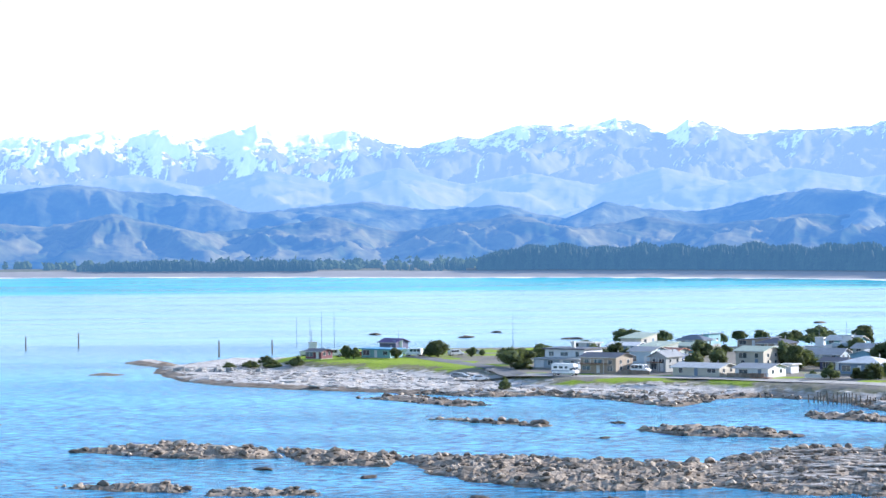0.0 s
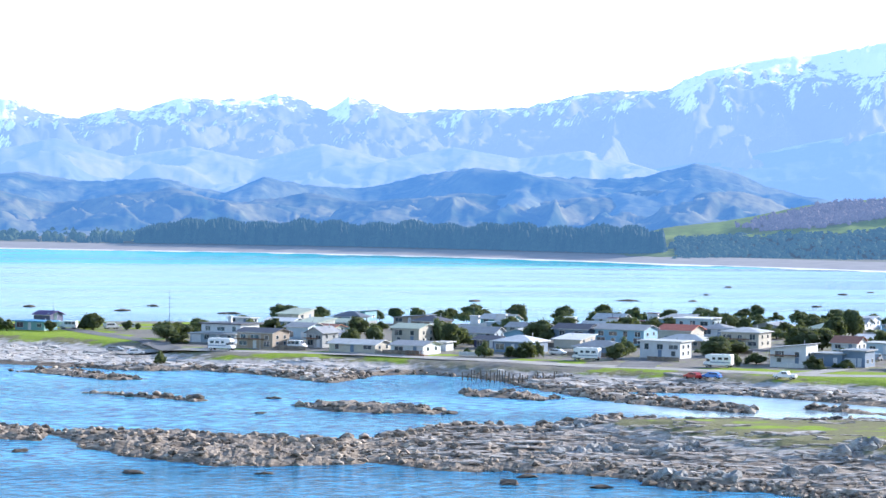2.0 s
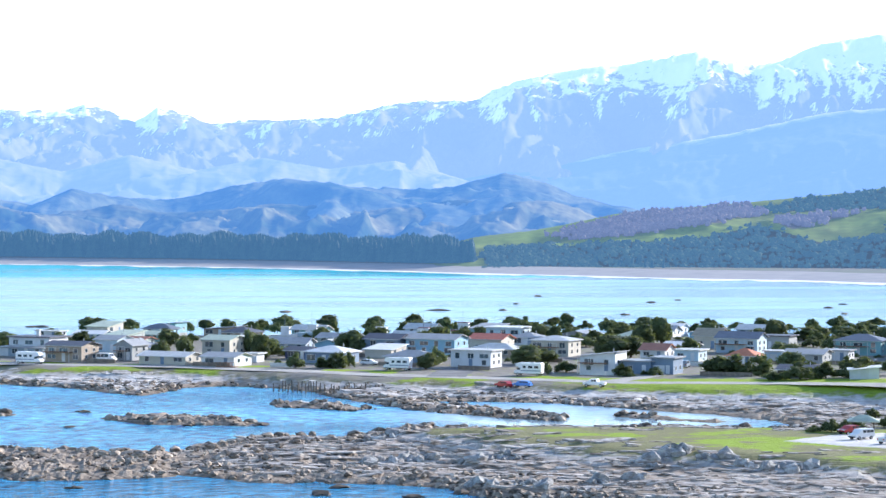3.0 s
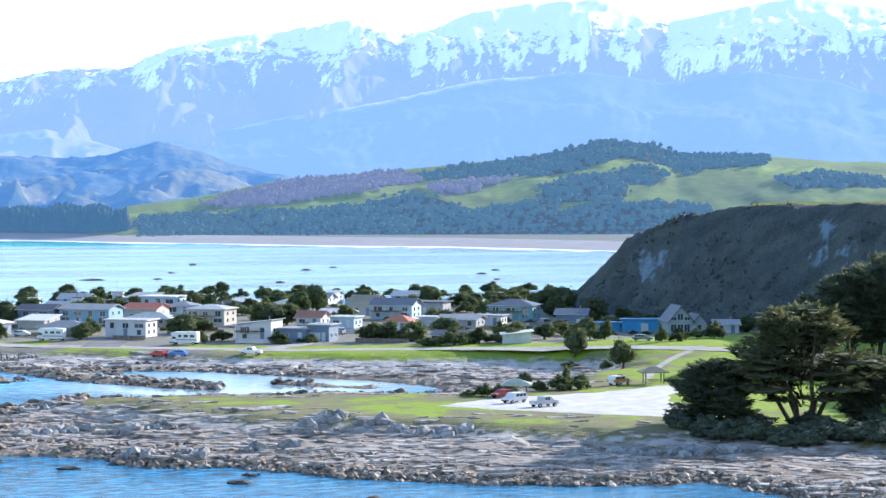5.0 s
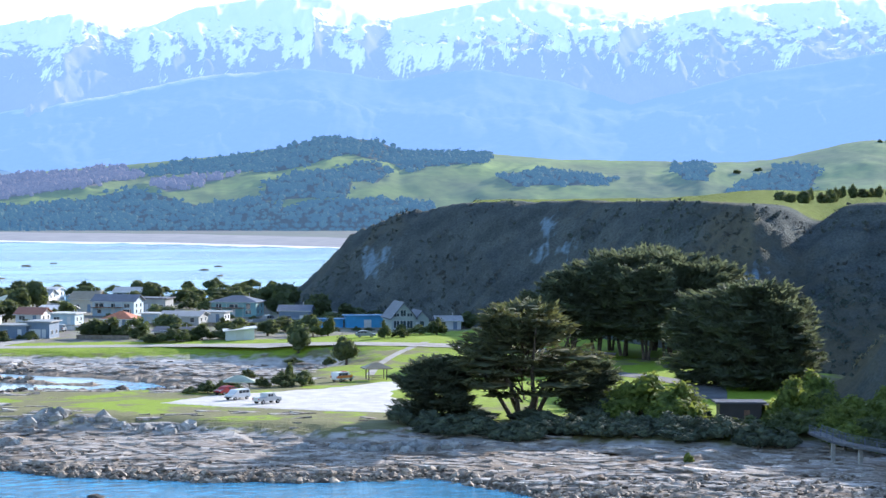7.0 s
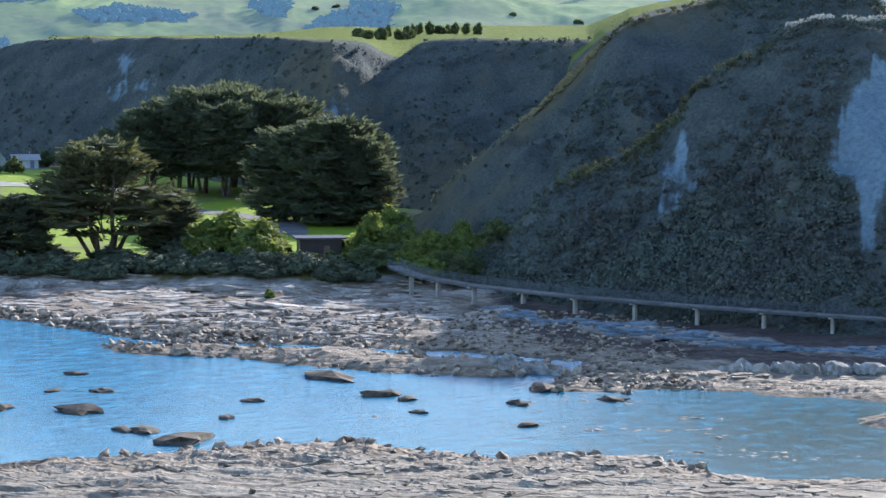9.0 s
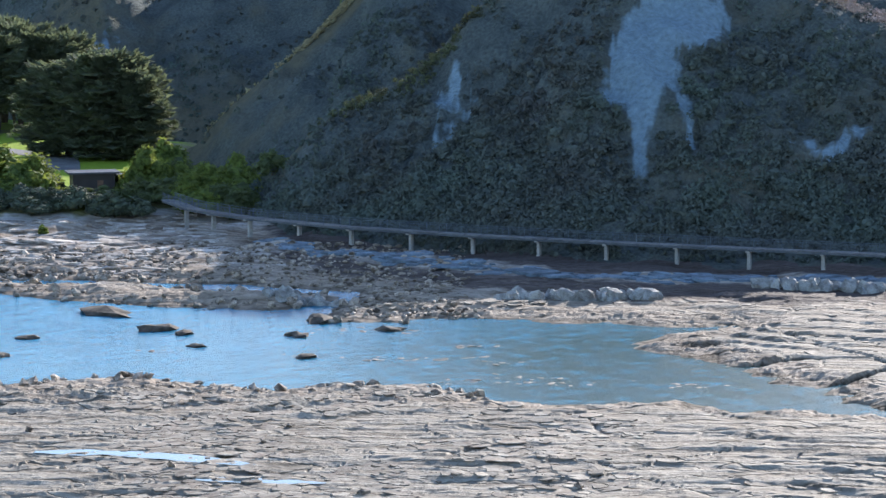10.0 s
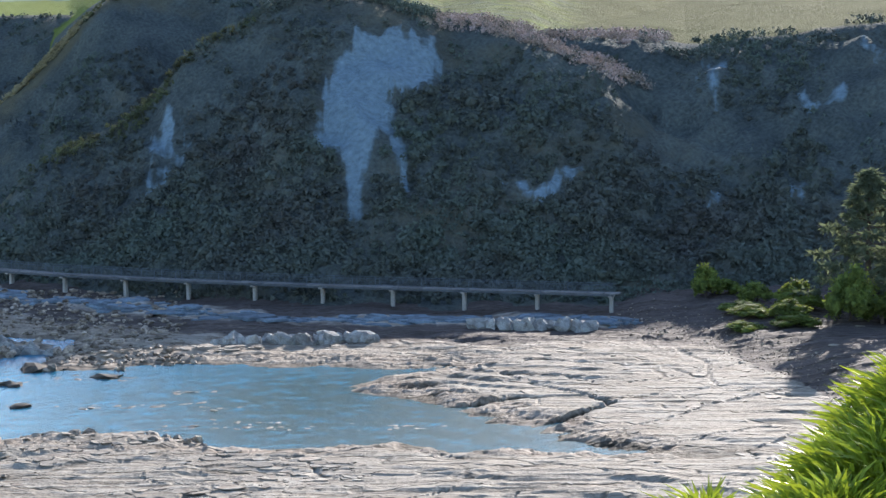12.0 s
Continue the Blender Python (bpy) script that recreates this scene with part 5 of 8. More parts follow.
def building(name, x, y, rz, w, d, h, roof, rise, wall, roof_name, chimney=False, balcony=False, garage=False, deck=False):
    z = max(2.6, min(ground_at(x, y), 4.0)) - 0.1
    h, rise = h * 0.84, rise * 0.95
    BUILT.append((x, y, max(w, d)))
    colour, cover = COLOUR_WORD.get(wall, wall), roof_name.replace("roof_", "")
    form = {"flat": "flat", "gable": "gabled", "front": "steep gabled", "hip": "hipped", "mono": "sloping"}[roof]
    storeys = "two-storey" if h > 4 else "single-storey"
    if name == "shed":
        ob = base("shed", x, y, z, rz, f"{colour} shed with {form} {cover} roof on grass", "shed")
    else:
        ob = base("house", x, y, z, rz, f"{storeys} {colour} weatherboard house with {form} {cover} roof", "house", "houses of the settlement")
    W, D = w / 2, d / 2
    k = rise / (w if roof == "mono" else 1)
    if roof == "gable":
        bm = bmesh.new()
        pts = [(-D, -0.6), (D, -0.6), (D, h), (0, h + rise), (-D, h)]
        a, b = [bm.verts.new((-W, p, q)) for p, q in pts], [bm.verts.new((W, p, q)) for p, q in pts]
        bm.faces.new(a), bm.faces.new(b[::-1])
        for i in range(5):
            bm.faces.new((a[i], a[(i + 1) % 5], b[(i + 1) % 5], b[i]))
        bmesh.ops.recalc_face_normals(bm, faces=bm.faces)
    elif roof == "front":
        bm = prism([(-W, -0.6), (W, -0.6), (W, h), (0, h + rise), (-W, h)], -D, D)
    elif roof == "mono":
        bm = prism([(-W, -0.6), (W, -0.6), (W, h + rise), (-W, h)], -D, D)
    else:
        bm = boxed(-W, W, -D, D, -0.6, h)
    part("wall", bm, WALL[wall], ob)
    part("roof", roof_mesh(roof, w, d, h, rise), ROOF[roof_name], ob, f"{cover} {form} roof")
    part("footing", boxed(-W - 0.08, W + 0.08, -D - 0.08, D + 0.08, -0.7, 0.25), concrete, ob)
    levels = [1.55] if h < 4 else [1.45, h - 1.2]
    if name == "shed":
        part("door", boxed(-0.9, 0.9, -D - 0.05, -D + 0.02, 0.25, 2.2), frame_mat, ob)
        return ob
    for lv, zz in enumerate(levels):
        n = max(2, int(w / 3.3))
        for i in range(n):
            xx = -W + w * (i + 0.5) / n
            if garage and lv == 0 and len(levels) > 1 and i < n / 2:
                continue
            if lv == 0 and i == n // 2:
                continue
            window(ob, xx, -D, zz, (1.2, 2.4, 1.6)[(i * 2 + lv + int(x)) % 3], (1.3, 1.1, 1.5)[(i + lv + int(y)) % 3], "f")
        for i in range(2):
            window(ob, W, -D + d * (0.28 + 0.44 * i), zz, 1.1, 1.0, "r")
    xd = -W + w * (n // 2 + 0.5) / n
    door = part("door", boxed(xd - 0.48, xd + 0.48, -D - 0.05, -D + 0.02, 0.26, 2.3), WALL["white" if wall not in ("white", "cream") else "slate_blue"], ob)
    part("handle", boxed(xd + 0.32, xd + 0.40, -D - 0.10, -D - 0.05, 1.2, 1.3), frame_mat, door)
    if garage:
        g = part("garage_door", boxed(-W + 0.4, -W + 3.2, -D - 0.06, -D + 0.02, 0.26, 2.25), WALL["white"], ob)
        for i in range(4):
            part("panel", boxed(-W + 0.45, -W + 3.15, -D - 0.085, -D - 0.06, 0.32 + i * 0.48, 0.74 + i * 0.48), WALL["white"], g)
    if chimney:
        part("chimney", box(boxed(-0.45, 0.45, -0.35, 0.35, h, h + 1.9), -0.55, 0.55, -0.45, 0.45, h + 1.75, h + 1.95), brick_mat, ob)
    else:
        part("vent_pipe", tube(bmesh.new(), (W * 0.45, d * 0.2, h), (W * 0.45, d * 0.2, h + rise + 0.7), 0.09, 0.09), ROOF["roof_pale"], ob)
    if roof in ("gable", "hip"):
        part("gutter", boxed(-W - 0.6, W + 0.6, -D - 0.74, -D - 0.61, h - rise * 0.6 / D - 0.02, h - rise * 0.6 / D + 0.12), frame_mat, ob)
    if balcony:
        zb = 2.5 if h > 4 else 0.5
        b = part("balcony", boxed(-W, W * 0.5, -D - 1.6, -D - 0.003, zb, zb + 0.18), deck_mat, ob)
        for i in range(5):
            xx = -W + 0.06 + (w * 0.75 - 0.12) * i / 4
            part("post", boxed(xx - 0.05, xx + 0.05, -D - 1.58, -D - 1.48, (0 if i in (0, 4) else zb + 0.18), zb + 1.15), frame_mat, b)
        part("rail", boxed(-W, W * 0.5, -D - 1.6, -D - 1.46, zb + 1.15, zb + 1.22), frame_mat, b)
    if deck:
        b = part("deck", boxed(W * 0.2, W + 1.5, -D - 2.2, -D - 0.09, 0.2, 0.4), deck_mat, ob)
        for i in range(6):
            xx = W * 0.2 + 0.06 + (W * 0.8 + 1.38) * i / 5
            part("post", boxed(xx - 0.05, xx + 0.05, -D - 2.18, -D - 2.08, -0.4, 1.3), deck_mat, b)
        part("rail", boxed(W * 0.2, W + 1.5, -D - 2.2, -D - 2.06, 1.3, 1.38), deck_mat, b)
    return ob


def house(*a, **k):
    return building("house", *a, **k)


def shed(*a, **k):
    return building("shed", *a, **k)


house(34.0, 656.7, -36, 12.1, 9, 5.6, "flat", 0.3, "white", "roof_dark", chimney=True)
house(30.4, 650.1, -36, 13.6, 5, 2.8, "flat", 0.2, "blue_grey", "roof_grey", garage=True)
house(40.8, 628.7, -36, 10.4, 8, 5.0, "gable", 0.9, "tan", "roof_dark", balcony=True)
house(54.4, 668.6, -36, 6.7, 8, 4.2, "gable", 1.0, "pale_blue", "roof_grey")
house(56.0, 632.7, -36, 4.6, 8, 4.8, "front", 1.3, "grey", "roof_grey", balcony=True)
house(63.4, 611.3, -36, 12.9, 8, 2.7, "gable", 0.9, "cream", "roof_pale")
house(76.2, 604.3, -36, 8.9, 9, 2.9, "gable", 0.9, "white", "roof_grey", deck=True)
house(81.0, 646.9, -36, 8.0, 9, 5.2, "gable", 1.0, "cream", "roof_green")
shed(85.0, 617.7, -36, 3.0, 4, 2.6, "flat", 0.3, "white", "roof_pale")
house(96.3, 726.4, -36, 8.6, 9, 3.0, "hip", 1.4, "tan", "roof_dark")
house(103.3, 611.9, -36, 10.5, 9, 3.6, "hip", 1.3, "slate_blue", "roof_white")
house(98.6, 629.8, -36, 6.4, 6, 2.8, "gable", 0.8, "navy", "roof_dark")
house(124.6, 649.6, -36, 9.7, 8, 5.0, "gable", 1.2, "slate_blue", "roof_dark")
house(136.7, 644.3, -36, 13.9, 9, 5.2, "gable", 1.1, "sky_blue", "roof_grey")
house(122.1, 603.6, -36, 11.7, 8, 2.6, "hip", 1.3, "slate_blue", "roof_grey", garage=True)
house(153.7, 654.0, -36, 9.3, 9, 4.4, "gable", 1.3, "cream", "roof_red")
house(134.7, 589.2, -36, 10.4, 7, 5.0, "flat", 0.3, "white", "roof_pale", garage=True)
house(170.8, 705.1, -36, 10.5, 9, 5.2, "flat", 0.3, "pale_blue", "roof_white")
house(172.0, 686.5, -36, 7.3, 8, 3.0, "hip", 1.2, "white", "roof_grey")
house(165.9, 632.8, -36, 10.4, 9, 5.2, "hip", 1.0, "cream", "roof_pale", balcony=True)
house(159.6, 565.1, -36, 8.7, 8, 4.8, "mono", 1.2, "white", "roof_grey", balcony=True)
house(168.1, 562.1, -36, 6.7, 7, 3.6, "flat", 0.3, "slate_blue", "roof_grey")
house(173.5, 559.8, -36, 5.3, 7, 4.6, "flat", 0.3, "slate_blue", "roof_grey", garage=True)
house(188.5, 616.5, -36, 6.6, 8, 3.0, "gable", 1.5, "white", "roof_rust")
house(194.1, 606.3, -36, 6.3, 7, 3.4, "flat", 0.3, "pale_blue", "roof_pale")
house(218.8, 665.0, -36, 7.2, 9, 4.6, "gable", 1.8, "cream", "roof_tan")
house(219.2, 640.5, -36, 11.4, 9, 5.0, "gable", 1.6, "pale_blue", "roof_slate", balcony=True)
house(234.7, 658.3, -36, 10.8, 8, 4.4, "flat", 0.3, "grey", "roof_dark")
house(205.2, 596.8, -36, 7.1, 8, 2.6, "hip", 1.6, "white", "roof_orange")
shed(214.4, 599.7, -36, 4.5, 5, 3.4, "flat", 0.3, "pale_blue", "roof_pale")
house(221.3, 595.6, -36, 10.0, 9, 3.0, "gable", 1.0, "grey", "roof_grey")
house(232.2, 602.9, -36, 6.7, 6, 3.2, "flat", 0.3, "white", "roof_grey", garage=True)
house(247.9, 626.3, -36, 12.1, 9, 5.0, "hip", 1.4, "teal", "roof_slate", balcony=True)
house(250.0, 591.3, -30, 7.7, 8, 4.2, "gable", 1.2, "slate_blue", "roof_slate", balcony=True)
shed(206.3, 520.0, -20, 6.3, 7, 2.6, "mono", 0.8, "white", "roof_white")
house(197.4, 536.0, -36, 8.5, 7, 2.4, "gable", 0.9, "dark_wood", "roof_dark")
shed(249.2, 568.1, -18, 6.4, 3, 2.6, "flat", 0.2, "bright_blue", "roof_blue")
shed(256.9, 562.9, -18, 10.6, 4, 3.6, "flat", 0.2, "bright_blue", "roof_blue")
house(273.0, 550.5, -20, 5.8, 7, 2.8, "gable", 1.0, "white", "roof_grey")
house(204.1, 691.3, -36, 7.2, 8, 3.0, "hip", 1.2, "cream", "roof_green")
house(232.4, 742.3, -36, 5.9, 8, 3.0, "gable", 1.0, "white", "roof_white")
house(42.2, 743.0, -36, 7.6, 4, 2.6, "flat", 0.3, "white", "roof_pale")
house(-35.1, 707.6, -36, 5.6, 5, 2.7, "gable", 0.6, "maroon", "roof_dark")
house(-17.4, 710.8, -36, 10.1, 6, 3.0, "flat", 0.3, "teal", "roof_blue")
house(-14.4, 728.9, -36, 5.8, 6, 4.4, "gable", 1.0, "navy", "roof_purple")

# steep-gabled house below the bluff
def gable_house(x, y, rz, w, d, h, rise):
    ob = base("house", x, y, ground_at(x, y) - 0.1, rz, "grey-green steep-gabled house with glazed end and slate roof", "house", "houses of the settlement")
    W, D = w / 2, d / 2
    xm = -W + w * 0.62
    bm = bmesh.new()
    part("wall", prism([(-W, -0.6), (xm, -0.6), (xm, h), ((xm - W) / 2, h + rise), (-W, h)], -D, D), WALL["grey_green"], ob)
    part("wing", prism([(xm, -0.6), (W, -0.6), (W, h - 0.6), ((xm + W) / 2, h + 1.3), (xm, h - 0.6)], -D + 0.8, D), WALL["grey_green"], ob)
    c = (xm - W) / 2
    for s0, e0 in ((-W - 0.5, h - 0.6), (xm + 0.5, h - 0.6)):
        part("roof", prism([(c, h + rise), (s0, e0), (s0, e0 + 0.2), (c, h + rise + 0.24)], -D - 0.6, D + 0.4), ROOF["roof_slate"], ob)
    c2 = (xm + W) / 2
    for s0 in (xm, W + 0.4):
        part("roof", prism([(c2, h + 1.3), (s0, h - 0.8), (s0, h - 0.6), (c2, h + 1.52)], -D + 0.3, D + 0.3), ROOF["roof_slate"], ob)
    for i in range(3):
        window(ob, -W + 1.1 + i * 1.65, -D, 1.6, 1.5, 1.9, "f")
        window(ob, -W + 1.1 + i * 1.65, -D, 4.3 if i == 1 else 3.9, 1.4, 1.6 if i == 1 else 0.9, "f")
    window(ob, c2, -D + 0.8, 1.7, 1.2, 1.3, "f")
    door = part("door", boxed(c2 - 1.75, c2 - 0.85, -D + 0.74, -D + 0.82, 0.1, 2.1), WALL["white"], ob)
    part("handle", boxed(c2 - 1.0, c2 - 0.92, -D + 0.69, -D + 0.74, 1.0, 1.1), frame_mat, door)


gable_house(262.3, 551.6, -12, 9.4, 10, 3.4, 3.4)

# ------------------------------------------------------------ vehicles
tyre_mat = mat("tyre", (0.02, 0.02, 0.02), 0.9, 0.2, 0.3)
rim_mat = mat("rim", (0.55, 0.55, 0.56), 0.35, 0.1, 0.2, metal=0.8)
glass_dark = mat("car_glass", (0.03, 0.04, 0.05), 0.05, 0.1, 1.0, spec=0.8)
lamp_red = mat("tail_lamp", (0.45, 0.03, 0.02), 0.3, 0.1, 0.3)
lamp_clear = mat("head_lamp", (0.75, 0.75, 0.72), 0.2, 0.1, 0.3)
CAR_PAINT = {n: mat("paint_" + n, c, 0.3, 0.05, 1.0, spec=0.6) for n, c in (("white", (0.8, 0.8, 0.8)), ("red", (0.42, 0.03, 0.03)), ("blue", (0.05, 0.22, 0.62)), ("grey", (0.24, 0.27, 0.30)), ("orange", (0.75, 0.22, 0.05)), ("silver", (0.55, 0.56, 0.57)))}
stripe_mat = mat("stripe", (0.25, 0.30, 0.38), 0.4, 0.1, 1.0)
PROFILE = {"car": [(-2.2, 0.35), (2.15, 0.35), (2.2, 0.75), (1.3, 0.92), (0.55, 1.42), (-1.2, 1.45), (-1.9, 1.0), (-2.2, 0.95)],
           "wagon": [(-2.3, 0.35), (2.2, 0.35), (2.25, 0.85), (1.5, 1.0), (0.8, 1.68), (-2.1, 1.7), (-2.3, 1.0)],
           "ute": [(-2.5, 0.45), (2.4, 0.45), (2.45, 0.95), (1.4, 1.1), (0.8, 1.72), (-0.7, 1.72), (-0.9, 1.1), (-2.5, 1.1)],
           "van": [(-2.5, 0.4), (2.4, 0.4), (2.45, 1.0), (1.9, 1.2), (1.2, 2.2), (-2.4, 2.25), (-2.5, 1.0)],
           "camper": [(-3.3, 0.55), (2.6, 0.55), (3.2, 0.6), (3.25, 1.15), (2.7, 1.3), (2.1, 2.0), (2.9, 2.1), (2.85, 2.75), (2.3, 2.95), (-3.2, 2.95), (-3.35, 2.7)],
           "truck": [(-3.0, 0.7), (3.0, 0.7), (3.0, 2.4), (1.3, 2.4), (1.3, 1.2), (-3.0, 1.2)]}
LABEL = {"car": "parked car", "wagon": "station wagon", "ute": "pickup truck", "van": "van", "camper": "motorhome", "truck": "flat-bed truck"}


def vehicle(kind, x, y, rz, colour, note="on the road"):
    z = ground_at(x, y) + 0.06
    pts = PROFILE[kind]
    half = {"camper": 1.15, "truck": 1.1, "van": 1.0}.get(kind, 0.88)
    ob = base({"car": "car", "wagon": "car", "ute": "pickup", "van": "van", "camper": "motorhome", "truck": "truck"}[kind], x, y, z, rz, f"{colour} {LABEL[kind]} standing {note}", LABEL[kind].split()[-1], "vehicles of the settlement")
    bm = prism(pts, -half, half)
    bmesh.ops.bevel(bm, geom=bm.edges[:], offset=0.06, segments=2, affect="EDGES")
    body = part("body", bm, CAR_PAINT[colour], ob)
    zs = [p[1] for p in pts]
    top, front, rear = max(zs), max(p[0] for p in pts), min(p[0] for p in pts)
    if kind == "camper":
        for sgn in (-1, 1):
            for a, b in ((-2.7, -1.7), (-1.2, -0.2), (0.4, 1.1)):
                part("side_window", boxed(a, b, sgn * half - 0.02, sgn * half + 0.02, 1.75, 2.3), glass_dark, body)
            part("cab_window", boxed(1.75, 2.5, sgn * half - 0.02, sgn * half + 0.015, 1.35, 1.85), glass_dark, body)
            part("stripe", boxed(-3.2, 1.6, sgn * half - 0.02, sgn * half + 0.012, 1.05, 1.3), stripe_mat, body)
        part("roof_vent", boxed(-1.4, -0.7, -0.35, 0.35, 2.95, 3.1), CAR_PAINT["silver"], body)
        part("windscreen", prism([(2.69, 1.34), (2.72, 1.36), (2.14, 1.98), (2.1, 1.96)], -0.95, 0.95), glass_dark, body)
    else:
        lo = {"van": 1.25, "truck": 1.55, "ute": 1.15, "wagon": 1.05}.get(kind, 0.98)
        cabin = [p for p in pts if p[1] > lo]
        x1, x0 = max(p[0] for p in cabin), min(p[0] for p in cabin)
        for sgn in (-1, 1):
            n = 2 if kind in ("ute", "truck") else 3
            for i in range(n):
                a = x0 + 0.15 + (x1 - x0 - 0.35) * i / n
                part("side_window", boxed(a, a + (x1 - x0 - 0.35) / n - 0.1, sgn * half - 0.02, sgn * half + 0.012, lo + 0.03, top - 0.14), glass_dark, body)
        part("windscreen", prism([(x1 + 0.02, top - 0.1), (x1 + 0.06, top - 0.1), (x1 + 0.62 * (top - lo), lo + 0.06), (x1 + 0.55 * (top - lo), lo + 0.04)], -half + 0.12, half - 0.12), glass_dark, body)
    for sgn in (-1, 1):
        part("head_lamp", boxed(front - 0.12, front + 0.02, sgn * (half - 0.25) - 0.16, sgn * (half - 0.25) + 0.16, 0.68, 0.82), lamp_clear, body)
        part("tail_lamp", boxed(rear - 0.02, rear + 0.1, sgn * (half - 0.16) - 0.1, sgn * (half - 0.16) + 0.1, 0.7, 0.95), lamp_red, body)
    part("bumper", boxed(front - 0.05, front + 0.07, -half + 0.1, half - 0.1, 0.38, 0.55), tyre_mat, body)
    r = 0.36 if kind in ("camper", "truck", "ute", "van") else 0.31
    for xx in (rear + 0.85, front - 0.85):
        for sgn in (-1, 1):
            w = part("wheel", tube(bmesh.new(), (0, -0.11, 0), (0, 0.11, 0), r, r, 14), tyre_mat, ob)
            w.location = (xx, sgn * (half - 0.08), r - 0.04)
            part("rim", tube(bmesh.new(), (0, sgn * 0.09, 0), (0, sgn * 0.125, 0), r * 0.6, r * 0.55, 10), rim_mat, w)
    if colour == "white" and note == "on the grass verge":
        for sgn in (-1, 1):
            part("stripe", boxed(-2.3, 1.8, sgn * half - 0.02, sgn * half + 0.014, 0.6, 1.1), CAR_PAINT["orange"], body, "orange side stripe")
        part("light_bar", boxed(0.2, 0.5, -0.6, 0.6, top, top + 0.14), lamp_red, body)
    if kind == "truck":
        part("deck_side", boxed(-2.95, 1.2, -1.1, -1.02, 1.2, 1.6), CAR_PAINT["grey"], body)
    return ob


vehicle("camper", 29.9, 617.2, -30, "white")
vehicle("camper", 113.5, 579.5, 148, "white")
vehicle("camper", 139.8, 557.5, 146, "white")
vehicle("van", 48.9, 623.0, -34, "white", "in a drive")
vehicle("ute", 146.4, 525.2, 145, "white")
vehicle("car", 128.6, 535.5, 120, "red")
vehicle("car", 132.2, 533.2, 140, "blue")
vehicle("car", 156.0, 399.5, 205, "red", "in the gravel car park")
vehicle("wagon", 154.4, 390.2, 205, "white", "in the gravel car park")
vehicle("ute", 156.5, 382.2, 20, "silver", "in the gravel car park")
vehicle("wagon", 186.2, 418.6, 25, "white", "on the grass verge")
vehicle("car", 226.5, 497.0, -20, "grey", "before the shrubs")
vehicle("truck", 238.4, 587.0, 10, "grey", "by the fence")
vehicle("car", 4.2, 640.5, -20, "grey", "beside the green")
vehicle("car", 9.1, 630.0, 20, "white", "beside the green")
vehicle("car", 110.4, 599.2, -30, "white", "in a drive")
vehicle("wagon", 184.7, 581.5, 60, "grey", "in a drive")
for kind, x, y, rz, colour in (("van", -31.5, 716, 20, "white"), ("wagon", -27.5, 719, 170, "silver"), ("car", -23, 717, 10, "red"), ("van", -8.5, 716, 160, "white"), ("car", -4.5, 718, 15, "blue"), ("wagon", 3.5, 716, 30, "white"), ("car", 9.5, 719, 10, "silver")):
    vehicle(kind, x, y, rz, colour, "behind the harbour green")
vehicle("wagon", 28.5, 652.5, -30, "white", "in a drive")


# ------------------------------------------------------------ roads and paths
def strip(name, pts, width, material, label, category, lift=0.05):
    """A paved strip laid over the ground along a line on the plan."""
    P = [Vector((x, y, 0)) for x, y in pts]
    dense = []
    for a, b in zip(P, P[1:]):
        n = max(2, int((b - a).length / 3))
        dense += [a.lerp(b, i / n) for i in range(n)]
    dense.append(P[-1])
    arr = np.array([(p.x, p.y) for p in dense])
    for _ in range(6):
        arr[1:-1] = (arr[:-2] + 2 * arr[1:-1] + arr[2:]) / 4
    t = np.gradient(arr, axis=0)
    t /= np.linalg.norm(t, axis=1)[:, None]
    nrm = np.stack([-t[:, 1], t[:, 0]], 1)
    k = np.linspace(-0.5, 0.5, max(5, int(width / 1.5)))
    edge = 1 + 0.12 * (fbm(arr[:, 0] / 4, arr[:, 1] / 4, 3) - 0.5)
    G = arr[:, None, :] + nrm[:, None, :] * (k[None, :] * width * edge[:, None])[:, :, None]
    Z = land_height(G[..., 0], G[..., 1])[0]
    Z = np.maximum(Z, np.median(Z, axis=1)[:, None] - 0.05) + lift
    ob = grid_mesh(name, G[..., 0], G[..., 1], Z, material)
    return tagged(ob, label, category, kind="structure")


asphalt = mat("asphalt", (0.20, 0.20, 0.20), 0.9, 0.25, 5.0, 0.2, second=(0.14, 0.14, 0.145))
gravel = mat("pale_gravel", (0.66, 0.64, 0.60), 0.95, 0.2, 3.0, 0.4, fine=14)
road_gravel = mat("road_gravel", (0.44, 0.42, 0.385), 0.95, 0.25, 4.0, 0.3, second=(0.33, 0.315, 0.29), fine=14)
strip("road", [(4, 636), (18, 628), (31, 616), (70, 598), (105, 566), (128, 551), (150, 534), (184, 519), (206, 492), (232, 470), (262, 450)], 8, road_gravel, "pale gravel shore road along the houses", "road")
strip("road", [(18, 628), (12, 660), (0, 690), (-10, 720)], 6, asphalt, "grey asphalt lane to the harbour", "road", 0.06)
strip("road", [(120, 556), (128, 580), (150, 600), (178, 640)], 9, asphalt, "grey asphalt street between the houses", "road", 0.07)
strip("road", [(152, 534), (168, 552), (180, 575)], 5, road_gravel, "pale concrete drive between houses", "road", 0.08)
strip("footpath", [(232, 478), (218, 462), (206, 446), (196, 428)], 1.6, road_gravel, "worn pale footpath across the lawn", "path", 0.07)
strip("road", [(198, 412), (215, 420), (232, 428), (243, 410), (242, 382), (228, 360)], 6, asphalt, "grey asphalt road under the cypresses", "road", 0.07)


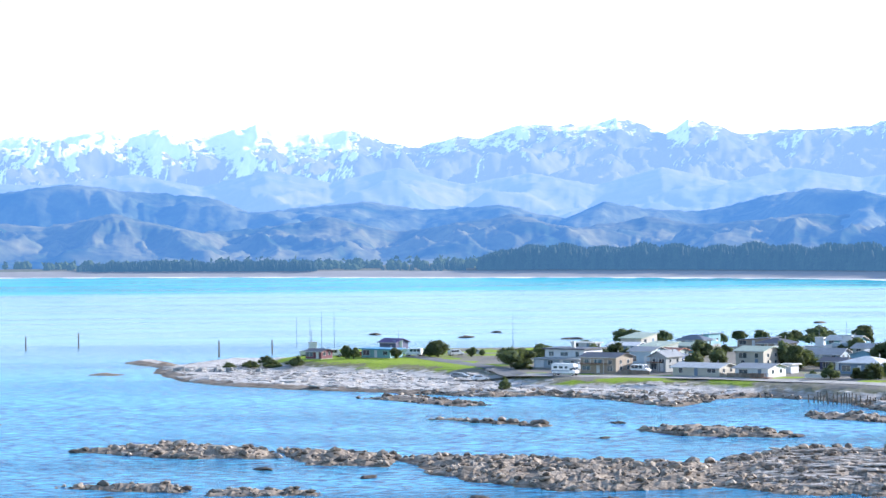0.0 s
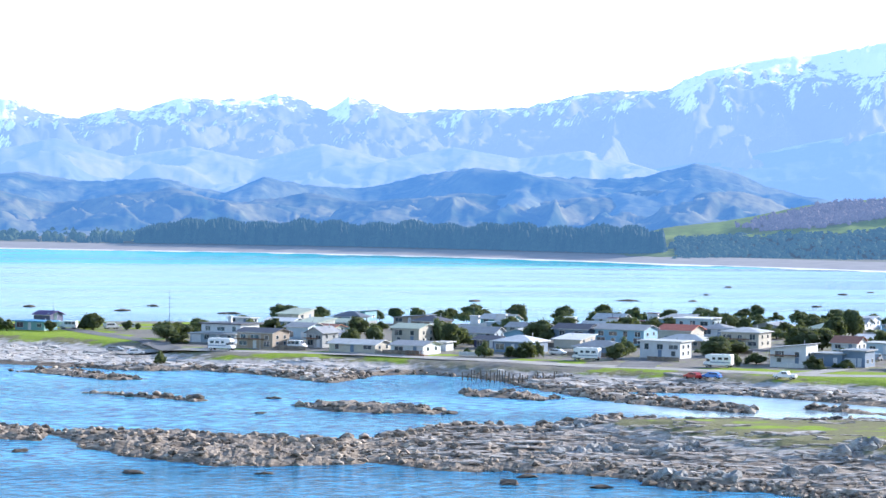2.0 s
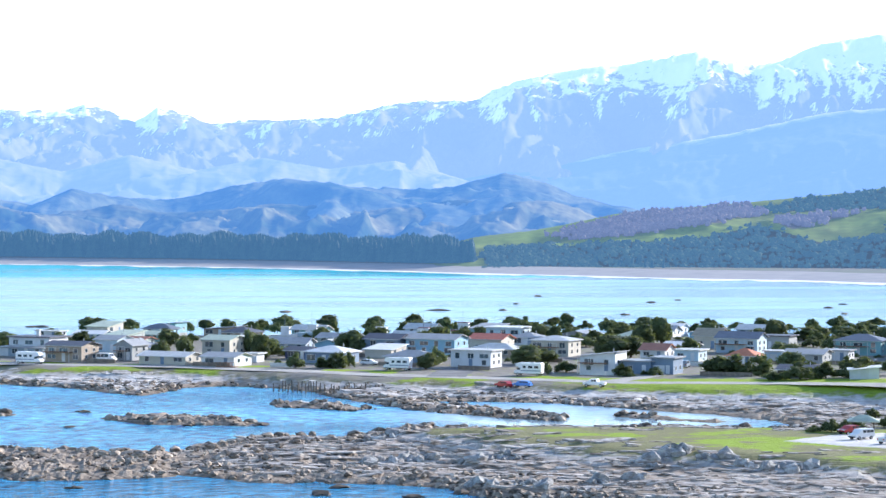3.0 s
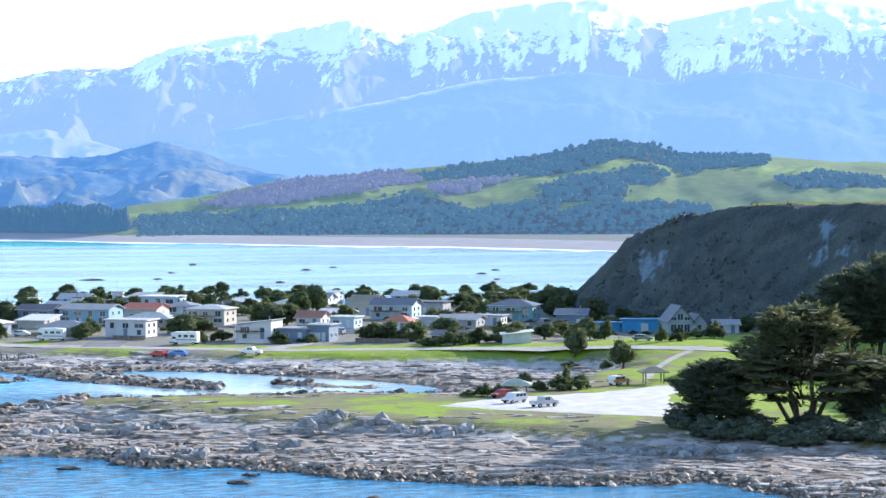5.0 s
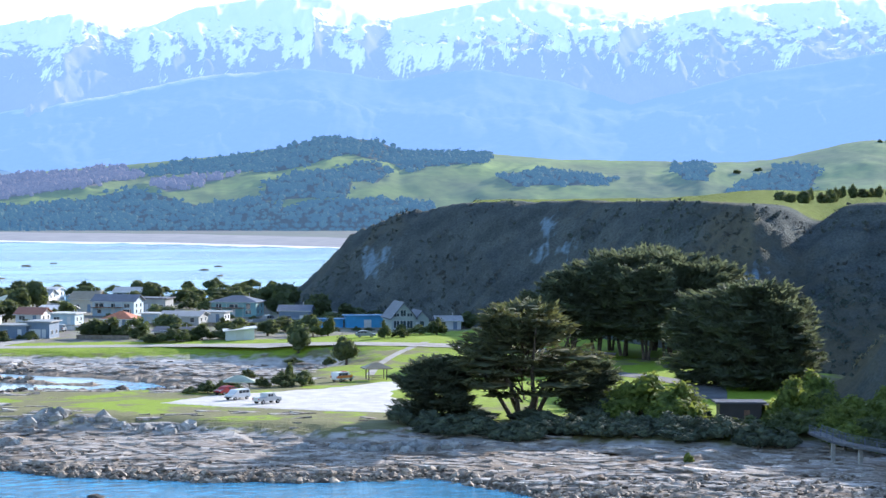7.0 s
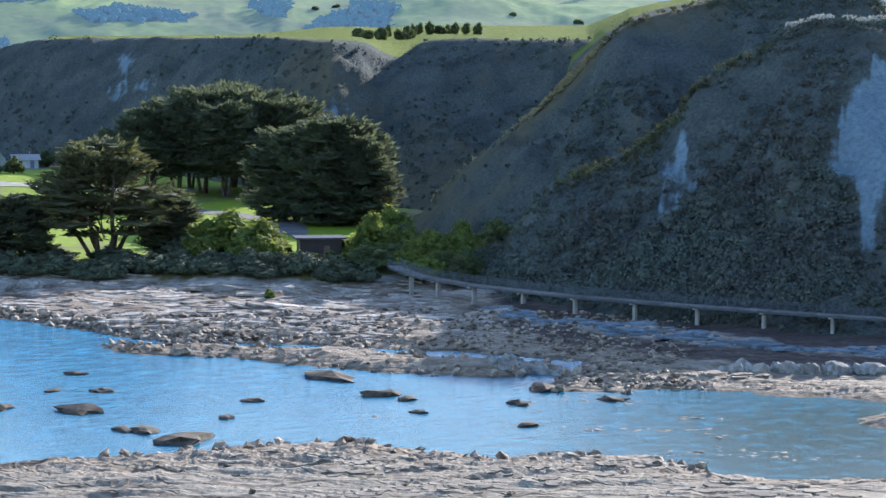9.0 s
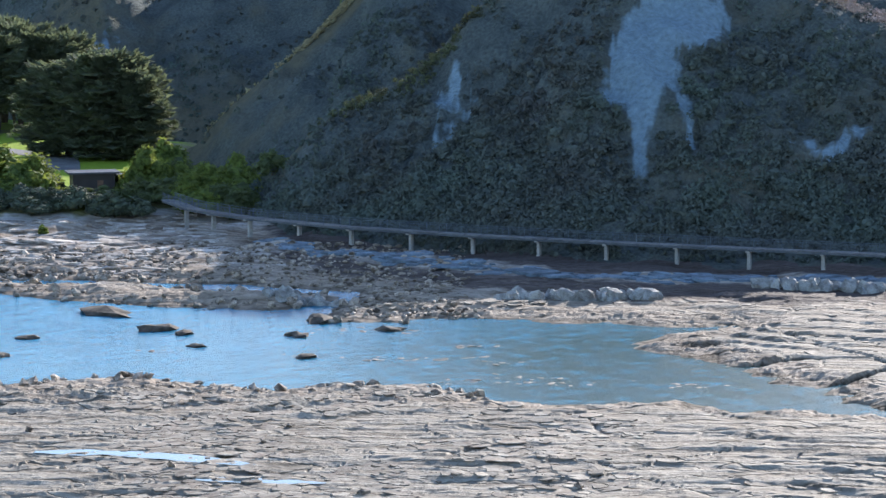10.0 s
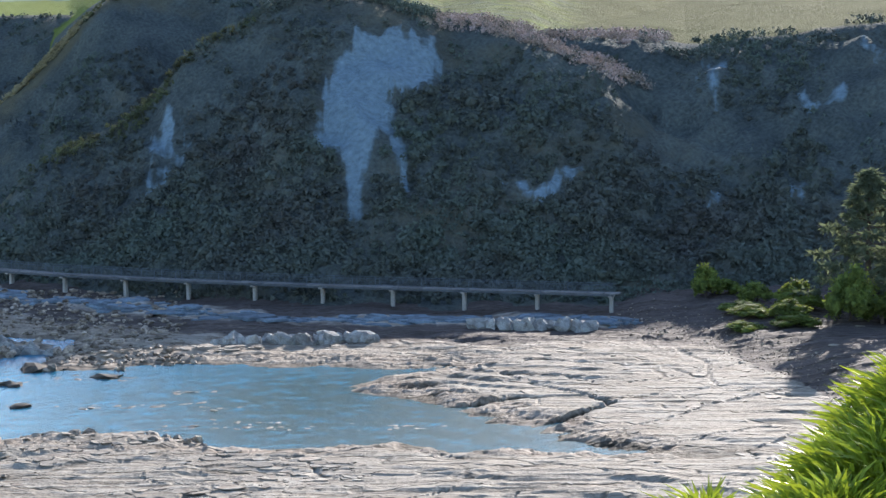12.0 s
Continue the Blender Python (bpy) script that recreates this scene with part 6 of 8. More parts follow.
def apron(name, poly, material, label, category, lift=0.06):
    """A paved area inside an outline on the plan."""
    p = np.array(poly)
    xs, ys = np.arange(p[:, 0].min() - 3, p[:, 0].max() + 3, 1.0), np.arange(p[:, 1].min() - 3, p[:, 1].max() + 3, 1.0)
    GX, GY = np.meshgrid(xs, ys)
    d = inside(GX, GY, poly) + 1.5 * (fbm(GX / 5, GY / 5, 3) - 0.5)
    Z = land_height(GX, GY)[0] + lift - 0.5 * sstep(0.5, -1.0, d)
    return tagged(grid_mesh(name, GX, GY, Z, material, keep=d > -0.8), label, category, kind="structure")


apron("car_park", [(140, 390), (152, 399), (175, 405), (192, 414), (201, 412), (186, 396), (180, 384), (180, 370), (170, 357), (160, 366), (150, 377)], gravel, "bright white gravel car park on the headland", "car park")


# ------------------------------------------------------------ boardwalk along the cliff foot
beam_mat = mat("deck_beam", (0.13, 0.145, 0.16), 0.85, 0.25, 1.5)
steel = mat("weathered_steel", (0.15, 0.18, 0.22), 0.5, 0.2, 0.5, metal=0.5)
PIER = [(208.7, 301), (204.2, 288), (203.4, 274), (206.2, 257), (211.8, 240.2), (219.6, 222), (228.4, 204.2), (237.2, 187.2)]


def along(pts, step):
    out, carry = [], 0.0
    for (ax, ay), (bx, by) in zip(pts, pts[1:]):
        n = math.hypot(bx - ax, by - ay)
        s = carry
        while s < n:
            out.append((ax + (bx - ax) * s / n, ay + (by - ay) * s / n, math.degrees(math.atan2(by - ay, bx - ax))))
            s += step
        carry = s - n
    return out


def boardwalk():
    ob = base("boardwalk", 0, 0, 0, 0, "long raised boardwalk with concrete piers below the cliff", "boardwalk")
    z = 3.6
    plank = bpy.data.meshes.new("plank")
    bm = boxed(-0.9, 0.9, -0.95, 0.95, -0.05, 0.05)
    bm.to_mesh(plank)
    bm.free()
    plank.materials.append(mat("weathered_plank", (0.20, 0.20, 0.20), 0.85, 0.25, 0.7, random_tint=0.2))
    for x, y, a in along(PIER, 1.9):
        p = shared("plank", plank, ob, (x, y, z))
        p.rotation_euler = (0, 0, math.radians(a))
    for x, y, a in along(PIER, 9.2)[1:]:
        g = min(ground_at(x, y), 2.2)
        bm = bmesh.new()
        box(bm, -0.22, 0.22, -0.3, 0.3, g - 0.4 - z, -0.45, 0.04)
        box(bm, -0.25, 0.25, -1.0, 1.0, -0.45, -0.18, 0.03)
        p = part("pier", bm, concrete, ob, "pale concrete pier with crosshead")
        p.matrix_local = pose(x, y, z, 0, 0, a)
    for off in (-0.92, 0.92):
        pts = along(PIER, 3.0)
        for (x, y, a), (x2, y2, a2) in zip(pts, pts[1:]):
            c, s = math.cos(math.radians(a)), math.sin(math.radians(a))
            c2, s2 = math.cos(math.radians(a2)), math.sin(math.radians(a2))
            p0, p1 = Vector((x - s * off, y + c * off, z)), Vector((x2 - s2 * off, y2 + c2 * off, z))
            bm = bmesh.new()
            for h, r in ((1.1, 0.03), (0.75, 0.012), (0.4, 0.012)):
                tube(bm, p0 + Vector((0, 0, h)), p1 + Vector((0, 0, h)), r, r, 5)
            for i in range(1, 12):
                q = p0.lerp(p1, i / 12)
                tube(bm, q + Vector((0, 0, 0.1)), q + Vector((0, 0, 1.08)), 0.012, 0.012, 3)
            part("rail", bm, steel, ob)
            part("edge_beam", tube(bmesh.new(), p0 - Vector((0, 0, 0.2)), p1 - Vector((0, 0, 0.2)), 0.12, 0.12, 5), beam_mat, ob)
            part("post", tube(bmesh.new(), p0 - Vector((0, 0, 0.1)), p0 + Vector((0, 0, 1.15)), 0.045, 0.045, 6), steel, ob)


boardwalk()

# ------------------------------------------------------------ old jetty, beacons, masts
old_timber = mat("old_timber", (0.17, 0.14, 0.11), 0.95, 0.35, 0.6, 0.4)


def jetty():
    ob = base("jetty", 0, 0, 0, 0, "ruined timber jetty of bare weathered piles", "jetty")
    r = random.Random(4)
    for line, n, hh in (([(81, 557), (93, 543), (104, 548), (115, 569)], 1.35, 2.2), ([(84, 559), (95, 547), (103, 553), (112, 570)], 1.6, 1.9)):
        for x, y, a in along(line, n):
            h = hh + r.uniform(-0.7, 0.7)
            part("pile", tube(bmesh.new(), (x + r.uniform(-0.2, 0.2), y + r.uniform(-0.2, 0.2), -0.6), (x + r.uniform(-0.25, 0.25), y, h), 0.16, 0.13, 7), old_timber, ob)
    for (x, y, a), (x2, y2, a2) in zip(along([(92, 544), (104, 548), (114, 567)], 3.0), along([(92, 544), (104, 548), (114, 567)], 3.0)[1:]):
        part("beam", tube(bmesh.new(), (x, y, 1.25), (x2, y2, 1.25), 0.14, 0.14, 5), old_timber, ob)


jetty()
for x, y, h in ((-138.2, 830.9, 4.6), (-123.1, 847, 5.2), (-69.9, 781.8, 5.0), (-54.6, 800, 4.2)):
    ob = base("channel_beacon", x, y, 0, 0, "dark timber channel beacon pile standing in water", "beacon", "channel beacons")
    part("pile", tube(bmesh.new(), (0, 0, -1), (0, 0, h), 0.24, 0.2, 8), old_timber, ob)
    part("cap", tube(bmesh.new(), (0, 0, h), (0, 0, h + 0.25), 0.3, 0.12, 8), steel, ob)
for x, y, h in ((-46.9, 802, 9), (-42.5, 800, 9.5), (-38.8, 800, 10.5), (-34.8, 800, 11.5), (21, 760, 11)):
    ob = base("mast", x, y, 2.5, 0, "slender pale mast standing behind the green", "mast", "masts")
    part("pole", tube(bmesh.new(), (0, 0, -1), (0, 0, h), 0.10, 0.05, 7), steel, ob)
    part("crosstree", tube(bmesh.new(), (-0.7, 0, h * 0.7), (0.7, 0, h * 0.7), 0.03, 0.03, 5), steel, ob)


def boat(x, y, rz, l, hull, note):
    ob = base("fishing_boat", x, y, 2.6, rz, f"white fishing boat with {note} wheelhouse ashore", "boat", "boats behind the houses")
    bm = bmesh.new()
    secs = [(-l / 2, 0.75), (-l * 0.2, 1.0), (l * 0.2, 0.95), (l * 0.42, 0.5), (l / 2, 0.06)]
    rows = []
    for x0, k in secs:
        w = l * 0.17 * k
        rise = 0.5 * max(0, x0 / l) * 2
        rows.append([bm.verts.new(p) for p in ((x0, -w, 2.0 + rise), (x0, -w * 0.7, 0.8), (x0, 0, 0.3), (x0, w * 0.7, 0.8), (x0, w, 2.0 + rise))])
    for a, b in zip(rows, rows[1:]):
        for i in range(4):
            bm.faces.new((a[i], a[i + 1], b[i + 1], b[i]))
        bm.faces.new((a[4], a[0], b[0], b[4]))
    bm.faces.new(rows[0])
    bmesh.ops.recalc_face_normals(bm, faces=bm.faces)
    part("hull", bm, WALL[hull], ob)
    cab = part("wheelhouse", boxed(-l * 0.12, l * 0.2, -l * 0.1, l * 0.1, 2.0, 4.3, 0.08), WALL["white"], ob)
    part("window", boxed(l * 0.2, l * 0.2 + 0.03, -l * 0.08, l * 0.08, 3.3, 3.9), pane_mat, cab)
    part("roof", boxed(-l * 0.15, l * 0.22, -l * 0.12, l * 0.12, 4.3, 4.45), WALL[hull], cab)
    part("mast", tube(bmesh.new(), (0, 0, 4.4), (0, 0, 8.2), 0.07, 0.04, 6), steel, ob)
    part("cradle", boxed(-l * 0.3, l * 0.3, -0.5, 0.5, -0.2, 0.45), old_timber, ob)


boat(-38, 724, 20, 7, "white", "white")
boat(-13, 727, 200, 8, "pale_blue", "white")
boat(135, 716, -30, 10, "white", "white")
boat(147, 712, -30, 9, "maroon", "red-roofed")
boat(118, 735, -30, 9, "pale_blue", "white")
boat(166, 745, -30, 10, "maroon", "red-roofed")
boat(108, 722, -30, 8, "white", "white")

# ------------------------------------------------------------ picnic shelters, hut and sign
def shelter(x, y, rz, w, d, h, roof_mat, label):
    z = ground_at(x, y)
    ob = base("picnic_shelter", x, y, z, rz, label, "shelter", "picnic shelters")
    for sx in (-1, 1):
        for sy in (-1, 1):
            part("post", boxed(sx * w * 0.42 - 0.08, sx * w * 0.42 + 0.08, sy * d * 0.4 - 0.08, sy * d * 0.4 + 0.08, -0.2, h), old_timber, ob)
    part("roof", roof_mesh("hip", w, d, h, 0.7), roof_mat, ob)
    part("table", boxed(-w * 0.25, w * 0.25, -0.4, 0.4, 0.7, 0.76), old_timber, ob)
    for sy in (-0.8, 0.8):
        part("bench", boxed(-w * 0.25, w * 0.25, sy - 0.15, sy + 0.15, 0.4, 0.46), old_timber, ob)


shelter(160, 403.5, -20, 4.2, 3, 2.1, ROOF["roof_green"], "picnic shelter with pale green-yellow hipped roof")
shelter(193.2, 419, -12, 4.0, 3, 2.3, ROOF["roof_tan"], "open timber picnic shelter on the lawn")
ob = base("hut", 210.5, 324, ground_at(210.5, 324), -25, "low dark timber hut with flat roof in shrubs", "hut")
part("wall", boxed(-3.2, 3.2, -2, 2, -0.5, 3.0), WALL["dark_wood"], ob)
part("roof", roof_mesh("flat", 6.6, 4, 3.0, 0.2), ROOF["roof_dark"], ob, "flat dark roof")
part("door", boxed(0.5, 1.4, -2.05, -1.98, 0, 2.0), deck_mat, ob)
part("lean_to", boxed(3.2, 6.0, -1.6, 1.6, 2.6, 2.8), ROOF["roof_dark"], ob)
part("post", boxed(5.7, 5.9, -1.5, -1.3, -0.5, 2.6), old_timber, ob)
ob = base("sign_board", 216.8, 313.6, ground_at(216.8, 313.6), -30, "white notice board on two posts by the path", "sign")
for s0 in (-0.6, 0.6):
    part("post", boxed(s0 - 0.06, s0 + 0.06, -0.06, 0.06, -0.3, 2.2), old_timber, ob)
bd = part("board", boxed(-0.8, 0.8, -0.1, -0.06, 0.9, 2.2), WALL["white"], ob)
for i in range(4):
    part("text_bar", boxed(-0.6, 0.5 - 0.2 * (i % 2), -0.115, -0.1, 1.1 + i * 0.25, 1.2 + i * 0.25), WALL["maroon"], bd)

# ------------------------------------------------------------ planting
tree("round", 40.4, 668.6, 4.8, 6.6)
tree("round", 50.0, 682.1, 5.5, 4.0)
tree("round", 25.9, 677.4, 2.4, 3.4)
tree("round", 62.3, 629.1, 5.7, 6.3)
tree("round", 70.0, 638.6, 5.5, 6.6)
tree("round", 88.6, 627.8, 6.8, 8.0)
tree("round", 88.2, 648.0, 5.0, 8.2)
tree("round", 114.6, 652.0, 9.8, 7.4)
tree("round", 105.8, 627.0, 3.7, 3.7)
tree("hedge", 20.3, 645.9, 5.5, 2.6)
tree("bush", 14.5, 597.4, 3.4, 3.5)
tree("hedge", 99.7, 590.4, 6.7, 4.0)
tree("bush", 90.9, 590.9, 4.6, 4.0)
tree("bush", 104.3, 592.4, 2.7, 4.3)
tree("bush", 157.3, 705.0, 9.7, 4.9)
tree("bush", 127.6, 602.2, 5.5, 4.4)
tree("round", 148.3, 596.6, 9.1, 6.1)
tree("bush", 144.6, 562.7, 3.9, 3.1)
tree("bush", 151.5, 568.4, 6.1, 2.9)
tree("round", 178.8, 701.2, 5.5, 7.2)
tree("round", 178.7, 683.0, 5.4, 7.0)
tree("round", 209.6, 681.9, 8.0, 9.9)
tree("round", 202.3, 676.2, 7.0, 7.3)
tree("round", 178.1, 623.5, 10.2, 7.3)
tree("round", 183.3, 623.2, 7.3, 6.7)
tree("round", 246.5, 689.6, 7.6, 8.2)
tree("round", 243.9, 699.0, 5.0, 5.0)
tree("bush", 183.6, 677.0, 6.3, 4.1)
tree("bush", 195.9, 700.6, 7.2, 3.9)
tree("hedge", 184.0, 550.3, 9.1, 5.0)
tree("hedge", 189.9, 547.9, 8.6, 5.0)
tree("bush", 188.6, 529.1, 6.3, 2.0)
tree("bush", 160.9, 553.7, 5.2, 2.9)
tree("bush", 168.1, 553.2, 4.4, 2.3)
tree("bush", 195.9, 622.6, 5.0, 3.5)
tree("round", -27.3, 703.9, 3.5, 4.8)
tree("round", -25.2, 703.5, 3.8, 3.8)
tree("bush", -40.4, 694.5, 4.1, 3.1)
tree("round", -13.4, 701.3, 3.8, 3.8)
tree("round", -1.6, 711.1, 7.0, 5.8)
tree("round", -4.0, 711.6, 4.2, 3.5)
tree("round", 7.9, 709.3, 3.2, 3.5)
tree("round", 10.8, 714.9, 1.9, 2.3)
tree("round", 16.5, 701.6, 3.5, 3.5)
for x, y, w, h in ((-60, 706, 4.5, 2.0), (-54, 701, 5.5, 2.4), (-48, 698, 6, 2.6), (-42, 697, 4.5, 2.2), (-50, 708, 5, 2.6)):
    tree("bush", x, y, w, h)
tree("round", 201.6, 629.3, 5.1, 5.9)
tree("round", 219.2, 608.0, 6.4, 5.8)
tree("bush", 193.5, 525.6, 8.8, 4.0)
tree("bush", 200.1, 527.0, 5.8, 4.3)
tree("bush", 205.7, 520.5, 6.3, 3.8)
tree("round", 218.1, 532.4, 6.5, 4.4)
tree("round", 205.9, 485.5, 5.2, 7.1)
tree("bush", 221.5, 514.1, 6.3, 4.3)
tree("round", 224.6, 512.8, 3.3, 5.5)
tree("round", 203.4, 455.4, 5.8, 6.7)
tree("bush", 206.6, 470.9, 3.0, 2.1)
tree("bush", 202.2, 479.7, 4.7, 1.4)
tree("bush", 228.4, 491.3, 2.9, 3.9)
tree("bush", 233.1, 493.2, 4.2, 2.0)
tree("bush", 241.9, 501.6, 5.8, 2.5)
tree("bush", 245.4, 500.2, 5.0, 4.0)
tree("round", 262.2, 732.5, 7.0, 5.9)
tree("bush", 262.0, 701.8, 11.8, 4.4)
tree("round", 270.6, 680.1, 6.6, 5.3)
tree("round", 271.4, 662.5, 9.7, 8.1)
tree("round", 269.9, 646.5, 9.5, 9.5)
tree("round", 261.2, 604.5, 8.9, 8.3)
tree("round", 282.4, 700.7, 8.5, 5.1)
tree("bush", 258.4, 573.0, 8.5, 3.1)
tree("bush", 188.2, 527.7, 3.8, 2.0)
tree("bush", 241.1, 749.6, 4.6, 3.5)
tree("bush", 234.1, 695.5, 8.3, 4.3)
tree("bush", 154.5, 404.2, 3.9, 2.3)
tree("bush", 162.4, 413.7, 6.0, 1.6)
tree("bush", 167.5, 411.6, 3.4, 2.2)
tree("bush", 171.7, 412.5, 4.6, 2.8)
tree("bush", 175.9, 413.5, 4.6, 3.0)
tree("bush", 180.9, 451.7, 3.3, 2.4)
tree("bush", 151.8, 405.3, 2.9, 1.2)
tree("bush", 183.1, 435.7, 2.6, 4.3)
tree("olive", 182.5, 341.2, 22.5, 17.5)
tree("skirted", 170.3, 346.0, 14, 9.5)
tree("skirted", 192.5, 338.2, 12, 9)
for h, r, w, t in ((28.5, 508, 14, 13), (29.2, 512, 19, 17), (29.8, 515, 20, 19), (30.4, 518, 21, 21), (30.9, 510, 18, 19), (31.4, 520, 21, 21), (31.9, 515, 20, 19.5), (32.4, 518, 19, 19), (30.1, 530, 16, 20.5), (31.1, 535, 16, 21.5), (32.1, 530, 16, 20)):
    tree("cypress", r * math.sin(radians(h)), r * math.cos(radians(h)), w, t)
for h, r in ((31.7, 374), (32.1, 370), (32.5, 373), (32.9, 371), (33.3, 374), (33.8, 372), (34.2, 371)):
    tree("bush", r * math.sin(radians(h)), r * math.cos(radians(h)), 5.2, 2.2)
for h, r, w, t in ((32.5, 457, 20, 16.5), (33.4, 450, 23, 18.5), (34.0, 446, 15, 15)):
    tree("skirted", r * math.sin(radians(h)), r * math.cos(radians(h)), w, t)
tree("shrub", 196.5, 329.7, 12.5, 8.0)
tree("shrub", 195.5, 319.1, 7.6, 5.1)
tree("thicket", 167.0, 335.6, 8.1, 2.7)
tree("thicket", 172.8, 332.2, 8.1, 2.4)
tree("thicket", 177.8, 327.3, 8.1, 2.6)
tree("thicket", 182.7, 322.4, 8.0, 2.6)
tree("thicket", 186.9, 316.2, 7.9, 2.6)
tree("thicket", 190.9, 310.1, 7.1, 2.5)
tree("shrub", 216.0, 317.0, 7.8, 7.8)
tree("shrub", 235.2, 339.4, 7.4, 6.5)
tree("shrub", 228.3, 309.7, 10.4, 6.1)
tree("shrub", 220.5, 309.2, 8.5, 6.0)
tree("shrub", 228.1, 299.6, 9.3, 5.1)
tree("shrub", 226.9, 285.8, 9.8, 4.9)
tree("shrub", 186, 299, 1.7, 1.7)
tree("shrub", 246.4, 182.2, 4.4, 4.3)
tree("conifer", 249.5, 161.0, 17, 15.5)
tree("shrub", 252.6, 163.4, 5.4, 4.6)
tree("shrub", 240.2, 157.3, 6.4, 6.8)
tree("shrub", 244.9, 167.9, 5.5, 3.4)
tree("shrub", 248.4, 176.0, 5.0, 2.7)
tree("shrub", 249.6, 181.1, 3.8, 1.9)
tree("shrub", 247.2, 162.2, 5.4, 2.4)
tree("shrub", 241.8, 154.1, 6.4, 4.1)
tree("shrub", 198, 322, 11, 7)
tree("thicket", 183.0, 339.0, 8, 2.2)
tree("thicket", 174.7, 343.2, 8, 2.4)
tree("thicket", 192.4, 332.8, 9, 4)
tree("thicket", 200.7, 325.5, 9, 5)
tree("shrub", 236, 168, 6, 1.4)
tree("shrub", 231.5, 165.5, 5, 1.2)
tree("shrub", 240, 172, 6, 1.6)
tree("shrub", 235, 161, 6, 1.5)
tree("shrub", 243, 166, 7, 2.0)
tree("shrub", 238, 164, 5, 2.2)
tree("shrub", 214, 303, 7, 4.5)
tree("shrub", 221, 300, 7, 4.2)
tree("thicket", 196.6, 334.9, 8, 5)

# smaller houses of the back rows
rv = random.Random(9)
count = 0
for _ in range(3000):
    r, hd = rv.uniform(640, 775), rv.uniform(4.0, 19.5)
    x, y = r * math.sin(radians(hd)), r * math.cos(radians(hd))
    if inside(np.array([x]), np.array([y]), LOTS)[0] < 6 or any(math.hypot(x - bx, y - by) < bw * 0.5 + 8.5 for bx, by, bw in BUILT):
        continue
    kind = rv.choice(("gable", "gable", "hip", "mono"))
    house(round(x, 1), round(y, 1), rv.choice((-36, -30, 54)), rv.uniform(8, 12), rv.uniform(6.5, 8), rv.choice((2.6, 2.7, 2.9)), kind, rv.uniform(0.8, 1.5), rv.choice(("white", "cream", "pale_blue", "grey", "blue_grey", "slate_blue", "sky_blue", "tan", "teal", "grey_green")), rv.choice(("roof_grey", "roof_pale", "roof_white", "roof_rust", "roof_slate", "roof_green")))
    count += 1
    if count > 26:
        break
count = 0
for _ in range(4000):
    x, y = rv.uniform(-30, 330), rv.uniform(500, 800)
    h = math.degrees(math.atan2(x, y))
    if inside(np.array([x]), np.array([y]), LOTS)[0] < 4 or cliff_height(np.array([x]), np.array([y]))[0][0] > 3:
        continue
    if any(math.hypot(x - bx, y - by) < bw * 0.5 + 3.2 for bx, by, bw in BUILT):
        continue
    near_street = min(abs((x - 128) * 0.7 - (y - 565) * 0.7), 99) < 6 and 120 < x < 180
    if near_street:
        continue
    r = math.hypot(x, y)
    blocks_view = any(0 < math.hypot(bx, by) - r < 22 and abs(math.degrees(math.atan2(bx, by)) - h) < 0.9 for bx, by, bw in BUILT)
    if blocks_view:
        tree("bush", x, y, rv.uniform(1.6, 3.2), rv.uniform(0.9, 1.5))
    elif rv.random() < 0.3:
        tree("round", x, y, rv.uniform(5.0, 9.0), rv.uniform(4.0, 6.0))
    else:
        tree("bush", x, y, rv.uniform(4, 8), rv.uniform(2.2, 4.0))
    count += 1
    if count > 250:
        break
for i in range(5, 46):
    x, y = 158.5 + i * 1.0 + rv.uniform(-2, 2), 344.5 - i * 0.88 + rv.uniform(-3, 3)
    tree("thicket", x, y, rv.uniform(4.5, 7), rv.uniform(2.0, 3.4))
for i in range(16):
    x, y = 216 + i * 1.3 + rv.uniform(-2, 2), 320 - i * 0.9 + rv.uniform(-4, 4)
    tree("shrub", x, y, rv.uniform(4, 6.5), rv.uniform(2.4, 4.5))
for i in range(26):
    h, r = rv.uniform(34.0, 37.4), rv.uniform(364, 398)
    x, y = r * math.sin(radians(h)), r * math.cos(radians(h))
    tree("bush" if i % 3 else "shrub", x, y, rv.uniform(5, 8.5), rv.uniform(3.2, 5.5), max(ground_at(x, y), float(cliff_height(np.array([x]), np.array([y]))[0][0])))

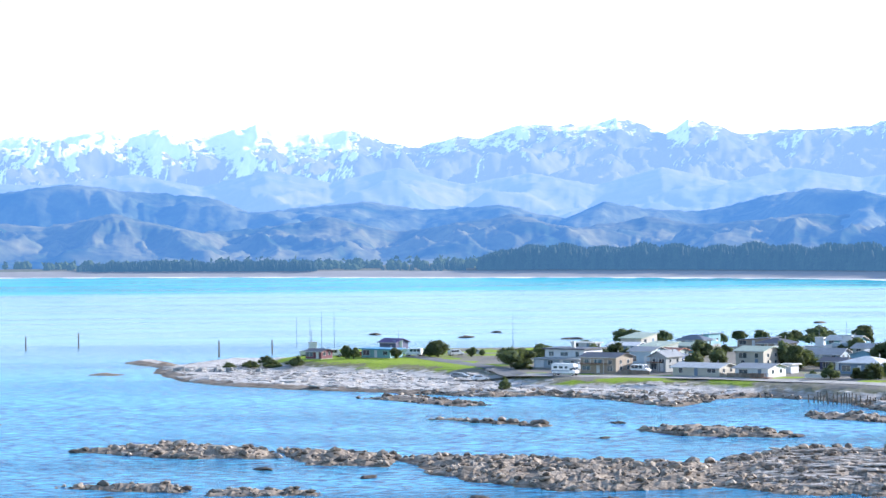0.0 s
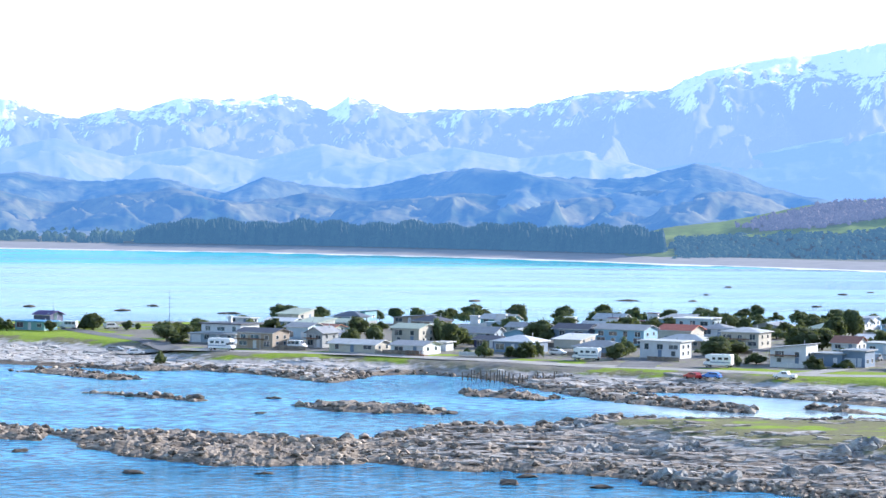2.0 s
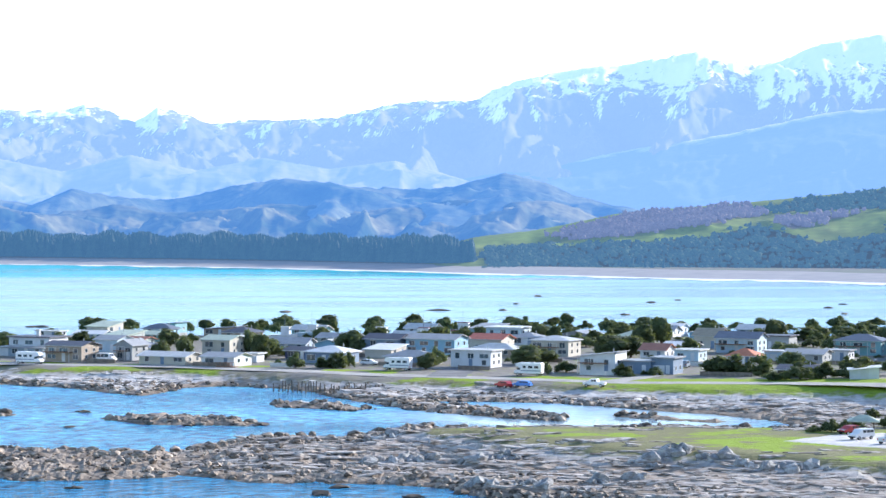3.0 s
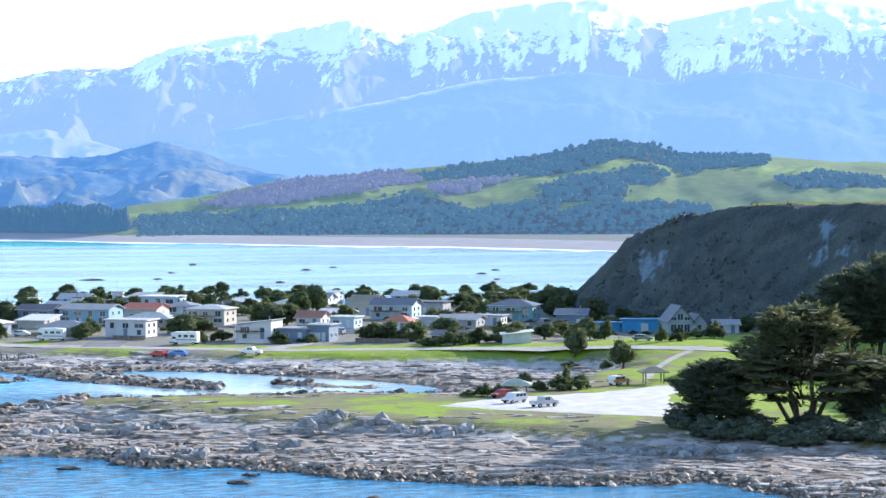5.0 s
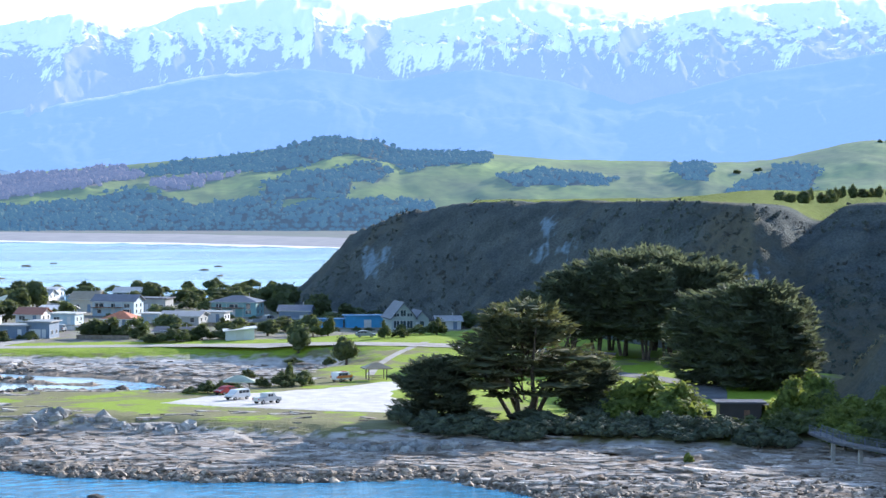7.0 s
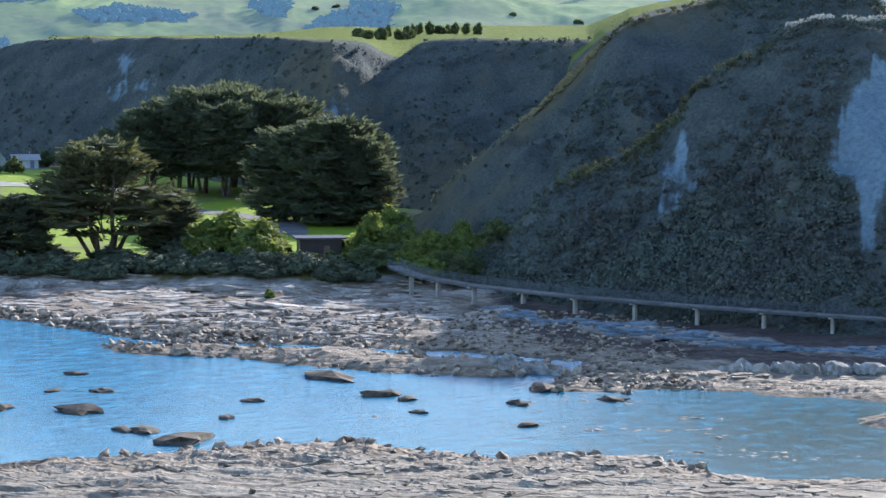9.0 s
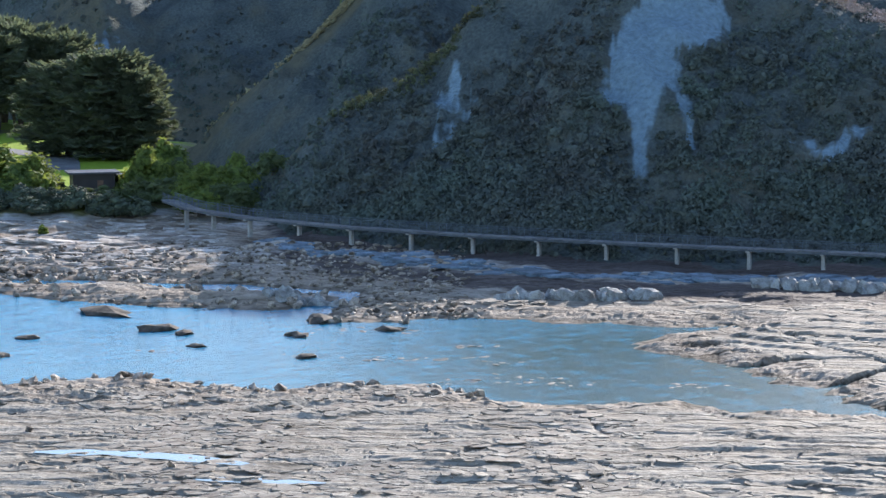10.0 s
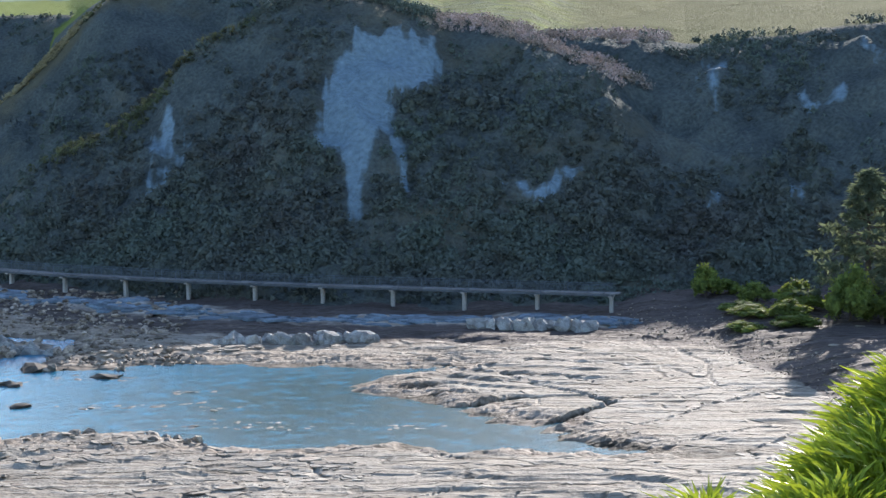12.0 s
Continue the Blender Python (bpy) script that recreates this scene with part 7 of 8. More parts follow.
# ------------------------------------------------------------ flax in front of the lookout
def tussock(x, y, z, wide, high, n, length, seed):
    """A dense clump of short upright blades over a dark heart."""
    r = np.random.RandomState(seed)
    ob = base("flax_clump", x, y, z, 0, "bright yellow-green grassy clump at the lookout's edge", "plant", "foreground plants")
    a, q = r.rand(n) * 6.28, np.sqrt(r.rand(n))
    c = np.stack([wide * q * np.cos(a), wide * q * np.sin(a), high * np.sqrt(1 - 0.92 * q ** 2) * (0.45 + 0.55 * r.rand(n) ** 0.4)], 1)
    out = np.stack([np.cos(a) * q, np.sin(a) * q, 0.9 + 0 * a], 1) + 0.45 * r.normal(size=(n, 3))
    out /= np.linalg.norm(out, axis=1)[:, None]
    side = np.cross(out, r.normal(size=(n, 3)))
    side /= np.linalg.norm(side, axis=1)[:, None]
    l = 0.8 * length * (0.4 + 0.9 * r.rand(n, 1))
    w = 0.035 * length + 0.03 * length * r.rand(n, 1)
    bend = np.stack([np.cos(a), np.sin(a), -0.4 + 0 * a], 1) * l * 0.3
    v = np.stack([c - side * w * 0.6, c + side * w * 0.6, c + out * l * 0.55 + side * w, c + out * l * 0.55 - side * w, c + out * l + bend], 1).reshape(-1, 3)
    o = np.arange(n)[:, None] * 5
    f = np.concatenate([o + np.array([[0, 1, 2]]), o + np.array([[0, 2, 3]]), o + np.array([[3, 2, 4]])])
    leaf = new("leaves", raw_mesh("leaves", v, f, flax_mat))
    leaf.parent = ob
    bm = bmesh.new()
    bmesh.ops.create_icosphere(bm, subdivisions=3, radius=1, matrix=Matrix.Diagonal((wide * 0.8, wide * 0.8, high * 0.8, 1)))
    for q2 in bm.verts:
        q2.co *= 1 + 0.25 * (noise.noise(q2.co * 5) )
    part("heart", bm, leaf_mid, ob)


def at_heading(h, e, d):
    return d * math.sin(radians(h)), d * math.cos(radians(h)), 40 + d * math.tan(radians(e))


for h, e, d, wide, high, n, length, seed in ((58.0, -13.5, 8, 0.42, 0.52, 4200, 0.15, 1), (59.0, -12.4, 8.4, 0.42, 0.60, 3600, 0.15, 2), (56.6, -13.9, 7.6, 0.34, 0.36, 2600, 0.14, 3),
                                                 (55.6, -13.8, 7.4, 0.28, 0.24, 1000, 0.12, 4), (53.6, -12.6, 7.5, 0.14, 0.12, 260, 0.13, 6), (60.0, -12.0, 8.5, 0.5, 0.62, 1800, 0.15, 7)):
    tussock(*at_heading(h, e, d), wide, high, n, length, seed)

# ------------------------------------------------------------ loose boulders along the reefs
def stone_mesh(seed):
    bm = bmesh.new()
    bmesh.ops.create_icosphere(bm, subdivisions=1, radius=1)
    r = random.Random(seed)
    for v in bm.verts:
        v.co *= r.uniform(0.6, 1.25)
        v.co.z = max(-0.6, v.co.z * r.uniform(0.6, 1.0))
    vs, fs = np.array([v.co for v in bm.verts]), np.array([[v.index for v in f.verts] for f in bm.faces])
    bm.free()
    return vs, fs


STONES = [stone_mesh(i) for i in range(8)]
rb = np.random.RandomState(21)


def scatter(n, h0, h1, r0, r1, test):
    out = []
    while len(out) < n:
        k = 20000
        a, r = np.radians(rb.uniform(h0, h1, k)), np.sqrt(rb.uniform(r0 ** 2, r1 ** 2, k))
        x, y = r * np.sin(a), r * np.cos(a)
        z, soil, sand, slab = land_height(x, y)[:4]
        ok = test(x, y, z, soil, slab)
        out += list(zip(x[ok], y[ok], z[ok]))
        if not ok.any():
            break
    return np.array(out[:n])


def rim(x, y, z, soil, slab):
    heading = np.degrees(np.arctan2(x, y))
    return ((heading < 42) | (np.hypot(x, y) < 190) & (heading < 46)) & (z > -0.1) & (z < 0.8) & (soil < 0.1) & (rb.rand(len(x)) < 1 - 0.97 * slab)


def broken(x, y, z, soil, slab):
    return (z > 0.1) & (soil < 0.1) & (inside(x, y, LAND) > 1)


def bank(x, y, z, soil, slab):
    over = np.hypot(x, y) - np.interp(np.degrees(np.arctan2(x, y)), BANK_H, BANK_R)
    return (over > -2) & (over < 14 + 8 * rb.rand(len(x))) & (np.hypot(x, y) < 305)


def water_edge(x, y, z, soil, slab):
    d = inside(x, y, LAND)
    return (z > -0.15) & (z < 0.7) & (d > -2) & (d < 5) & (soil < 0.1)


def reef_top(x, y, z, soil, slab):
    return (z > -0.05) & (z < 1.5) & (soil < 0.1) & (slab < 0.3) & (inside(x, y, LAND) < 16)


spots = np.concatenate([scatter(900, 51.5, 60, 220, 305, bank), scatter(2600, 25, 41.5, 235, 330, broken), scatter(3000, -10, 26, 295, 480, reef_top), scatter(1500, 12, 32, 270, 420, water_edge), scatter(1500, -10, 17, 480, 600, rim), scatter(1500, 20, 58, 165, 340, rim)])
V, F, k = [], [], 0
for i, (x, y, z) in enumerate(spots):
    v, f = STONES[i % 8]
    s = (0.12 + 0.25 * rb.rand() ** 2 if i < 900 else 0.2 + 0.9 * rb.rand() ** 3.0) * (0.5 + 0.55 * sstep(330, 430, math.hypot(x, y))) * (1.55 if 6500 <= i < 8000 else 1.0)
    a = rb.rand() * 6.28
    R2 = np.array([[math.cos(a), -math.sin(a), 0], [math.sin(a), math.cos(a), 0], [0, 0, 1]])
    V.append((v * np.array([1.35, 0.9, 0.8]) * s) @ R2.T + np.array([x, y, z + 0.15 * s]))
    F.append(f + k)
    k += len(v)
me = raw_mesh("boulders", np.concatenate(V), np.concatenate(F), boulder_mat)
tagged(new("boulders", me), "brown weed-stained boulders strewn along the reefs", "boulders", kind="stuff")


def plate_mesh(seed):
    """A thin broken slab with an uneven outline."""
    q = random.Random(seed)
    n = q.randint(5, 7)
    ring = [(math.cos(6.283 * (i + q.uniform(-0.25, 0.25)) / n) * q.uniform(0.75, 1.1), math.sin(6.283 * (i + q.uniform(-0.25, 0.25)) / n) * q.uniform(0.75, 1.1)) for i in range(n)]
    v = [(x, y, -1.0) for x, y in ring] + [(x * 0.93, y * 0.93, q.uniform(0.7, 1.0)) for x, y in ring]
    f = [(n, n + i, n + i + 1) for i in range(1, n - 1)]
    for i in range(n):
        j = (i + 1) % n
        f += [(i, j, n + j), (i, n + j, n + i)]
    return np.array(v), np.array(f)


PLATES = [plate_mesh(i) for i in range(10)]


def lay_plates(name, places, size, thick, material, label, tilt=0.05, long=1.0, spread=0.35):
    V, F, k = [], [], 0
    for i, (x, y, z) in enumerate(places):
        v, f = PLATES[i % 10]
        s = size * (0.25 + 1.2 * rb.rand() ** 2.2)
        a = -math.atan2(x, y) + rb.normal() * spread
        w = v * np.array([s * long * (0.9 + 0.8 * rb.rand()), s * (0.6 + 0.5 * rb.rand()), thick * (0.5 + 0.8 * rb.rand())])
        w[:, 2] += w[:, 1] * (rb.rand() * tilt * 2) + w[:, 0] * rb.normal() * tilt
        c, n = math.cos(a), math.sin(a)
        V.append(np.stack([w[:, 0] * c - w[:, 1] * n + x, w[:, 0] * n + w[:, 1] * c + y, w[:, 2] + z], 1))
        F.append(f + k)
        k += len(v)
    return tagged(new(name, raw_mesh(name, np.concatenate(V), np.concatenate(F), material)), label, "rock slabs", kind="stuff")


def platform(x, y, z, soil, slab):
    heading = np.degrees(np.arctan2(x, y))
    thin = sstep(0.38, 0.6, fbm(x / 9, y / 6, 3)) * (1 - 0.96 * sstep(44.5, 46.5, heading) * sstep(170, 190, np.hypot(x, y)))
    return (z > 0.1) & (slab > 0.4) & (rb.rand(len(x)) < thin)


def headland(x, y, z, soil, slab):
    return (z > 0.35) & (soil < 0.15) & (slab < 0.5) & (inside(x, y, LAND) > 3)


places = scatter(2700, 33, 60, 150, 285, platform)
places = places[np.argsort(np.hypot(places[:, 0], places[:, 1]))]
slab_data = [raw_mesh("slab", v, f, plate_mat) for v, f in PLATES]
for i, (x, y, z) in enumerate(places[:260]):
    ob = new("slab", slab_data[i % 10])
    s = 0.75 * (0.25 + 1.2 * rb.rand() ** 2.2)
    ob.parent = ground
    ob.location, ob.rotation_euler, ob.scale = (x, y, z), (0.06 * rb.rand(), 0.04 * rb.normal(), -math.atan2(x, y) + 0.35 * rb.normal()), (s * (0.9 + 0.8 * rb.rand()), s * (0.6 + 0.5 * rb.rand()), 0.06 * (0.5 + 0.8 * rb.rand()))
lay_plates("rock_plates", places[260:], 0.75, 0.06, plate_mat, "thin broken slabs of pale rock on the platform")
lay_plates("headland_plates", scatter(2600, 5, 36, 270, 480, headland), 0.95, 0.13, grey_plate_mat, "weathered grey rock slabs along the headland shore", 0.06, 2.4, 0.14)
lay_plates("lagoon_plates", scatter(1400, 8, 27, 435, 565, headland), 1.0, 0.13, grey_plate_mat, "weathered grey rock slabs round the lagoon", 0.06, 1.8, 0.2)
a = rb.uniform(37, 52, 420)
r = np.interp(a, NEAR_H, NEAR_FOOT) - 17 + rb.normal(size=420) * 1.5
x, y = r * np.sin(np.radians(a)), r * np.cos(np.radians(a))
lay_plates("ledge_slabs", np.stack([x, y, land_height(x, y)[0] + 0.05], 1), 1.5, 0.16, ledge_mat, "broken ledge of slabs below the boardwalk in blue shade", 0.04)
lay_plates("shore_plates", scatter(900, -9, 16, 500, 720, headland), 1.8, 0.18, pale_plate_mat, "pale flat rock slabs along the village shore", 0.08)

stone_data = []
for i, (v, f) in enumerate(STONES):
    me = raw_mesh("stone", v, f, boulder_mat)
    stone_data.append(me)
for i, (x, y, z) in enumerate(scatter(280, 28, 56, 175, 330, rim)):
    ob = new("stone", stone_data[i % 8])
    s = 0.3 + 0.55 * rb.rand() ** 2
    ob.parent = ground
    ob.location, ob.rotation_euler, ob.scale = (x, y, z + 0.1), (rb.rand(), rb.rand(), rb.rand() * 6), (s * 1.3, s, s * 0.8)


# ------------------------------------------------------------ scrub on the cliff, bush on the hills, pine belt
def strewn(name, P, sizes, per, leaf, material, label, category, core=0.0):
    global rs
    rs = np.random.RandomState(5)
    r = np.stack([sizes, sizes, sizes * 0.8], 1)
    v, f = leaves(P, r, per, leaf)
    if core:
        v2, f2 = cores(P, r, core)
        v, f = np.concatenate([v, v2]), np.concatenate([f, f2 + len(v)])
    return tagged(new(name, raw_mesh(name, v, f, material)), label, category, kind="stuff")


k = 90000
a, r = rb.uniform(22.6, 60, k), rb.uniform(300, 760, k)
x, y = r * np.sin(np.radians(a)), r * np.cos(np.radians(a))
z, s, which, A, R, el = cliff_height(x, y)
open_slip = np.full(A.shape, -9.0)
for poly in SLIPS:
    open_slip = np.maximum(open_slip, inside(A, el, poly))
thick = fbm(x / 22, y / 22, 4)
ok = (s > -0.02) & (s < np.where(A > 44, 1.12, 1.0)) & (open_slip < -0.1) & (rb.rand(k) < np.where(which == 2, 0.35, np.where((which == 1) & (A < 38.1 + 1.5 * np.clip(s, 0, 1) ** 1.5), 0.12, 1.0)) * sstep(0.30, 0.52, thick + 0.25 * (0.5 - s)))
P = np.stack([x, y, z], 1)[ok][:24000]
strewn("cliff_scrub", P + np.array([0, 0, 0.3]), 0.3 + 1.5 * rb.rand(len(P)) ** 2.5, 28, 0.36, scrub_leaf, "dark scrub covering the steep cliff face", "scrub")


# taller bush along the cliff foot and in the gullies
a = rb.uniform(36.5, 56, 5000)
x, y = np.interp(a, NEAR_H, NEAR_FOOT), 0
r = x + rb.rand(5000) ** 1.4 * 40 + 4
x, y = r * np.sin(np.radians(a)), r * np.cos(np.radians(a))
z, s, which, A, R, el = cliff_height(x, y)
open_slip = np.full(A.shape, -9.0)
for poly in SLIPS:
    open_slip = np.maximum(open_slip, inside(A, el, poly))
ok = (s > -0.04) & (open_slip < -0.15) & (rb.rand(5000) < 1.0 - 1.3 * s) & (which == 0) & (fbm(x / 16, y / 16, 3) > 0.40)
P = np.stack([x, y, z + 0.5], 1)[ok][:2200]
strewn("foot_bush", P, 0.6 + 1.7 * rb.rand(len(P)) ** 2, 80, 0.42, scrub_leaf, "dense shaded coastal bush along the cliff foot", "bush", core=0.45)

# sunlit bushes along the spur crests
a = rb.uniform(36.6, 43.4, 2600)
near_crest = rb.rand(2600) < 0.8
r = np.where(near_crest, np.interp(a, NEAR_H, NEAR_FOOT) + np.interp(a, NEAR_H, NEAR_RUN), np.interp(a, SPUR_H, SPUR_FOOT) + np.interp(a, SPUR_H, SPUR_RUN)) + rb.normal(size=2600) * 2.0
x, y = r * np.sin(np.radians(a)), r * np.cos(np.radians(a))
z, s, which, A, R, el = cliff_height(x, y)
ok = (np.abs(s - 1) < 0.10) & (which < 2) & (fbm(x / 9, y / 9, 3) > 0.47) & (rb.rand(2600) < 0.2) & ((which == 0) | (A > 39.3))
P = np.stack([x, y, z + 0.5], 1)[ok]
a, r = rb.uniform(43.0, 56.0, 9000), rb.uniform(360, 460, 9000)
x, y = r * np.sin(np.radians(a)), r * np.cos(np.radians(a))
z, s, which, A, R, el = cliff_height(x, y)
ok = (s > 0.96) & (s < np.where(A > 47, 1.28, 1.12)) & (A < 52.6)
Q = np.stack([x, y, z + 0.4], 1)[ok][:1800]
dry = (np.degrees(np.arctan2(Q[:, 0], Q[:, 1])) > 47.3) & (np.degrees(np.arctan2(Q[:, 0], Q[:, 1])) < 53) & (rb.rand(len(Q)) < 0.93)
strewn("dry_scrub", Q[dry], 0.4 + 1.0 * rb.rand(dry.sum()) ** 1.5, 40, 0.28, lit_dry_leaf, "dry pinkish scrub along the sunlit cliff edge", "scrub")
Q = Q[~dry]
strewn("plateau_scrub", Q, 0.4 + 1.2 * rb.rand(len(Q)) ** 1.5, 44, 0.3, scrub_leaf, "low dark scrub along the cliff's upper edge", "scrub")
a = rb.uniform(35.6, 39.5, 500)
r = np.interp(a, SPUR_H, SPUR_FOOT) + np.interp(a, SPUR_H, SPUR_RUN) + rb.normal(size=500) * 0.8
x, y = r * np.sin(np.radians(a)), r * np.cos(np.radians(a))
T = np.stack([x, y, cliff_height(x, y)[0] + 0.35], 1)
strewn("ridge_grass", T, 0.25 + 0.45 * rb.rand(500), 30, 0.3, tuft_leaf, "tall pale dry grass along the sunlit ridge", "grass")
a = rb.uniform(43.6, 46.4, 60)
r = np.interp(a, NEAR_H, NEAR_FOOT) + np.interp(a, NEAR_H, NEAR_RUN) + rb.uniform(2, 9, 60)
x, y = r * np.sin(np.radians(a)), r * np.cos(np.radians(a))
T = np.stack([x, y, cliff_height(x, y)[0] + 0.9], 1)
strewn("pampas_plumes", T, 0.25 + 0.3 * rb.rand(60), 60, 0.5, plume_mat, "white pampas plumes along the cliff top", "grass")
strewn("crest_scrub", P, 0.3 + 0.65 * rb.rand(len(P)) ** 2, 44, 0.26, crest_leaf, "olive green bushes along the sunlit spur crests", "scrub")


def joined(name, V, F, material, label, category):
    return tagged(new(name, raw_mesh(name, np.concatenate(V), np.concatenate(F), material)), label, category, kind="stuff")


# pine belt behind the far beach: whorls of drooping branches round each stem
def pine(h, r, seed, tiers=5, spokes=6):
    q = random.Random(seed)
    v, f = [], []
    for t in range(tiers):
        z0, z1 = h * (0.08 + 0.8 * t / tiers), h * (0.32 + 0.72 * (t + 0.6) / tiers)
        rr = r * (1.05 - 0.85 * t / tiers)
        o = len(v)
        for i in range(spokes):
            a = 6.283 * (i + q.random() * 0.7) / spokes
            k = rr * q.uniform(0.65, 1.15)
            v.append((k * math.cos(a), k * math.sin(a), z0 + q.uniform(-0.04, 0.04) * h))
        v.append((0, 0, min(z1, h)))
        f += [(o + i, o + (i + 1) % spokes, o + spokes) for i in range(spokes)]
    return np.array(v), np.array(f)


PINES = [pine(1, 0.24, i) for i in range(6)]
rp = np.random.RandomState(33)
V, F, k = [], [], 0
for h0, h1, n, tall, r_in, r_out in ((0.8, 12.8, 5000, 21.5, 60, 190), (-8.3, -2.9, 1100, 10, 40, 110), (-1.4, 0.6, 60, 8, 50, 140), (12.3, 17.5, 160, 8, 90, 220)):
    for i in range(n):
        a = rp.uniform(h0, h1)
        r = float(np.interp(a, BEACH_H, BEACH_R)) + rp.uniform(r_in, r_out) + 30
        v, f = PINES[i % 6]
        t = tall * rp.uniform(0.78, 1.05) * (0.94 + 0.12 * math.sin(a * 5.1) * math.sin(a * 2.3 + 1)) * min(1, 0.5 + (a - h0) * 0.7)
        c, s = math.cos(i), math.sin(i)
        w = v * np.array([t, t, t])
        V.append(np.stack([w[:, 0] * c - w[:, 1] * s + r * math.sin(radians(a)), w[:, 0] * s + w[:, 1] * c + r * math.cos(radians(a)), w[:, 2] + 3.0 + 0.004 * r_in], 1))
        F.append(f + k)
        k += len(v)
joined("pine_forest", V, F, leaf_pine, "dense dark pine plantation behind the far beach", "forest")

# bush and shelter trees over the farm hills and the plain
def clumps(name, P, sizes, material, label, category, tall=0.9):
    c, s = np.array(P), np.array(sizes)
    r = np.stack([s, s, s * tall], 1)
    global rs
    rs = np.random.RandomState(len(P))
    v1, f1 = cores(c, r, 0.85)
    v2, f2 = leaves(c, r, 10, float(np.mean(s)) * 0.75)
    return tagged(new(name, raw_mesh(name, np.concatenate([v1, v2]), np.concatenate([f1, f2 + len(v1)]), material)), label, category, kind="stuff")


# hill bush and willows also give off painted haze
leaf_far = haze_glow(mat("hill_bush_leaf", (0.085, 0.11, 0.045), 0.9, 0.5, 22, second=(0.04, 0.06, 0.03), spec=0.08), (0.13, 0.29, 0.50), 0.32)
twig_far = haze_glow(mat("bare_willow", (0.23, 0.18, 0.165), 0.95, 0.4, 14, second=(0.13, 0.11, 0.105), spec=0.05), (0.24, 0.35, 0.62), 0.30)
X, Y, Z, A, S, cover = SHEETS["farm_hills"]
bush, bare = cover["bush"].ravel(), cover["bare"].ravel()
weight = bush * (X.ravel() ** 2 > 0) * (S.ravel() > 0.02) * (S.ravel() < 1)
pick = rp.choice(len(weight), 6500, p=weight / weight.sum())
P = np.stack([X.ravel()[pick], Y.ravel()[pick], Z.ravel()[pick] + 0.8], 1) + rp.uniform(-5, 5, (6500, 3)) * np.array([1, 1, 0])
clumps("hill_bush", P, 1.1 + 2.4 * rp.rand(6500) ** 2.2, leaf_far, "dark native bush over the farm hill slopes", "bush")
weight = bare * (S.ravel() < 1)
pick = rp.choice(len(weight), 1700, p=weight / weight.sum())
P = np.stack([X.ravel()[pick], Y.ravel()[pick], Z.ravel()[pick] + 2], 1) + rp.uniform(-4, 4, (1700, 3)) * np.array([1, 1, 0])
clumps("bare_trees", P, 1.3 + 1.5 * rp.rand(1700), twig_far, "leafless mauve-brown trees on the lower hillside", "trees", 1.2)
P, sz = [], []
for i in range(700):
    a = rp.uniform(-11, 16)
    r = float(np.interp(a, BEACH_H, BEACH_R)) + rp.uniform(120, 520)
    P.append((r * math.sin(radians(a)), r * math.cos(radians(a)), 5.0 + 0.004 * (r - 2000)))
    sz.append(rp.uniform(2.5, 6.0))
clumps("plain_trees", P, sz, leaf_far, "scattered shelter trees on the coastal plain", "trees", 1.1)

# rocks awash in the bay and off the reefs
ROCKS = [(x, y, s) for x, y, s in ((215, 1010, 5), (150, 1000, 4), (137, 905, 4), (242, 1010, 3), (330, 1090, 3), (352, 1120, 2.5), (300, 1180, 3), (45, 880, 5), (8, 900, 4), (20, 940, 3), (75, 905, 3.5),
         (265, 1080, 2.5), (388, 1020, 3), (372, 960, 2.5), (410, 1060, 2.5), (280, 960, 3), (-25, 930, 4), (95, 880, 3), (66, 470, 1.5), (35, 505, 1.2), (78, 350, 1.4), (92, 330, 1.0), (62, 360, 1.2),
         (100, 300, 1.0), (108, 292, 0.8), (120, 285, 0.9), (130, 250, 0.9), (112, 232, 1.3), (118, 226, 2.0), (104, 236, 1.0), (128, 214, 0.8), (136, 222, 0.9), (150, 214, 1.0), (146, 206, 0.7), (122, 240, 0.7), (158, 205, 1.2), (-92, 515, 0.8), (30, 470, 1.0), (82, 380, 1.0), (118, 205, 2.6), (152.3, 232, 2.6), (149.4, 218.2, 1.6), (117.4, 211.6, 1.4), (126.2, 236.8, 1.0), (166.3, 211.7, 1.8), (167.8, 201.5, 1.2), (150.2, 193.4, 0.9), (116, 213, 1.0), (-30, 415, 1.2), (-12, 400, 1.1), (5, 368, 1.3), (24, 366, 1.0), (58, 352, 1.5), (70, 346, 1.2), (-50, 372, 1.0), (88, 322, 1.2), (46, 480, 1.3), (52, 470, 1.0))]
SHOALS = [(152.5, 172.8, 2.6), (156.5, 170.2, 3.4), (159.4, 166.6, 3.6), (155.6, 187.1, 2.4), (159.2, 184.5, 2.8), (165, 203.9, 3.0), (167.5, 201.2, 2.4), (167.3, 186.9, 1.8), (162, 178, 1.6), (166, 158, 2.6), (150, 195, 1.4), (142, 206, 1.5)]
wet_rock = mat("wet_rock", (0.13, 0.105, 0.08), 0.85, 0.4, 1.0, 0.5, second=(0.05, 0.04, 0.03))
def crag_mesh(seed):
    bm = bmesh.new()
    bmesh.ops.create_icosphere(bm, subdivisions=2, radius=1)
    r = random.Random(seed)
    for v in bm.verts:
        v.co *= 0.9 + 0.55 * noise.noise(v.co * 1.7 + Vector((seed * 3.1, 0, 0))) + r.uniform(-0.13, 0.13)
    vs, fs = np.array([v.co for v in bm.verts]), np.array([[v.index for v in f.verts] for f in bm.faces])
    bm.free()
    return vs, fs


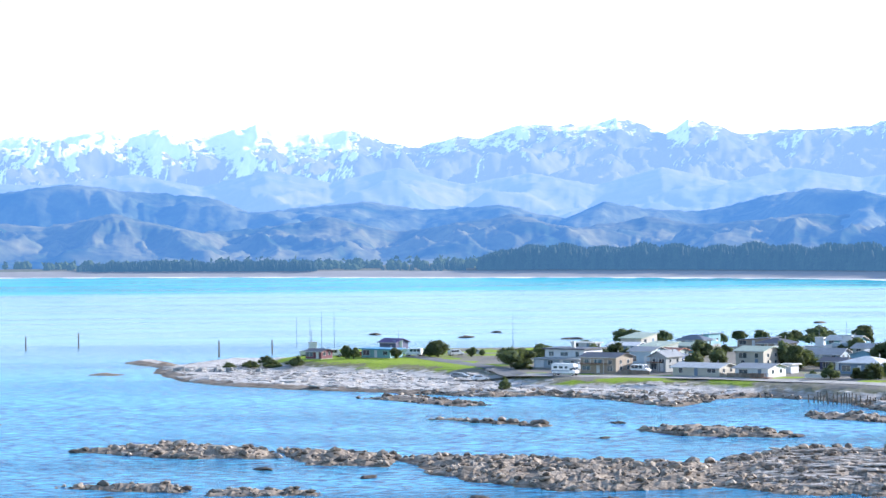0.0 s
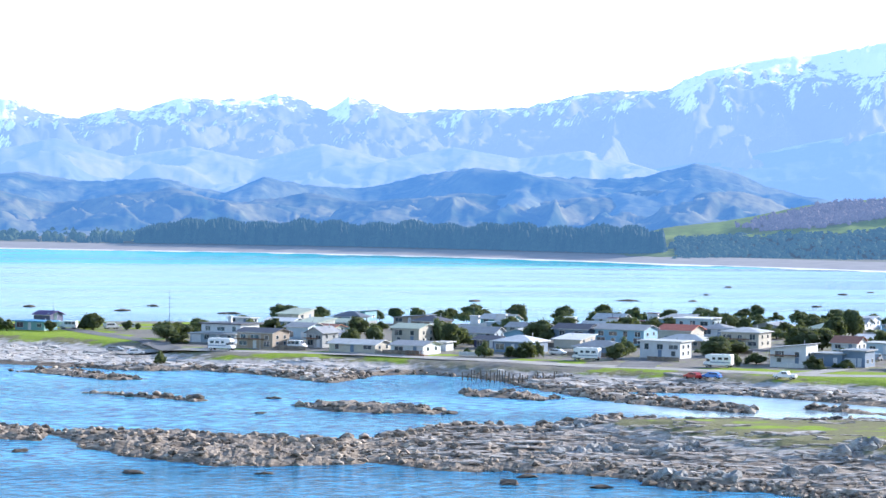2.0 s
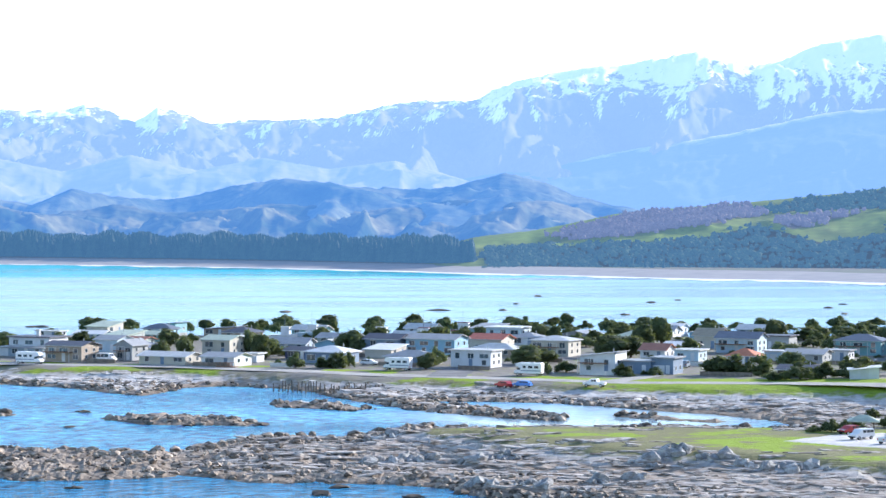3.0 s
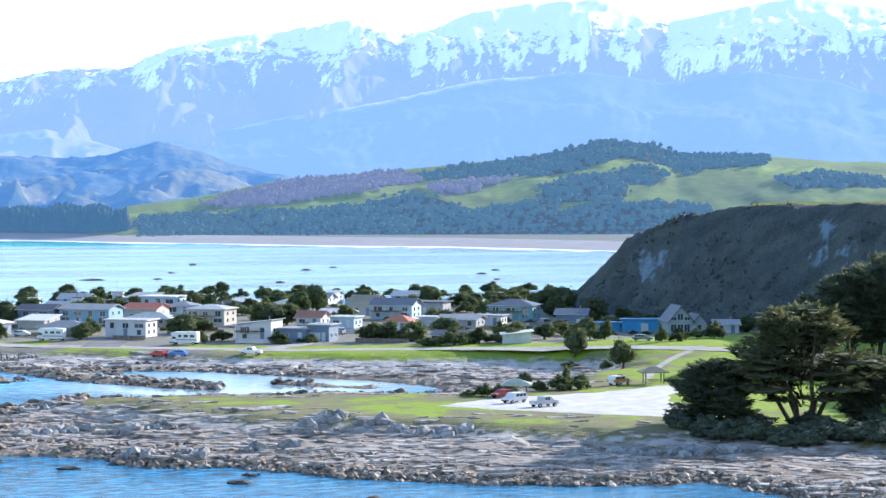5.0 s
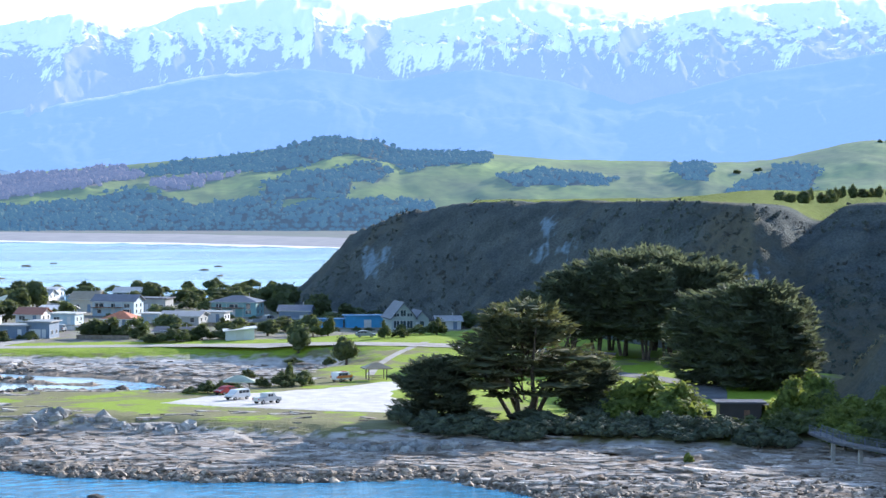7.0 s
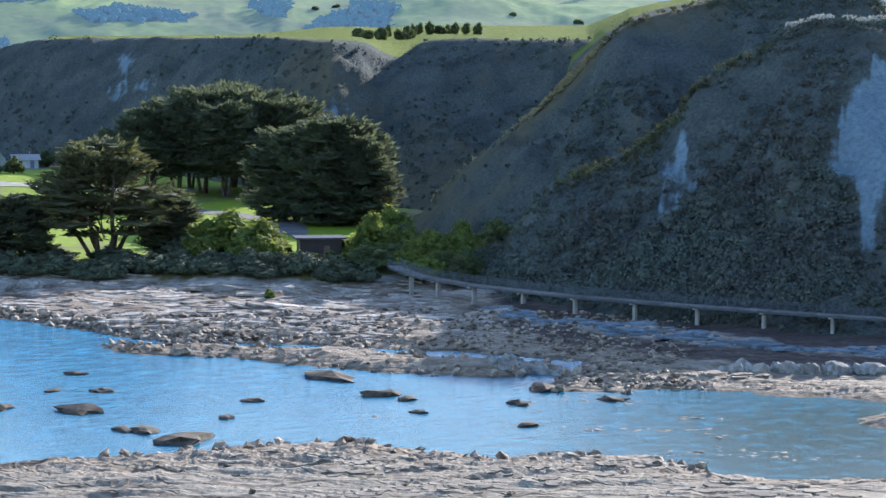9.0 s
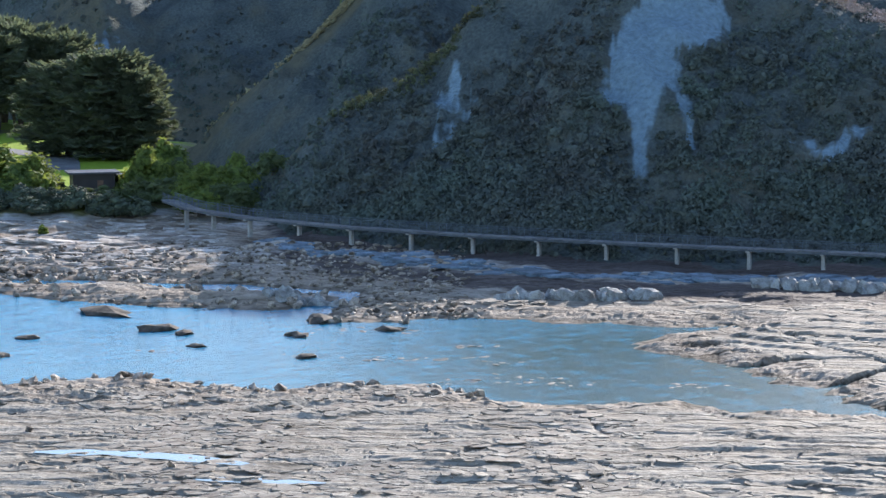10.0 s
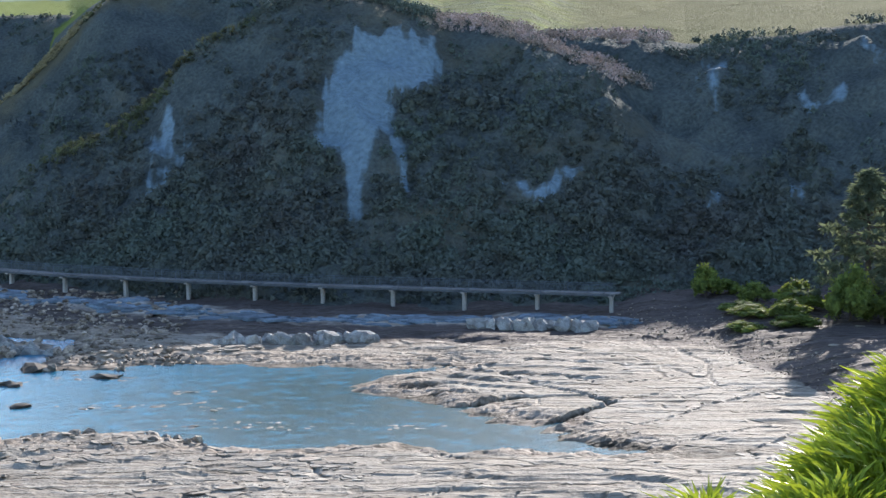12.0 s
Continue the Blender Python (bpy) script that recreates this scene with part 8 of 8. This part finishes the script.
wet_data = [raw_mesh("sea_rock", *crag_mesh(20 + i), wet_rock) for i in range(8)]
for i, (x, y, s) in enumerate(ROCKS):
    ob = new("sea_rock", wet_data[i % 8])
    s *= 0.6 if y > 700 else 1.0
    ob.location, ob.rotation_euler, ob.scale = (x, y, 0.05), (0, 0, i * 1.3), (s * 1.6, s, min(s * 0.38, 0.7))
    tagged(ob, "dark low rock awash in the shallow water", "rock", "rocks awash")

shoal_mat = mat("shoal_rock", (0.13, 0.10, 0.07), 0.6, 0.4, 1.2, 0.5, second=(0.055, 0.045, 0.032))
shoal_data = [raw_mesh("shoal", v, f, shoal_mat) for v, f in STONES]
rq = random.Random(12)
for i, (x, y, s) in enumerate(SHOALS):
    ob = base("rock_shoal", x, y, 0, -math.degrees(math.atan2(x, y)), "low brown rocks of a shoal breaking the calm cove water", "rocks", "shoals in the cove")
    for j in range(int(8 + 5 * s)):
        rock = new("rock", shoal_data[(i + j) % 8])
        rock.parent = ob
        w = rq.uniform(0.15, 0.55)
        rock.location, rock.rotation_euler, rock.scale = (rq.gauss(0, 0.9) * s, rq.gauss(0, 0.4) * s, rq.uniform(-0.12, -0.03)), (rq.uniform(-0.1, 0.1), rq.uniform(-0.1, 0.1), rq.uniform(0, 6)), (w * 1.7, w * 0.9, w * 0.28)

pale_rock = mat("pale_outcrop", (0.40, 0.40, 0.38), 0.85, 0.4, 0.9, 0.8, second=(0.22, 0.21, 0.20), random_tint=0.2)
pale_data = [raw_mesh("outcrop", *crag_mesh(i), pale_rock) for i in range(8)]
ro = random.Random(6)
for (x0, y0), (x1, y1), n in (((189, 208), (202, 194.5), 34), ((216.5, 192.5), (225.5, 183.5), 24), ((170, 225.5), (176, 219), 16), ((-72, 692), (-48, 678), 16), ((70, 386), (84, 391), 16), ((84, 384), (96, 391), 16), ((111, 373), (123, 381), 14), ((143, 333), (151, 332), 8), ((80, 354), (92, 345), 10),
                               ((78, 420), (85, 433), 9), ((98, 352), (108, 356), 9), ((120, 372), (136, 356), 12), ((151, 330), (168, 328), 12)):
    for i in range(n):
        t = (i + ro.uniform(-0.3, 0.3)) / n
        x, y = x0 + (x1 - x0) * t + ro.uniform(-1, 1) * (2.4 if y0 > 310 else 0.8), y0 + (y1 - y0) * t + ro.uniform(-1, 1) * (2.4 if y0 > 310 else 0.8)
        s = ro.uniform(0.5, 1.35) * (1.25 if y > 310 else 0.95)
        ob = new("outcrop", pale_data[i % 8])
        ob.parent = ground
        ob.location, ob.rotation_euler, ob.scale = (x, y, ground_at(x, y) + 0.1), (ro.random() * 0.5, ro.random() * 0.5, ro.random() * 6), (s * 1.3, s * 0.9, s * (0.75 if y > 310 else 1.05))

# trees on the bluff's plateau and on the farm hills
ru = random.Random(17)
for i in range(16):
    a, r = 33.9 + 2.6 * i / 15 + ru.uniform(-0.12, 0.12), 650 + ru.uniform(-15, 60)
    x, y = r * math.sin(radians(a)), r * math.cos(radians(a))
    tree("round", x, y, ru.uniform(2.4, 4.4), ru.uniform(3.4, 5.4), float(cliff_height(np.array([x]), np.array([y]))[0][0]) - 0.7)
X, Y, Z, A, S, cover = SHEETS["farm_hills"]
E = np.degrees(np.arctan2(Z - 40, np.hypot(X, Y)))
i = int(np.argmin((A - 39.07) ** 2 + (E - 0.49) ** 2 + (S >= 1) * 9))
tree("conifer", float(X.ravel()[i]), float(Y.ravel()[i]), 12, 15, float(Z.ravel()[i]) - 1)
for a, e, w, h in ((36.09, 0.87, 4.5, 5), (36.25, 0.87, 3.5, 4), (38.88, -0.11, 10, 6), (33.4, 0.2, 8, 5), (32.9, 0.15, 7, 5), (37.4, 0.05, 7, 5)):
    i = int(np.argmin((A - a) ** 2 + (E - e) ** 2 + (S >= 1) * 9))
    tree("round", float(X.ravel()[i]), float(Y.ravel()[i]), w, h, float(Z.ravel()[i]) - 0.3 * h)

# timber fences round the front gardens
fence_mat = mat("fence_timber", (0.24, 0.20, 0.16), 0.9, 0.3, 0.7, random_tint=0.2)


def fence(x, y, rz, length, white=False):
    ob = base("fence", x, y, ground_at(x, y), rz, "low white paling fence round a garden" if white else "low weathered timber fence round a garden", "fence", "garden fences")
    m = frame_mat if white else fence_mat
    n = int(length / 2.0)
    for i in range(n + 1):
        part("post", boxed(i * 2.0 - 0.06, i * 2.0 + 0.06, -0.06, 0.06, -0.4, 1.15), m, ob)
    for i in range(n):
        part("panel", boxed(i * 2.0 + 0.08, i * 2.0 + 1.92, -0.02, 0.02, 0.1, 1.05), m, ob)


for x, y, rz, l, white in ((44, 622, -36, 8, False), (68, 603, -36, 10, False), (86, 598, -36, 8, True), (112, 596, -36, 12, False), (128, 579, -36, 8, False), (152, 558, -30, 8, True), (178, 549, -30, 12, False),
                           (192, 540, -25, 10, False), (206, 590, -36, 12, False), (222, 584, -30, 12, False), (182, 590, -36, 10, True), (150, 610, -36, 12, False), (112, 634, -36, 10, False), (236, 575, -20, 10, False)):
    fence(x, y, rz, l, white)

# a line of surf along the far beach
a = np.arange(-13, 24, 0.05)
b0 = np.interp(a, BEACH_H, BEACH_R) + 25 * (fbm(a / 2, a * 0 + 0.5, 3) - 0.5)
wide = 34 * np.clip(fbm(a * 1.7, a * 0 + 3, 4) * 2.2 - 0.6, 0.05, 1)
rows = np.stack([b0 - 10 - wide, b0 - 10, b0 + 6])
T = np.radians(a)[None, :]
foam = mat("surf_foam", (0.80, 0.82, 0.83), 0.8, 0.12, 12)
tagged(grid_mesh("surf", rows * np.sin(T), rows * np.cos(T), 0.12 + 0 * rows, foam), "thin white surf breaking along the far beach", "surf", kind="structure")

# shallow pools left by the tide on the platform
pool_mat = mat("tide_pool_water", (0.10, 0.16, 0.20), 0.05, 0.2, 2.0, spec=0.9)


def tide_pool(pts, width, seed):
    P = np.array(pts)
    t = np.linspace(0, 1, 60)
    k = np.linspace(0, 1, len(P))
    cx, cy = np.interp(t, k, P[:, 0]), np.interp(t, k, P[:, 1])
    gx, gy = np.gradient(cx), np.gradient(cy)
    n = np.hypot(gx, gy)
    w = width * (0.35 + 1.1 * fbm(t * 6 + seed, t * 0 + seed, 3)) * np.sin(np.pi * np.clip(t, 0.02, 0.98)) ** 0.5
    off = np.linspace(-1, 1, 7)[:, None] * w[None, :]
    X, Y = cx[None, :] - gy / n * off, cy[None, :] + gx / n * off
    level = float(np.median(land_height(cx, cy)[0])) + 0.06
    tagged(grid_mesh("tide_pool", X, Y, level + 0 * X, pool_mat), "shallow sky-reflecting tide pool on the rock platform", "pool", "tide pools")


tide_pool([(103, 167.5), (107.3, 163.2), (110.2, 158.5), (112.9, 152)], 1.3, 1)
tide_pool([(106.5, 151.5), (110.5, 147), (113.2, 143.5)], 1.0, 4)
tide_pool([(98, 172), (101.5, 170)], 0.9, 7)
